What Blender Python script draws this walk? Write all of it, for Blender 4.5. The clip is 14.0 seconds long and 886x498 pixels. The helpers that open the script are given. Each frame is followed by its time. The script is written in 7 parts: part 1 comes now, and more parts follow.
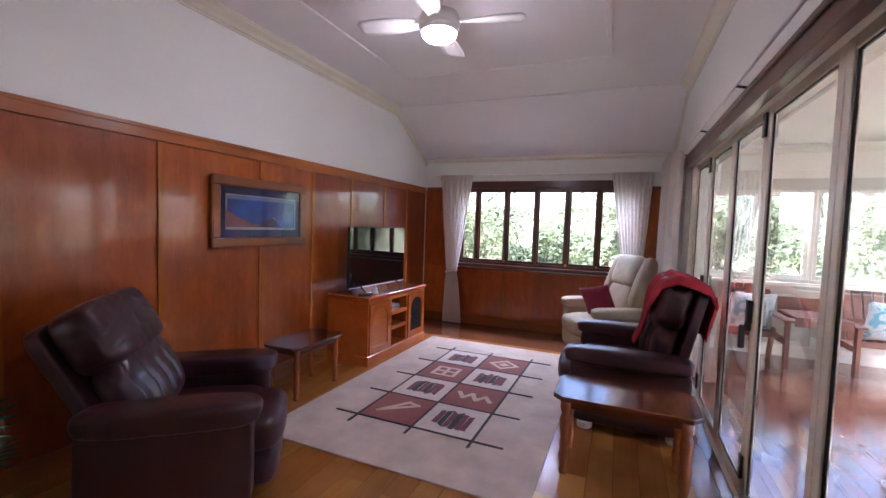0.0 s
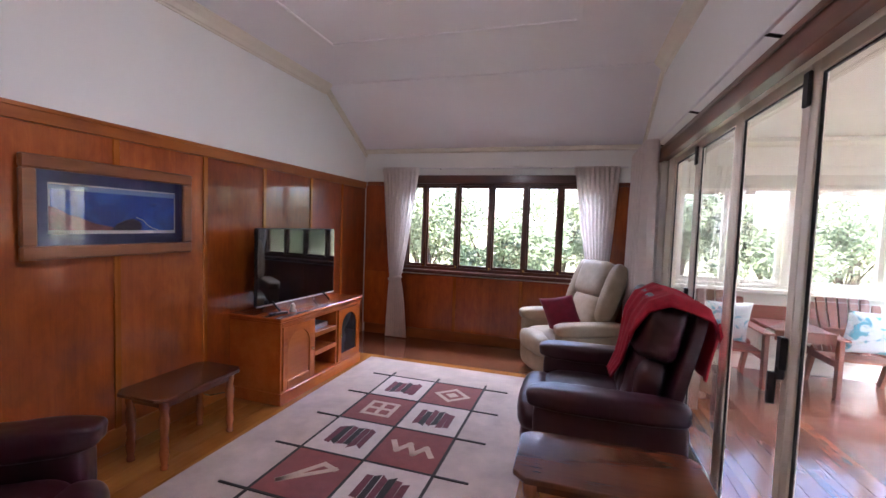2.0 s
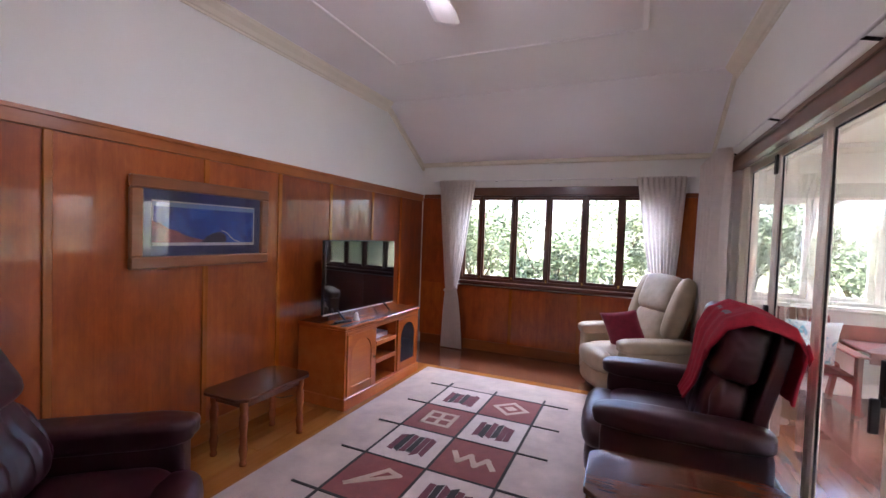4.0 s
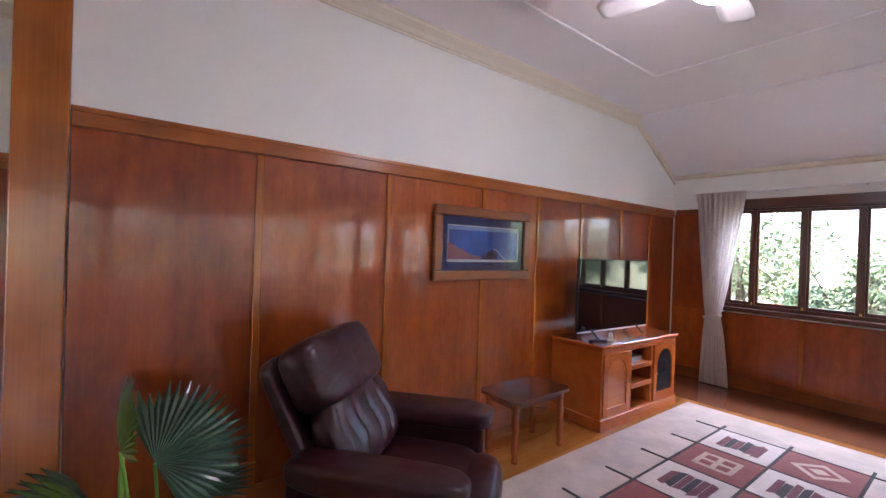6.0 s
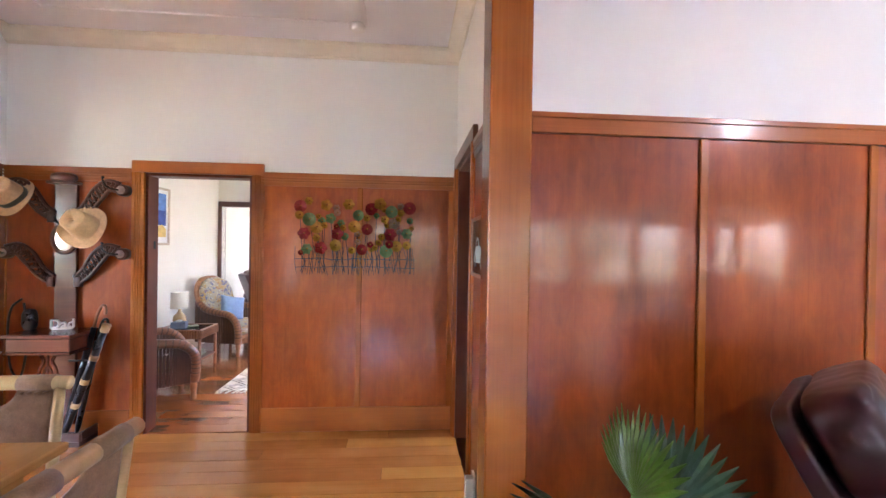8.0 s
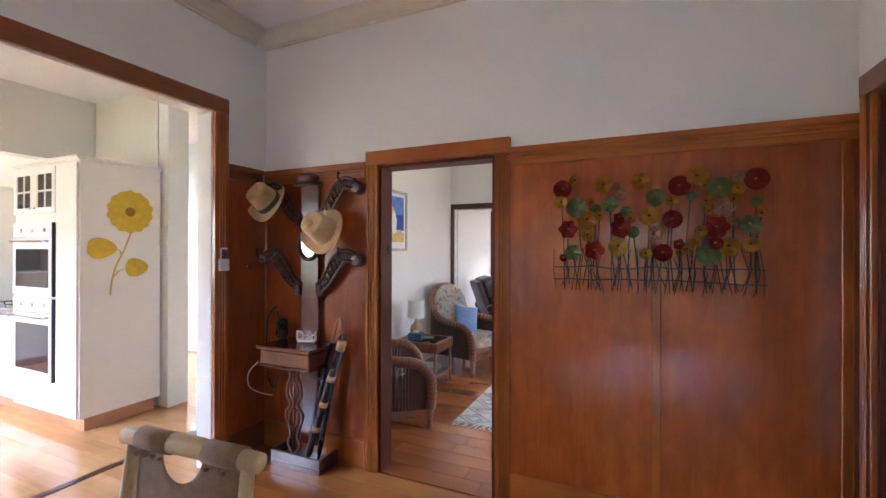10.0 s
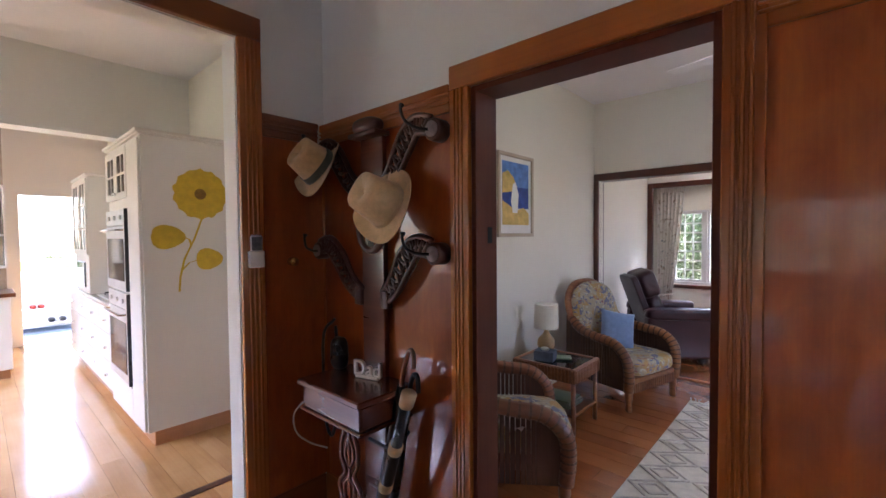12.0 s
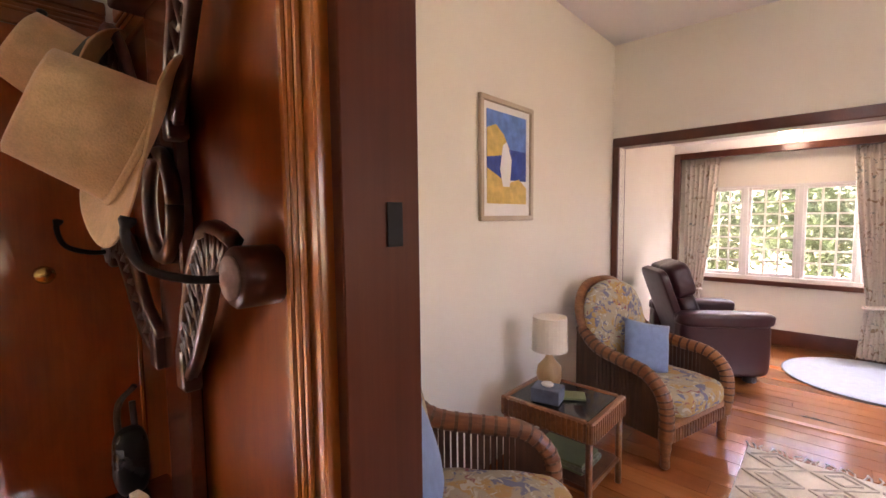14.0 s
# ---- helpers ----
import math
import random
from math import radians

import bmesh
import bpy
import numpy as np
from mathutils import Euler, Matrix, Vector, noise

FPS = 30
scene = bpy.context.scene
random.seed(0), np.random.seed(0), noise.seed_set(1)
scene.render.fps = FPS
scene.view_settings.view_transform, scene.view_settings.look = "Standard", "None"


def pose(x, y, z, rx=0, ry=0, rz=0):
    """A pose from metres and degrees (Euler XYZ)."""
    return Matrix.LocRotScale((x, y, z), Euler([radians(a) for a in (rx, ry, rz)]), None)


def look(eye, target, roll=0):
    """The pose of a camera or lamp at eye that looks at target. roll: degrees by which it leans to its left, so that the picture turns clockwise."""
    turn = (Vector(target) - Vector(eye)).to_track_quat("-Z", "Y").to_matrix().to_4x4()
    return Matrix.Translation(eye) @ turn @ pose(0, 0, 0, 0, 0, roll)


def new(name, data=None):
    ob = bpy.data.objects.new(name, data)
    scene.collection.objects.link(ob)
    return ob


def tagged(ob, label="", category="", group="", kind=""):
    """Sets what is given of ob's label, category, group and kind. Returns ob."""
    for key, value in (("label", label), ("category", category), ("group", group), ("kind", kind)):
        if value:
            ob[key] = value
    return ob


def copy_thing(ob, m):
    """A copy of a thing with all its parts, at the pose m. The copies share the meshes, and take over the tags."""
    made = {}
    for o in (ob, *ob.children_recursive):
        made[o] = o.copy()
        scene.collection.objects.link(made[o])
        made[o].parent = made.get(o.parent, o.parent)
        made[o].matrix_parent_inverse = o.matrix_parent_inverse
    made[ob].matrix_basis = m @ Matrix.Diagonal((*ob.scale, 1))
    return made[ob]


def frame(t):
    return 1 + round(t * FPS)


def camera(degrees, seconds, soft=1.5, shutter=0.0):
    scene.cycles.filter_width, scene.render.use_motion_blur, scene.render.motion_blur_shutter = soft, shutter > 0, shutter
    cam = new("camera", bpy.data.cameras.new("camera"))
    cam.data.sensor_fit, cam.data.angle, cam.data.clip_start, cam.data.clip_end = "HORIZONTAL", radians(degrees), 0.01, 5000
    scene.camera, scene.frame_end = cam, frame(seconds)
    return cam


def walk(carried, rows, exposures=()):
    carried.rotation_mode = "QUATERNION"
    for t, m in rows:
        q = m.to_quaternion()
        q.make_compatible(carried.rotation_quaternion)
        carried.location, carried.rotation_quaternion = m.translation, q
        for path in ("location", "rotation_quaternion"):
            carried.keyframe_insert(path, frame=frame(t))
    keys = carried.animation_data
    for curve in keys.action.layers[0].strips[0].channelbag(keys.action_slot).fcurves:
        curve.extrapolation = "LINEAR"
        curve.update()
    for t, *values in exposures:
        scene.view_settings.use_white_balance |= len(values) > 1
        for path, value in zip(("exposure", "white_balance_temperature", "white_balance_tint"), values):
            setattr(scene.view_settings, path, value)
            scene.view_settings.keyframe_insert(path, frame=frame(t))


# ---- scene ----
cam = camera(92.5, 14.0)
PATH = [
    (0, (0.402, 0.833, 1.482), (-0.362, 2.678, 1.373), 1.9),
    (0.5, (0.409, 1.104, 1.519), (-0.256, 2.987, 1.398), 2.0),
    (1, (0.373, 1.347, 1.5), (-0.245, 3.245, 1.384), 2.0),
    (1.5, (0.301, 1.557, 1.51), (-0.282, 3.467, 1.396), 2.1),
    (2, (0.272, 1.665, 1.52), (-0.304, 3.577, 1.408), 2.0),
    (2.2, (0.291, 1.689, 1.521), (-0.295, 3.599, 1.416), 2.1),
    (4.5, (0.186, 1.553, 1.531), (-0.784, 3.302, 1.492), 2.0),
    (5, (0.176, 1.506, 1.52), (-1.026, 3.104, 1.505), 2.0),
    (5.5, (0.126, 1.415, 1.511), (-1.276, 2.841, 1.508), 1.9),
    (6, (0.018, 1.287, 1.501), (-1.559, 2.517, 1.495), 1.9),
    (6.5, (-0.084, 1.118, 1.497), (-1.805, 2.137, 1.488), 1.9),
    (7, (-0.253, 0.938, 1.466), (-2.093, 1.722, 1.465), 1.6),
    (7.5, (-0.451, 0.777, 1.482), (-2.396, 1.244, 1.481), 1.2),
    (8, (-0.664, 0.611, 1.484), (-2.657, 0.77, 1.473), 0.9),
    (8.5, (-0.889, 0.409, 1.484), (-2.888, 0.354, 1.474), 0.4),
    (9, (-1.185, 0.326, 1.475), (-3.162, 0.025, 1.471), 0.5),
    (11.5, (-2.534, -0.312, 1.459), (-4.055, -1.61, 1.429), -0.6),
    (12, (-2.838, -0.425, 1.46), (-4.323, -1.763, 1.398), -0.5),
    (12.5, (-3.094, -0.592, 1.469), (-4.571, -1.937, 1.368), -0.5),
    (13, (-3.34, -0.753, 1.473), (-4.812, -2.101, 1.349), -0.6),
    (13.5, (-3.591, -0.857, 1.464), (-5.071, -2.195, 1.333), -0.7),
    (14, (-3.798, -0.947, 1.47), (-5.269, -2.294, 1.322), -0.6),
]
EXPOSURES = [(0.0, 3.03, 5950, 27), (2.2, 2.98, 6050, 28), (5.0, 3.12, 6050, 28), (5.5, 3.2, 6000, 27), (6.5, 3.65, 5900, 24), (7.0, 4.0, 5850, 24), (8.0, 4.38, 5850, 25), (9.0, 4.25, 5600, 22), (11.5, 2.75, 5750, 25), (12.5, 2.87, 5950, 28), (13.0, 3.03, 6250, 31), (13.5, 3.23, 6850, 35), (14.0, 3.5, 7500, 40)]
walk(cam, [(t, look(eye, target, roll)) for t, eye, target, roll in PATH], EXPOSURES)

# ---- daylight ----
world = bpy.data.worlds.new("daylight")
world.use_nodes = True
scene.world = world
wn = world.node_tree.nodes
sky = wn.new("ShaderNodeTexSky")
sky.sky_type, sky.sun_disc = "NISHITA", False
sky.sun_elevation, sky.sun_rotation = radians(61), radians(176)
wn["Background"].inputs["Strength"].default_value = 0.15
world.node_tree.links.new(sky.outputs[0], wn["Background"].inputs["Color"])
sun_data = bpy.data.lights.new("sun", "SUN")
sun_data.energy, sun_data.angle, sun_data.color = 5.0, radians(3), (1.0, 0.95, 0.88)
sun = new("sun", sun_data)
sun.matrix_world = look((0.8, -11, 20), (0, 0, 0))


def area_lamp(name, eye, target, width, height, watts, color):
    data = bpy.data.lights.new(name, "AREA")
    data.shape, data.size, data.size_y = "RECTANGLE", width, height
    data.energy, data.color = watts, color
    ob = new(name, data)
    ob.matrix_world = look(eye, target)
    return ob


SKYLIGHT = (0.80, 0.90, 1.0)
# sky light that enters by the openings, hung above the window heads outside
area_lamp("skylight_lounge_window", (-0.7, 7.75, 2.75), (-0.7, 4.6, 1.0), 2.2, 0.8, 30, SKYLIGHT)
area_lamp("skylight_sunroom_north", (2.9, 8.0, 2.75), (2.6, 5.0, 0.6), 3.0, 0.8, 28, SKYLIGHT)
area_lamp("skylight_sunroom_east", (5.45, 4.0, 2.75), (0.0, 4.0, 1.0), 5.0, 0.9, 300, SKYLIGHT)
area_lamp("skylight_sunroom_southeast", (5.45, -0.2, 2.75), (0.0, -0.2, 1.0), 3.2, 0.9, 105, SKYLIGHT)
# added fill lamp for the bedroom, outside an added north opening
area_lamp("fill_light_bedroom", (-4.1, 4.15, 2.6), (-4.0, 2.2, 0.8), 1.2, 0.8, 50, SKYLIGHT)
area_lamp("skylight_bay", (-10.75, -0.4, 2.55), (-7.6, -0.4, 0.6), 3.0, 0.8, 68, SKYLIGHT)
# added fill lamp for the sitting room, outside an invented north opening
area_lamp("fill_light_sitting", (-6.0, 2.5, 2.7), (-6.0, -1.0, 0.8), 1.5, 0.8, 40, SKYLIGHT)
# added kitchen fill lamp, outside a made-up east window
area_lamp("fill_light_kitchen", (-0.1, -5.8, 2.75), (-3.6, -5.0, 0.9), 2.4, 0.9, 100, SKYLIGHT)
area_lamp("skylight_kitchen_door", (-3.65, -9.4, 2.7), (-3.5, -6.5, 0.2), 1.4, 0.8, 32, SKYLIGHT)
# added lamp that brightens the passage through a made-up opening
area_lamp("fill_light_passage", (-5.05, -6.9, 2.7), (-5.1, -4.5, 0.8), 0.9, 0.8, 34, SKYLIGHT)

# ---- materials ----
def material(name):
    m = bpy.data.materials.new(name)
    m.use_nodes = True
    nodes, links = m.node_tree.nodes, m.node_tree.links
    return m, nodes, links, nodes["Principled BSDF"]


def ramp(nodes, links, source, stops):
    r = nodes.new("ShaderNodeValToRGB")
    while len(r.color_ramp.elements) < len(stops):
        r.color_ramp.elements.new(0.5)
    for e, (p, c) in zip(r.color_ramp.elements, stops):
        e.position, e.color = p, (*c, 1)
    links.new(source, r.inputs[0])
    return r.outputs[0]


def noise_at(nodes, links, scale, stretch=(1, 1, 1), detail=4, rough=0.55, distortion=0.0, coords="Object", offset=None):
    tc = nodes.new("ShaderNodeTexCoord")
    mp = nodes.new("ShaderNodeMapping")
    mp.inputs["Scale"].default_value = stretch
    links.new(tc.outputs[coords], mp.inputs["Vector"])
    if offset:
        links.new(offset, mp.inputs["Location"])
    n = nodes.new("ShaderNodeTexNoise")
    n.inputs["Scale"].default_value, n.inputs["Detail"].default_value = scale, detail
    n.inputs["Roughness"].default_value, n.inputs["Distortion"].default_value = rough, distortion
    links.new(mp.outputs[0], n.inputs["Vector"])
    return n.outputs[0]


def blend(nodes, links, kind, fac, a, b):
    x = nodes.new("ShaderNodeMix")
    x.data_type, x.blend_type = "RGBA", kind
    for slot, v in ((0, fac), (6, a), (7, b)):
        if isinstance(v, (int, float)):
            x.inputs[slot].default_value = v
        elif isinstance(v, tuple):
            x.inputs[slot].default_value = (*v, 1)
        else:
            links.new(v, x.inputs[slot])
    return x.outputs[2]


def relief(nodes, links, bsdf, height, strength, distance=0.002):
    b = nodes.new("ShaderNodeBump")
    b.inputs["Strength"].default_value, b.inputs["Distance"].default_value = strength, distance
    links.new(height, b.inputs["Height"])
    links.new(b.outputs[0], bsdf.inputs["Normal"])


def random_shift(nodes, links):
    info = nodes.new("ShaderNodeObjectInfo")
    mul = nodes.new("ShaderNodeMath")
    mul.operation = "MULTIPLY"
    mul.inputs[1].default_value = 37.0
    links.new(info.outputs["Random"], mul.inputs[0])
    return info.outputs["Random"], mul.outputs[0]


def wood(name, dark, mid, light, axis="z", rough=0.28, coat=0.3, figure=1.0, vary=0.25, bump=0.12, cloudy=0.55, grain=0.20):
    """Timber with grain along an axis, broad figure, and a tone of its own for each piece."""
    m, nodes, links, bsdf = material(name)
    rnd, shift = random_shift(nodes, links)
    fine = {"x": (0.6, 26, 26), "y": (26, 0.6, 26), "z": (26, 26, 0.6)}[axis]
    broad = {"x": (0.35, 3, 3), "y": (3, 0.35, 3), "z": (3, 3, 0.35)}[axis]
    g = noise_at(nodes, links, 3.0, fine, 5, 0.6, 0.4, offset=shift)
    f = noise_at(nodes, links, 1.6 * figure, broad, 3, 0.5, 0.25, offset=shift)
    cloud = noise_at(nodes, links, 2.2, (1, 1, 1), 3, 0.55, offset=shift)
    mix = blend(nodes, links, "MIX", 1 - grain, g, blend(nodes, links, "MIX", cloudy, f, cloud))
    col = ramp(nodes, links, mix, [(0.34, dark), (0.5, mid), (0.66, light)])
    tone = ramp(nodes, links, rnd, [(0.0, (1 - vary, 1 - vary * 1.25, 1 - vary)), (1.0, (1 + vary * 0.6, 1 + vary * 1.0, 1 + vary * 0.6))])
    col = blend(nodes, links, "MULTIPLY", 1.0, col, tone)
    links.new(col, bsdf.inputs["Base Color"])
    bsdf.inputs["Roughness"].default_value = rough
    bsdf.inputs["Coat Weight"].default_value, bsdf.inputs["Coat Roughness"].default_value = coat, 0.12
    relief(nodes, links, bsdf, g, bump, 0.001)
    return m


def veneer(name, dark, mid, light, vary=0.3):
    """Glossy upright veneer: fine grain, ribbon figure and faint blotches, with a tone of its own for each sheet."""
    m, nodes, links, bsdf = material(name)
    rnd, shift = random_shift(nodes, links)
    grain = noise_at(nodes, links, 4.0, (38, 38, 0.55), 6, 0.65, 0.3, offset=shift)
    ribbon = noise_at(nodes, links, 1.5, (9, 9, 0.5), 4, 0.6, 0.5, offset=shift)
    fleck = noise_at(nodes, links, 9.0, (1.6, 1.6, 0.7), 4, 0.6, 0.6, offset=shift)
    blotch = noise_at(nodes, links, 1.1, (1.6, 1.6, 0.8), 3, 0.5, 0.3, offset=shift)
    figure = blend(nodes, links, "MIX", 0.76, ribbon, blend(nodes, links, "MIX", 0.6, fleck, blotch))
    col = ramp(nodes, links, blend(nodes, links, "MIX", 0.11, figure, grain), [(0.36, dark), (0.5, mid), (0.64, light)])
    tone = ramp(nodes, links, rnd, [(0.0, (1 - vary, 1 - vary * 1.3, 1 - vary * 1.3)), (0.5, (0.95, 0.95, 0.9)), (1.0, (1 + vary * 0.5, 1 + vary * 1.1, 1 + vary * 0.9))])
    links.new(blend(nodes, links, "MULTIPLY", 1.0, col, tone), bsdf.inputs["Base Color"])
    links.new(ramp(nodes, links, blotch, [(0.3, (0.30,) * 3), (0.7, (0.40,) * 3)]), bsdf.inputs["Roughness"])
    bsdf.inputs["Coat Weight"].default_value, bsdf.inputs["Coat Roughness"].default_value = 0.75, 0.07
    bsdf.inputs["Specular IOR Level"].default_value = 0.3
    relief(nodes, links, bsdf, blend(nodes, links, "MIX", 0.25, grain, ribbon), 0.05, 0.001)
    return m


def thin_cloth(name, color, glow=0.45):
    """A light curtain cloth that lets daylight through."""
    m, nodes, links, bsdf = material(name)
    lo, hi = tuple(c * 0.94 for c in color), tuple(min(1, c * 1.05) for c in color)
    weave = noise_at(nodes, links, 450, detail=2)
    col = ramp(nodes, links, blend(nodes, links, "MIX", 0.4, noise_at(nodes, links, 20, detail=4), weave), [(0.32, lo), (0.68, hi)])
    links.new(col, bsdf.inputs["Base Color"])
    bsdf.inputs["Roughness"].default_value = 0.9
    relief(nodes, links, bsdf, weave, 0.1, 0.001)
    through_light = nodes.new("ShaderNodeBsdfTranslucent")
    links.new(col, through_light.inputs["Color"])
    mix = nodes.new("ShaderNodeMixShader")
    mix.inputs[0].default_value = glow
    links.new(bsdf.outputs[0], mix.inputs[1])
    links.new(through_light.outputs[0], mix.inputs[2])
    links.new(mix.outputs[0], nodes["Material Output"].inputs["Surface"])
    return m


def plain(name, color, rough=0.5, metal=0.0, vary=0.06, scale=6.0, bump=0.05, fine=120.0, coat=0.0, sheen=0.0):
    """A painted, moulded or cast surface with faint patchiness and a fine tooth."""
    m, nodes, links, bsdf = material(name)
    lo, hi = tuple(c * (1 - vary) for c in color), tuple(min(1, c * (1 + vary)) for c in color)
    links.new(ramp(nodes, links, noise_at(nodes, links, scale), [(0.3, lo), (0.7, hi)]), bsdf.inputs["Base Color"])
    links.new(ramp(nodes, links, noise_at(nodes, links, scale * 2.3), [(0.3, (rough * 0.85,) * 3), (0.7, (min(1, rough * 1.15),) * 3)]), bsdf.inputs["Roughness"])
    bsdf.inputs["Metallic"].default_value = metal
    bsdf.inputs["Coat Weight"].default_value = coat
    bsdf.inputs["Sheen Weight"].default_value = sheen
    relief(nodes, links, bsdf, noise_at(nodes, links, fine, detail=2), bump, 0.001)
    return m


def leather(name, color, rough=0.33):
    m, nodes, links, bsdf = material(name)
    lo, hi = tuple(c * 0.86 for c in color), tuple(c * 1.16 for c in color)
    links.new(ramp(nodes, links, noise_at(nodes, links, 7.0, detail=5), [(0.3, lo), (0.5, color), (0.75, hi)]), bsdf.inputs["Base Color"])
    links.new(ramp(nodes, links, noise_at(nodes, links, 18.0), [(0.3, (rough * 0.92,) * 3), (0.7, (rough * 1.12,) * 3)]), bsdf.inputs["Roughness"])
    v = nodes.new("ShaderNodeTexVoronoi")
    v.inputs["Scale"].default_value = 160
    h = blend(nodes, links, "MIX", 0.95, v.outputs["Distance"], noise_at(nodes, links, 9.0, detail=2, distortion=0.3))
    relief(nodes, links, bsdf, h, 0.10, 0.002)
    return m


def fabric(name, color, vary=0.2, scale=40.0, weave=420.0, bump=0.3, sheen=0.2):
    m, nodes, links, bsdf = material(name)
    lo, hi = tuple(c * (1 - vary) for c in color), tuple(min(1, c * (1 + vary)) for c in color)
    a = noise_at(nodes, links, scale, detail=5)
    b = noise_at(nodes, links, weave, detail=2)
    links.new(ramp(nodes, links, blend(nodes, links, "MIX", 0.4, a, b), [(0.32, lo), (0.68, hi)]), bsdf.inputs["Base Color"])
    bsdf.inputs["Roughness"].default_value = 0.9
    bsdf.inputs["Sheen Weight"].default_value = sheen
    relief(nodes, links, bsdf, b, bump, 0.002)
    return m


def patches(name, base, spots, scale=9.0, rough=0.85):
    """A printed cloth: soft blots of several colours on a ground."""
    m, nodes, links, bsdf = material(name)
    col = base
    for i, (c, limit) in enumerate(spots):
        n = noise_at(nodes, links, scale * (1 + 0.23 * i), (1 + 0.1 * i, 1, 1 + 0.2 * i), 3, 0.5, 0.8 + 0.3 * i)
        mask = ramp(nodes, links, n, [(limit, (0, 0, 0)), (limit + 0.05, (1, 1, 1))])
        col = blend(nodes, links, "MIX", mask, col, c)
    links.new(col, bsdf.inputs["Base Color"])
    bsdf.inputs["Roughness"].default_value = rough
    relief(nodes, links, bsdf, noise_at(nodes, links, 400, detail=2), 0.25, 0.001)
    return m


def glass(name, tint=(1, 1, 1), rough=0.0):
    m, nodes, links, bsdf = material(name)
    bsdf.inputs["Base Color"].default_value = (*tint, 1)
    bsdf.inputs["Transmission Weight"].default_value = 1.0
    bsdf.inputs["Roughness"].default_value = rough
    bsdf.inputs["IOR"].default_value = 1.45
    return m


def lit(name, color, strength):
    m, nodes, links, bsdf = material(name)
    bsdf.inputs["Base Color"].default_value = (*color, 1)
    bsdf.inputs["Emission Color"].default_value = (*color, 1)
    bsdf.inputs["Emission Strength"].default_value = strength
    return m


M = {}
M["panel"] = veneer("silky_oak_panel", (0.185, 0.029, 0.0035), (0.31, 0.061, 0.007), (0.45, 0.108, 0.012), 0.30)
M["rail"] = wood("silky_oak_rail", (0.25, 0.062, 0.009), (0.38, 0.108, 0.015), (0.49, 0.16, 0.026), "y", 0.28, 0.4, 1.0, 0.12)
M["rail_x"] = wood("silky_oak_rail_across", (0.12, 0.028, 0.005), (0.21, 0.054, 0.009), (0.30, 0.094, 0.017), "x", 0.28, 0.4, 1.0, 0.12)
M["batten"] = wood("silky_oak_batten", (0.25, 0.064, 0.009), (0.40, 0.115, 0.016), (0.52, 0.175, 0.029), "z", 0.25, 0.5, 1.0, 0.2)
M["darkwood"] = wood("dark_stained_trim", (0.045, 0.012, 0.007), (0.085, 0.022, 0.011), (0.13, 0.036, 0.016), "x", 0.28, 0.15, 1.0, 0.15)
M["darkwood_z"] = wood("dark_stained_post", (0.045, 0.012, 0.007), (0.085, 0.022, 0.011), (0.13, 0.036, 0.016), "z", 0.28, 0.15, 1.0, 0.15)
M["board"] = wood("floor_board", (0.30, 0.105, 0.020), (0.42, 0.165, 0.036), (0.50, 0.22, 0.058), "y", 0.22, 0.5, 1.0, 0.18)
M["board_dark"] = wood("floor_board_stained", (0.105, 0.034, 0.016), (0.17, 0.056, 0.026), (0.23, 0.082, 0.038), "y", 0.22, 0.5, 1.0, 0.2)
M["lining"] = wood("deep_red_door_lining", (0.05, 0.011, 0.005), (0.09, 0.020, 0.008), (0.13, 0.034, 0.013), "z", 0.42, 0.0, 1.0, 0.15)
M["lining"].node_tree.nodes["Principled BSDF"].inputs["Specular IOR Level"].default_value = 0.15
M["board_red"] = wood("reddish_floor_board", (0.21, 0.062, 0.016), (0.31, 0.10, 0.028), (0.39, 0.14, 0.043), "y", 0.17, 0.6, 1.0, 0.16)
M["board_gloss"] = wood("glossy_sunroom_board", (0.15, 0.055, 0.032), (0.23, 0.088, 0.052), (0.30, 0.125, 0.075), "y", 0.14, 0.8, 1.0, 0.15)
M["white"] = plain("white_wall_paint", (0.83, 0.84, 0.80), 0.6, vary=0.02, scale=1.5, bump=0.08, fine=60)
M["cream_wall"] = plain("cream_wall_paint", (0.79, 0.755, 0.65), 0.6, vary=0.02, scale=1.5, bump=0.08, fine=60)
M["ceiling"] = plain("ceiling_paint", (0.83, 0.82, 0.83), 0.65, vary=0.02, scale=1.5, bump=0.08, fine=60)
M["cream"] = plain("cream_cornice_paint", (0.74, 0.70, 0.58), 0.55, vary=0.03)
M["sunroom_paint"] = plain("pale_green_cream_paint", (0.62, 0.61, 0.49), 0.6, vary=0.03, scale=1.5, bump=0.06, fine=60)
M["frame_white"] = plain("cream_aluminium", (0.86, 0.82, 0.69), 0.38, vary=0.02)
M["rubber"] = plain("black_rubber", (0.012, 0.012, 0.014), 0.5)
M["black"] = plain("black_plastic", (0.012, 0.012, 0.013), 0.3)
M["leather_brown"] = leather("burgundy_brown_leather", (0.038, 0.0080, 0.0120), 0.31)
M["leather_beige"] = leather("beige_leather", (0.42, 0.34, 0.23), 0.42)
M["pine"] = wood("orange_pine", (0.36, 0.068, 0.010), (0.50, 0.118, 0.017), (0.60, 0.175, 0.032), "x", 0.25, 0.4, 1.4, 0.12)
M["table_wood"] = wood("walnut_table", (0.06, 0.018, 0.010), (0.11, 0.034, 0.016), (0.17, 0.058, 0.026), "x", 0.2, 0.5, 1.2, 0.1)
M["turned"] = wood("turned_leg_wood", (0.20, 0.048, 0.014), (0.32, 0.085, 0.024), (0.42, 0.13, 0.04), "z", 0.25, 0.4, 1.2, 0.1)
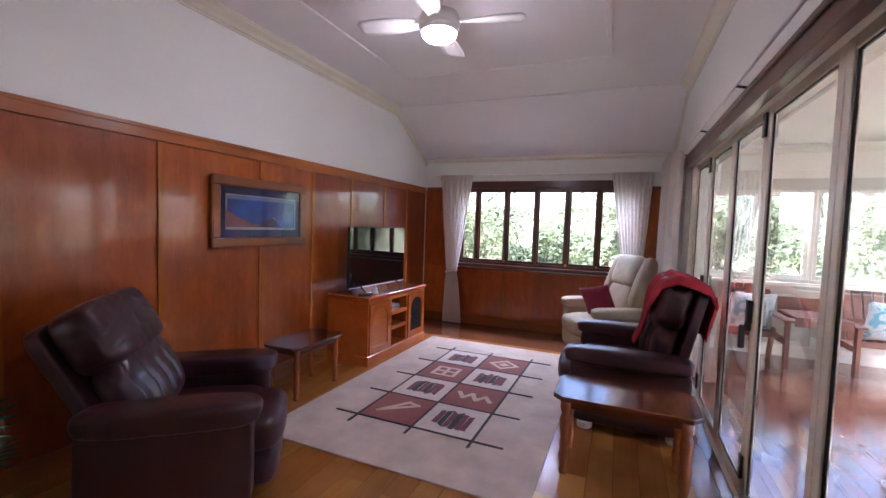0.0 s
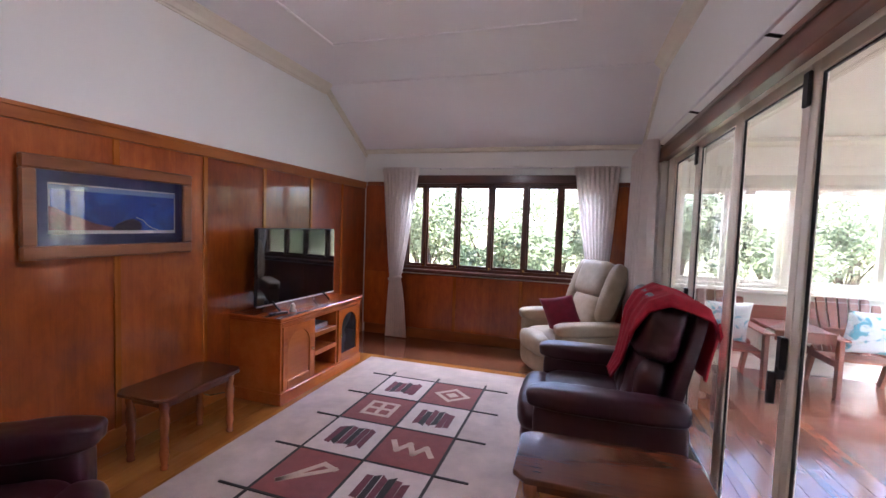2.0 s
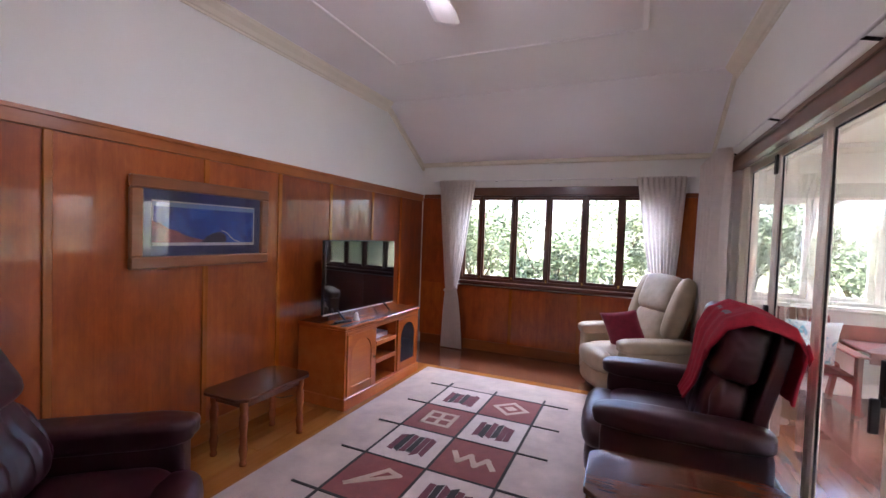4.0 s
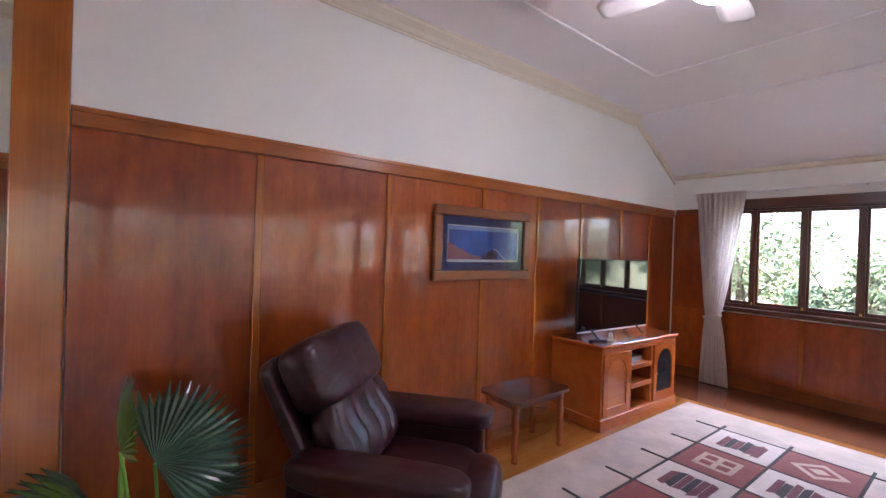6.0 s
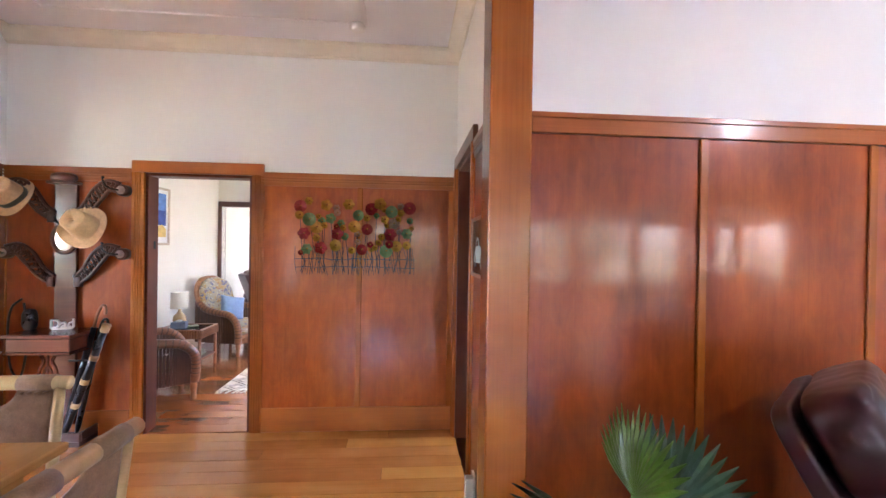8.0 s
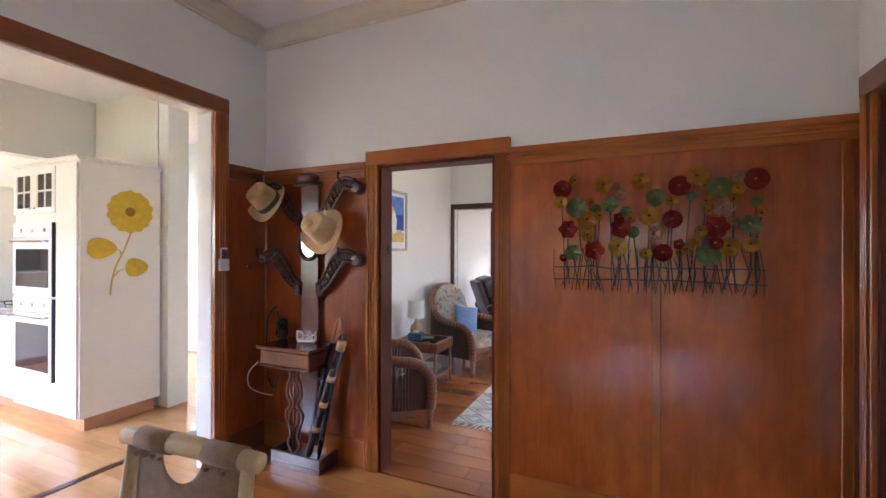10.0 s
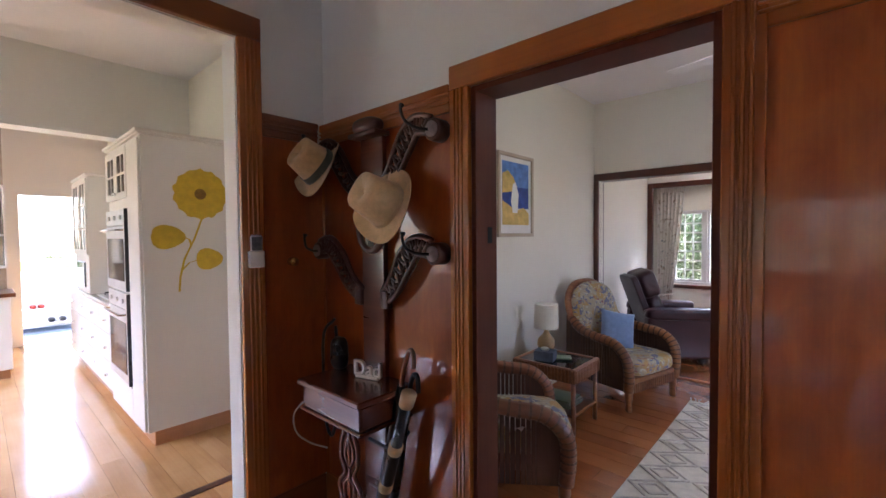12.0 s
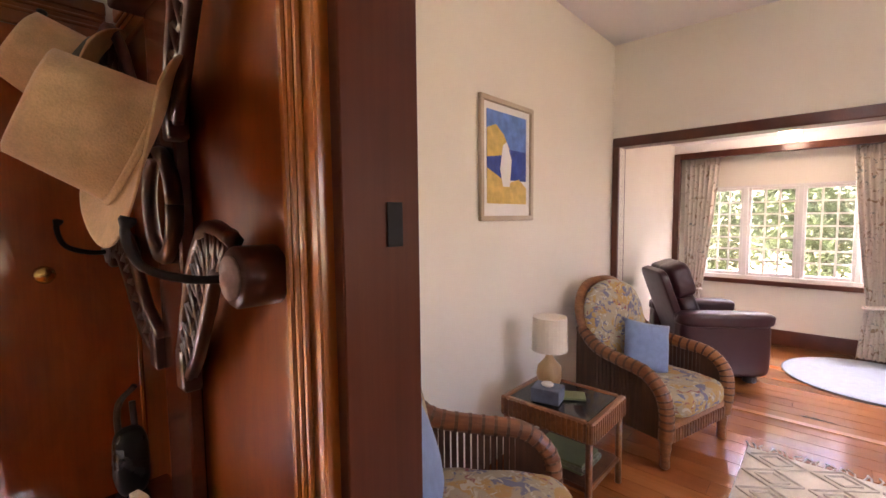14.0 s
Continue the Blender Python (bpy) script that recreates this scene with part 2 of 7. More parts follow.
M["curtain"] = thin_cloth("cream_curtain", (0.76, 0.70, 0.65))
M["glass"] = glass("window_glass")
M["chrome"] = plain("chrome", (0.75, 0.75, 0.76), 0.15, 1.0)
M["brass"] = plain("brass", (0.6, 0.42, 0.14), 0.25, 1.0)
M["pelmet"] = wood("pelmet_timber", (0.09, 0.030, 0.013), (0.15, 0.052, 0.022), (0.22, 0.082, 0.036), "y", 0.3, 0.3, 1.0, 0.1)
M["board_pale"] = wood("pale_floor_board", (0.42, 0.20, 0.075), (0.55, 0.29, 0.115), (0.64, 0.37, 0.16), "y", 0.2, 0.5, 1.0, 0.05)
M["rug"] = fabric("cream_rug_pile", (0.52, 0.42, 0.37), 0.30, 4, 260, 0.5)
M["rug_pale"] = fabric("pale_rug_pile", (0.62, 0.53, 0.49), 0.12, 14, 260, 0.5)
M["rug_motif"] = fabric("sand_rug_pile", (0.58, 0.43, 0.34), 0.15, 14, 260, 0.5)
M["rug_red"] = fabric("brick_red_rug_pile", (0.24, 0.055, 0.048), 0.2, 14, 260, 0.5)
M["rug_wine"] = fabric("wine_rug_pile", (0.14, 0.022, 0.035), 0.35, 30, 260, 0.5)
M["rug_black"] = fabric("black_rug_pile", (0.014, 0.010, 0.011), 0.3, 20, 260, 0.4)
M["throw"] = fabric("red_throw", (0.36, 0.008, 0.024), 0.25, 25, 300, 0.4, 0.0)
M["red_cushion"] = fabric("crimson_cushion", (0.22, 0.012, 0.035), 0.2, 25, 400, 0.3)
M["blue_cushion"] = fabric("pale_blue_cushion", (0.20, 0.29, 0.46), 0.15, 25, 400, 0.3)
M["teal_print"] = patches("teal_leaf_print", (0.62, 0.70, 0.68), [((0.10, 0.42, 0.50), 0.55), ((0.20, 0.33, 0.10), 0.66), ((0.04, 0.28, 0.40), 0.64)], 11)
M["floral"] = patches("faded_floral_cloth", (0.38, 0.33, 0.23), [((0.42, 0.27, 0.10), 0.52), ((0.15, 0.16, 0.23), 0.56), ((0.26, 0.09, 0.09), 0.62), ((0.50, 0.47, 0.36), 0.58)], 10)
M["floral_curtain"] = patches("floral_curtain_cloth", (0.80, 0.76, 0.68), [((0.46, 0.36, 0.26), 0.60), ((0.36, 0.40, 0.38), 0.64), ((0.46, 0.24, 0.20), 0.67)], 13)
M["print_blue"] = patches("seascape_print", (0.014, 0.065, 0.36), [((0.03, 0.12, 0.50), 0.5), ((0.012, 0.03, 0.16), 0.60), ((0.25, 0.38, 0.62), 0.71)], 6, 0.35)
M["print_shore"] = plain("printed_red_shore", (0.34, 0.12, 0.12), 0.5, vary=0.35, scale=40)
M["print_rock"] = plain("printed_dark_rock", (0.035, 0.02, 0.04), 0.5, vary=0.4, scale=40)
M["print_sky"] = plain("printed_pale_sky", (0.28, 0.40, 0.60), 0.5)
M["mat_blue"] = plain("navy_mount", (0.018, 0.028, 0.12), 0.6)
M["frame_wood"] = wood("picture_frame_wood", (0.13, 0.038, 0.012), (0.22, 0.07, 0.022), (0.31, 0.11, 0.036), "y", 0.3, 0.3, 1.2, 0.1)
M["frame_pale"] = wood("pale_frame_wood", (0.45, 0.36, 0.24), (0.56, 0.47, 0.33), (0.64, 0.55, 0.41), "z", 0.45, 0.0, 1.2, 0.1)
M["sky_blue"] = plain("painted_sky_blue", (0.10, 0.22, 0.55), 0.7, vary=0.25, scale=14)
M["sea_blue"] = plain("painted_sea_blue", (0.03, 0.07, 0.32), 0.7, vary=0.3, scale=14)
M["sand"] = plain("painted_sand_yellow", (0.66, 0.47, 0.14), 0.7, vary=0.2, scale=14)
M["screen"] = plain("black_screen_glass", (0.006, 0.006, 0.008), 0.05, bump=0.0, coat=1.0)
M["wicker"] = wood("woven_cane", (0.12, 0.040, 0.014), (0.24, 0.088, 0.032), (0.37, 0.155, 0.062), "x", 0.34, 0.3, 8.0, 0.2, 0.5)
M["cane_dark"] = wood("dark_cane_weave", (0.045, 0.018, 0.009), (0.09, 0.035, 0.016), (0.15, 0.06, 0.028), "z", 0.45, 0.15, 8.0, 0.3, 0.5)
M["rattan"] = wood("pale_rattan_pole", (0.40, 0.25, 0.11), (0.52, 0.35, 0.17), (0.62, 0.45, 0.24), "x", 0.4, 0.2, 2.0, 0.15)
M["hide"] = fabric("tan_hide", (0.26, 0.155, 0.085), 0.25, 30, 200, 0.4)
M["oak_table"] = wood("honey_table_top", (0.42, 0.19, 0.055), (0.52, 0.26, 0.085), (0.62, 0.34, 0.13), "x", 0.18, 0.5, 1.2, 0.1)
M["straw"] = fabric("straw_hat", (0.64, 0.44, 0.23), 0.2, 30, 330, 0.6)
M["hatband"] = fabric("olive_hatband", (0.085, 0.095, 0.07), 0.2, 30, 300, 0.3)
M["carved"] = wood("carved_dark_wood", (0.026, 0.007, 0.004), (0.055, 0.014, 0.008), (0.10, 0.028, 0.014), "z", 0.3, 0.3, 1.5, 0.15)
M["stand_red"] = wood("polished_red_brown_wood", (0.055, 0.012, 0.006), (0.105, 0.024, 0.010), (0.17, 0.045, 0.018), "y", 0.24, 0.4, 1.5, 0.12)
M["worn_plate"] = plain("worn_pale_metal", (0.36, 0.29, 0.28), 0.5, 0.2, vary=0.25, scale=40)
M["tarnish"] = plain("tarnished_black_metal", (0.010, 0.009, 0.009), 0.9)
M["iron"] = plain("wrought_iron", (0.02, 0.017, 0.016), 0.45, 0.6)
M["mirror"] = plain("mirror_silver", (0.85, 0.86, 0.86), 0.03, 1.0, bump=0.0)
M["white_plastic"] = plain("white_plastic", (0.78, 0.77, 0.73), 0.4)
M["grey_plastic"] = plain("grey_display", (0.10, 0.11, 0.11), 0.3)
M["bone"] = plain("bone_white_carving", (0.74, 0.69, 0.58), 0.5, vary=0.1, scale=40)
M["melamine"] = plain("white_cabinet_paint", (0.80, 0.77, 0.71), 0.45, vary=0.015, scale=1.5, bump=0.01)
M["kick"] = wood("orange_kickboard", (0.42, 0.17, 0.07), (0.52, 0.24, 0.11), (0.60, 0.30, 0.15), "x", 0.3, 0.3, 1.0, 0.05)
M["steel"] = plain("brushed_steel", (0.70, 0.70, 0.70), 0.38, 0.75)
M["oven_glass"] = plain("dark_oven_glass", (0.03, 0.031, 0.035), 0.06, bump=0.0)
M["stone_top"] = plain("speckled_bench_top", (0.42, 0.38, 0.33), 0.25, vary=0.3, scale=60)
M["tile"] = plain("beige_wall_tile", (0.46, 0.37, 0.26), 0.3, vary=0.15, scale=8)
M["decal"] = plain("mustard_wall_decal", (0.62, 0.42, 0.012), 0.6, vary=0.12, scale=18)
M["decal_dark"] = plain("brown_decal_centre", (0.26, 0.14, 0.012), 0.6, vary=0.3, scale=30)
M["fan_white"] = plain("white_fan_blade", (0.80, 0.80, 0.80), 0.4)
M["lamp_glow"] = lit("lamp_diffuser", (1.0, 0.93, 0.95), 5.0)
M["bay_glow"] = lit("bay_lamp_diffuser", (1.0, 0.86, 0.66), 3.0)
M["shade_cloth"] = fabric("cream_lampshade", (0.74, 0.68, 0.57), 0.05, 40, 400, 0.15)
M["stone_base"] = wood("pale_turned_lamp_base", (0.42, 0.24, 0.10), (0.54, 0.33, 0.15), (0.64, 0.43, 0.22), "z", 0.4, 0.2, 2.0, 0.1)
# one palm leaf in a lit and a darker green; the shade is in the colour
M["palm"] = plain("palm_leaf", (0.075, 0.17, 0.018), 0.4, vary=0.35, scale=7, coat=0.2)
M["palm_shaded"] = plain("palm_leaf_shaded", (0.018, 0.062, 0.026), 0.4, vary=0.35, scale=7, coat=0.2)
M["palm_stem"] = plain("palm_stem", (0.16, 0.36, 0.05), 0.4, vary=0.15)
M["pot"] = plain("dark_glazed_pot", (0.04, 0.028, 0.022), 0.3)
M["soil"] = plain("potting_soil", (0.03, 0.02, 0.014), 0.95, vary=0.5, scale=40, bump=0.6)
M["leaf_a"] = plain("garden_leaf", (0.13, 0.18, 0.09), 0.5, vary=0.5, scale=2)
M["leaf_b"] = plain("pale_garden_leaf", (0.20, 0.25, 0.125), 0.5, vary=0.4, scale=2)
M["bark"] = plain("bark", (0.12, 0.09, 0.065), 0.9, vary=0.4, scale=12, bump=0.6)
M["lawn"] = plain("dry_lawn", (0.22, 0.23, 0.12), 0.95, vary=0.4, scale=3, bump=0.6)
M["teak"] = wood("reddish_outdoor_timber", (0.12, 0.045, 0.027), (0.20, 0.08, 0.048), (0.28, 0.12, 0.075), "x", 0.45, 0.1, 1.4, 0.2)
M["amber"] = plain("amber_enamel", (0.55, 0.24, 0.025), 0.22, 0.3, vary=0.25, scale=30)
M["ruby"] = plain("ruby_enamel", (0.30, 0.022, 0.014), 0.2, 0.3, vary=0.25, scale=30)
M["jade"] = plain("jade_enamel", (0.21, 0.26, 0.09), 0.22, 0.3, vary=0.25, scale=30)
M["green_wall"] = plain("pale_green_wall_paint", (0.60, 0.68, 0.60), 0.6, vary=0.02, scale=1.5)
M["rug_round"] = fabric("pale_blue_grey_rug", (0.30, 0.35, 0.41), 0.12, 20, 300, 0.4)
M["rug_wool"] = fabric("ivory_wool_rug", (0.55, 0.49, 0.38), 0.15, 24, 240, 0.6)
M["rug_wool_b"] = fabric("oatmeal_wool_rug", (0.50, 0.45, 0.37), 0.2, 24, 240, 0.6)
M["paper"] = plain("printed_cover", (0.22, 0.24, 0.17), 0.5, vary=0.6, scale=30)
M["slate"] = plain("blue_grey_mat", (0.11, 0.14, 0.19), 0.8, vary=0.25, scale=20)
M["blush"] = plain("blush_enamel", (0.45, 0.24, 0.14), 0.25, 0.2, vary=0.2, scale=30)
# ---- shapes ----
def part(name, bm, mat, parent=None, label="", smooth=False):
    """Links a bmesh as one mesh object, under a thing or a part where one is given."""
    me = bpy.data.meshes.new(name)
    bmesh.ops.recalc_face_normals(bm, faces=bm.faces)
    bm.to_mesh(me)
    bm.free()
    for one in (mat if isinstance(mat, (list, tuple)) else [mat]):
        me.materials.append(one)
    if smooth:
        me.shade_smooth()
    ob = new(name, me)
    if parent:
        ob.parent = parent
    if label:
        ob["label"] = label
    return ob


def thing(name, m, label, category, group="", kind=""):
    """An Empty at the base of a thing, for its parts."""
    ob = new(name)
    ob.empty_display_size = 0.1
    ob.matrix_world = m
    return tagged(ob, label, category, group, kind)


def structure(ob, label="", category=""):
    return tagged(ob, label, category, "", "structure")


def box(bm, x0, x1, y0, y1, z0, z1, bevel=0.0, segments=1):
    made = bmesh.ops.create_cube(bm, size=1.0, matrix=Matrix.Translation(((x0 + x1) / 2, (y0 + y1) / 2, (z0 + z1) / 2)) @ Matrix.Diagonal((abs(x1 - x0), abs(y1 - y0), abs(z1 - z0), 1)))
    if bevel:
        edges = list({e for v in made["verts"] for e in v.link_edges})
        bmesh.ops.bevel(bm, geom=edges, offset=bevel, segments=segments, profile=0.5, affect="EDGES")
    return bm


def a_box(x0, x1, y0, y1, z0, z1, bevel=0.0, segments=1):
    return box(bmesh.new(), x0, x1, y0, y1, z0, z1, bevel, segments)


def boxes(*all_of, bevel=0.0):
    bm = bmesh.new()
    for b in all_of:
        box(bm, *b, bevel)
    return bm


def lathe(profile, steps=20, at=(0, 0, 0), bm=None):
    """A turned shape from (radius, height) pairs, closed at both ends."""
    bm = bm or bmesh.new()
    rings = []
    for r, z in profile:
        rings.append([bm.verts.new((at[0] + r * math.cos(2 * math.pi * i / steps), at[1] + r * math.sin(2 * math.pi * i / steps), at[2] + z)) for i in range(steps)])
    for a, b in zip(rings, rings[1:]):
        for i in range(steps):
            bm.faces.new((a[i], a[(i + 1) % steps], b[(i + 1) % steps], b[i]))
    bm.faces.new(rings[0][::-1])
    bm.faces.new(rings[-1])
    return bm


def tube(points, radius, steps=8, bm=None, ends=True):
    """A round bar along points; radius is a number or one for each point."""
    bm = bm or bmesh.new()
    pts = [Vector(p) for p in points]
    rad = radius if isinstance(radius, (list, tuple)) else [radius] * len(pts)
    rings, side = [], None
    for i, p in enumerate(pts):
        d = (pts[min(i + 1, len(pts) - 1)] - pts[max(i - 1, 0)]).normalized()
        side = d.orthogonal() if side is None else side - d * side.dot(d)
        side.normalize()
        up = d.cross(side)
        rings.append([bm.verts.new(p + rad[i] * (math.cos(2 * math.pi * k / steps) * side + math.sin(2 * math.pi * k / steps) * up)) for k in range(steps)])
    for a, b in zip(rings, rings[1:]):
        for k in range(steps):
            bm.faces.new((a[k], a[(k + 1) % steps], b[(k + 1) % steps], b[k]))
    if ends:
        bm.faces.new(rings[0][::-1])
        bm.faces.new(rings[-1])
    return bm


def arc(points, n=12):
    """A smooth curve through points (Catmull-Rom)."""
    p = [Vector(q) for q in points]
    p = [2 * p[0] - p[1]] + p + [2 * p[-1] - p[-2]]
    out = []
    for i in range(1, len(p) - 2):
        for k in range(n):
            t = k / n
            out.append(0.5 * ((2 * p[i]) + (p[i + 1] - p[i - 1]) * t + (2 * p[i - 1] - 5 * p[i] + 4 * p[i + 1] - p[i + 2]) * t * t + (3 * p[i] - p[i - 1] - 3 * p[i + 1] + p[i + 2]) * t ** 3))
    return out + [p[-2]]


def prism(outline, d0, d1, axis="y", bevel=0.0, bm=None):
    """A flat outline given thickness along an axis. Outline pairs are (x, z) for y, (y, z) for x, (x, y) for z."""
    bm = bm or bmesh.new()

    def at(a, b, d):
        return {"y": (a, d, b), "x": (d, a, b), "z": (a, b, d)}[axis]
    lo = [bm.verts.new(at(a, b, d0)) for a, b in outline]
    hi = [bm.verts.new(at(a, b, d1)) for a, b in outline]
    n = len(outline)
    faces = [bm.faces.new(lo[::-1]), bm.faces.new(hi)] + [bm.faces.new((lo[i], lo[(i + 1) % n], hi[(i + 1) % n], hi[i])) for i in range(n)]
    if bevel:
        bmesh.ops.recalc_face_normals(bm, faces=faces)
        bmesh.ops.bevel(bm, geom=list({e for f in faces for e in f.edges}), offset=bevel, segments=2, profile=0.5, affect="EDGES")
    return bm


def cushion(cx, cy, cz, sx, sy, sz, power=4.0, puff=0.0, wrinkle=0.0, seed=0, tilt=None, n=14, bm=None, pleats=0, crease=0.0):
    """A stuffed rounded block; power sets how square it is, wrinkle its unevenness, pleats its gathers and crease its sharp folds."""
    bm = bm or bmesh.new()
    seen = {}

    def corner(i, j, k):
        key = (i, j, k)
        if key not in seen:
            seen[key] = bm.verts.new((2 * i / n - 1, 2 * j / n - 1, 2 * k / n - 1))
        return seen[key]
    for i in range(n):
        for j in range(n):
            for end in (0, n):
                for order in ((0, 1, 2), (1, 2, 0), (2, 0, 1)):
                    quad = []
                    for u, v in ((i, j), (i + 1, j), (i + 1, j + 1), (i, j + 1)):
                        c = [0, 0, 0]
                        c[order[0]], c[order[1]], c[order[2]] = u, v, end
                        quad.append(corner(*c))
                    bm.faces.new(quad)
    turn = tilt or Matrix.Identity(3)
    for v in seen.values():
        p = v.co.copy()
        k = (abs(p.x) ** power + abs(p.y) ** power + abs(p.z) ** power) ** (-1 / power)
        q = p * k
        bulge = 1 + puff * (1 - min(1, q.x * q.x)) * (1 - min(1, q.z * q.z)) if puff else 1
        q = Vector((q.x * sx / 2, q.y * sy / 2 * bulge, q.z * sz / 2))
        if wrinkle:
            q *= 1 + wrinkle * noise.noise(q * 9 + Vector((seed * 7.1, seed, 0))) + 0.5 * wrinkle * noise.noise(q * 23 + Vector((seed, 3, 1)))
        if pleats:
            low = max(0.0, min(1.0, 0.75 - q.z / sz))
            q.x -= 0.016 * low * abs(math.cos(math.pi * pleats * (q.y / sy + 0.02 * math.sin(q.z * 30)))) ** 14 * (q.x > 0)
        if crease:
            fold = noise.noise(Vector((q.x * 3, q.y * 3.5, q.z * 9)) + Vector((seed * 3.7, 1, seed)))
            q.x -= crease * max(0.0, 1 - 9 * abs(fold)) * (q.x > 0)
        v.co = turn @ q + Vector((cx, cy, cz))
    return bm


def tilt(rx=0, ry=0, rz=0):
    return Euler([radians(a) for a in (rx, ry, rz)]).to_matrix()


def sheet(fn, nu, nv, thick=0.0):
    """A cloth-like surface from fn(u, v), with thickness."""
    bm = bmesh.new()
    g = [[bm.verts.new(fn(i / nu, j / nv)) for j in range(nv + 1)] for i in range(nu + 1)]
    faces = [bm.faces.new((g[i][j], g[i + 1][j], g[i + 1][j + 1], g[i][j + 1])) for i in range(nu) for j in range(nv)]
    if thick:
        bmesh.ops.recalc_face_normals(bm, faces=faces)
        bmesh.ops.solidify(bm, geom=faces, thickness=thick)
    return bm


def wall(name, along, p0, p1, a0, a1, z0, z1, openings=(), mat=None):
    """A wall between planes p0 and p1, running along x or y from a0 to a1, with real openings (a, a, z, z)."""
    bm = bmesh.new()

    def piece(a, b, c, d):
        if b - a > 1e-4 and d - c > 1e-4:
            box(bm, *((a, b, p0, p1) if along == "x" else (p0, p1, a, b)), c, d)
    at = a0
    for o0, o1, oz0, oz1 in sorted(openings):
        piece(at, o0, z0, z1)
        piece(o0, o1, z0, oz0)
        piece(o0, o1, oz1, z1)
        at = o1
    piece(at, a1, z0, z1)
    return structure(part(name, bm, mat or M["white"]))
# ---- structure: floors ----
CEIL = 3.06
floor = structure(part("floor", boxes((-4.22, 1.16, -2.54, 7.1, -0.12, -0.012), (-4.9, -4.2, -2.54, 1.1, -0.12, -0.012), (-4.22, -2.5, 0.9, 3.4, -0.12, -0.012)), M["board_dark"]), "polished timber strip floor of lounge and dining room", "floor")
floor_sitting = structure(part("floor_sitting_room", a_box(-9.95, -4.2, -2.5, 2.0, -0.13, -0.012), M["board_dark"]), "polished reddish timber floor of sitting room", "floor")
floor_kitchen = structure(part("floor_kitchen", a_box(-5.9, -0.9, -8.7, -2.5, -0.13, -0.012), M["board_dark"]), "glossy pale timber floor of kitchen", "floor")
floor_sunroom = structure(part("floor_sunroom", a_box(1.12, 5.0, -2.5, 7.4, -0.13, -0.012), M["board_dark"]), "dark glossy timber floor of sunroom", "floor")


def boards(parent, x0, x1, y0, y1, width, mat, seed, run="y", length=(1.8, 3.4), gap=0.0016):
    """Strip boards with open joints and staggered ends, laid 12 mm over the slab."""
    rng = random.Random(seed)
    a0, a1, b0, b1 = (x0, x1, y0, y1) if run == "y" else (y0, y1, x0, x1)
    rows = max(1, round((a1 - a0) / width))
    w = (a1 - a0) / rows
    for i in range(rows):
        at = b0
        first = True
        while at < b1 - 0.01:
            end = at + (rng.uniform(0.5, 3.0) if first else rng.uniform(*length))
            first = False
            if b1 - end < 0.5:
                end = b1
            lo, hi = a0 + i * w + gap, a0 + (i + 1) * w - gap
            drop = rng.uniform(0, 0.0006)
            q = (lo, hi, at + 0.0008, end - 0.0008) if run == "y" else (at + 0.0008, end - 0.0008, lo, hi)
            part("board", a_box(*q, -0.012, -drop), mat, parent)
            at = end


# ---- structure: walls ----
wall_w = wall("wall_lounge_west", "y", -2.60, -2.49, 1.10, 7.10, 0, 3.2)
structure(wall_w, "white upper wall over glossy timber wainscot", "wall")
wall_n = wall("wall_lounge_north", "x", 6.99, 7.10, -2.49, 1.14, 0, 3.2, [(-1.90, 0.60, 0.93, 2.08)])
structure(wall_n, "window wall with timber wainscot below white plaster", "wall")
wall_e = wall("wall_lounge_east", "y", 1.01, 1.16, -2.54, 6.99, 0, 3.2, [(-1.92, 5.86, 0, 2.25)])
structure(wall_e, "white wall above folding glass doors", "wall")
wall_hn = wall("wall_hall_north", "x", 0.99, 1.10, -4.22, -2.60, 0, 3.2, [(-3.95, -3.13, 0, 2.09)])
structure(wall_hn, "hall wall of timber panels with a doorway", "wall")
wall_a = wall("wall_hall_west", "y", -4.22, -4.11, -2.54, 0.99, 0, 3.2, [(-1.42, -0.62, 0, 2.018)])
structure(wall_a, "hall wall of timber panels with an open doorway", "wall")
wall_s = wall("wall_hall_south", "x", -2.54, -2.42, -4.11, 1.01, 0, 3.2, [(-3.66, -1.2, 0, 2.37)])
structure(wall_s, "timber-panelled wall with a wide opening to the kitchen", "wall")

# room behind the hall's north doorway
# the bedroom's north opening is added to admit its fill lamp
wall_b = wall("wall_bedroom_north", "x", 3.4, 3.5, -4.9, -2.5, 0, 3.2, [(-4.6, -3.6, 0.9, 2.0)], M["green_wall"])
wall_b2 = wall("wall_bedroom_west", "y", -4.9, -4.8, 1.1, 3.4, 0, 3.2, mat=M["green_wall"])
ceil_b = structure(part("ceiling_bedroom", a_box(-4.9, -2.5, 1.1, 3.5, 3.0, 3.1), M["ceiling"]))

# sitting room and bay
wall_ss = wall("wall_sitting_south", "x", -2.50, -2.39, -9.95, -4.22, 0, 3.1, mat=M["cream_wall"])
# unseen north opening, added for the sitting room fill lamp
wall_sn = wall("wall_sitting_north", "x", 1.70, 1.82, -9.95, -4.22, 0, 3.1, [(-6.8, -5.2, 0.9, 2.0)], M["cream_wall"])
wall_sw = wall("wall_sitting_west", "y", -7.72, -7.60, -2.39, 1.70, 0, 3.1, [(-2.33, 1.3, 0, 2.07)], M["cream_wall"])
wall_bay = wall("wall_bay_west", "y", -9.95, -9.82, -2.39, 1.70, 0, 2.6, [(-2.14, 1.45, 0.72, 1.80)], M["cream_wall"])
ceil_s = structure(part("ceiling_sitting_room", a_box(-7.72, -4.22, -2.5, 1.8, 2.93, 3.1), M["ceiling"]))
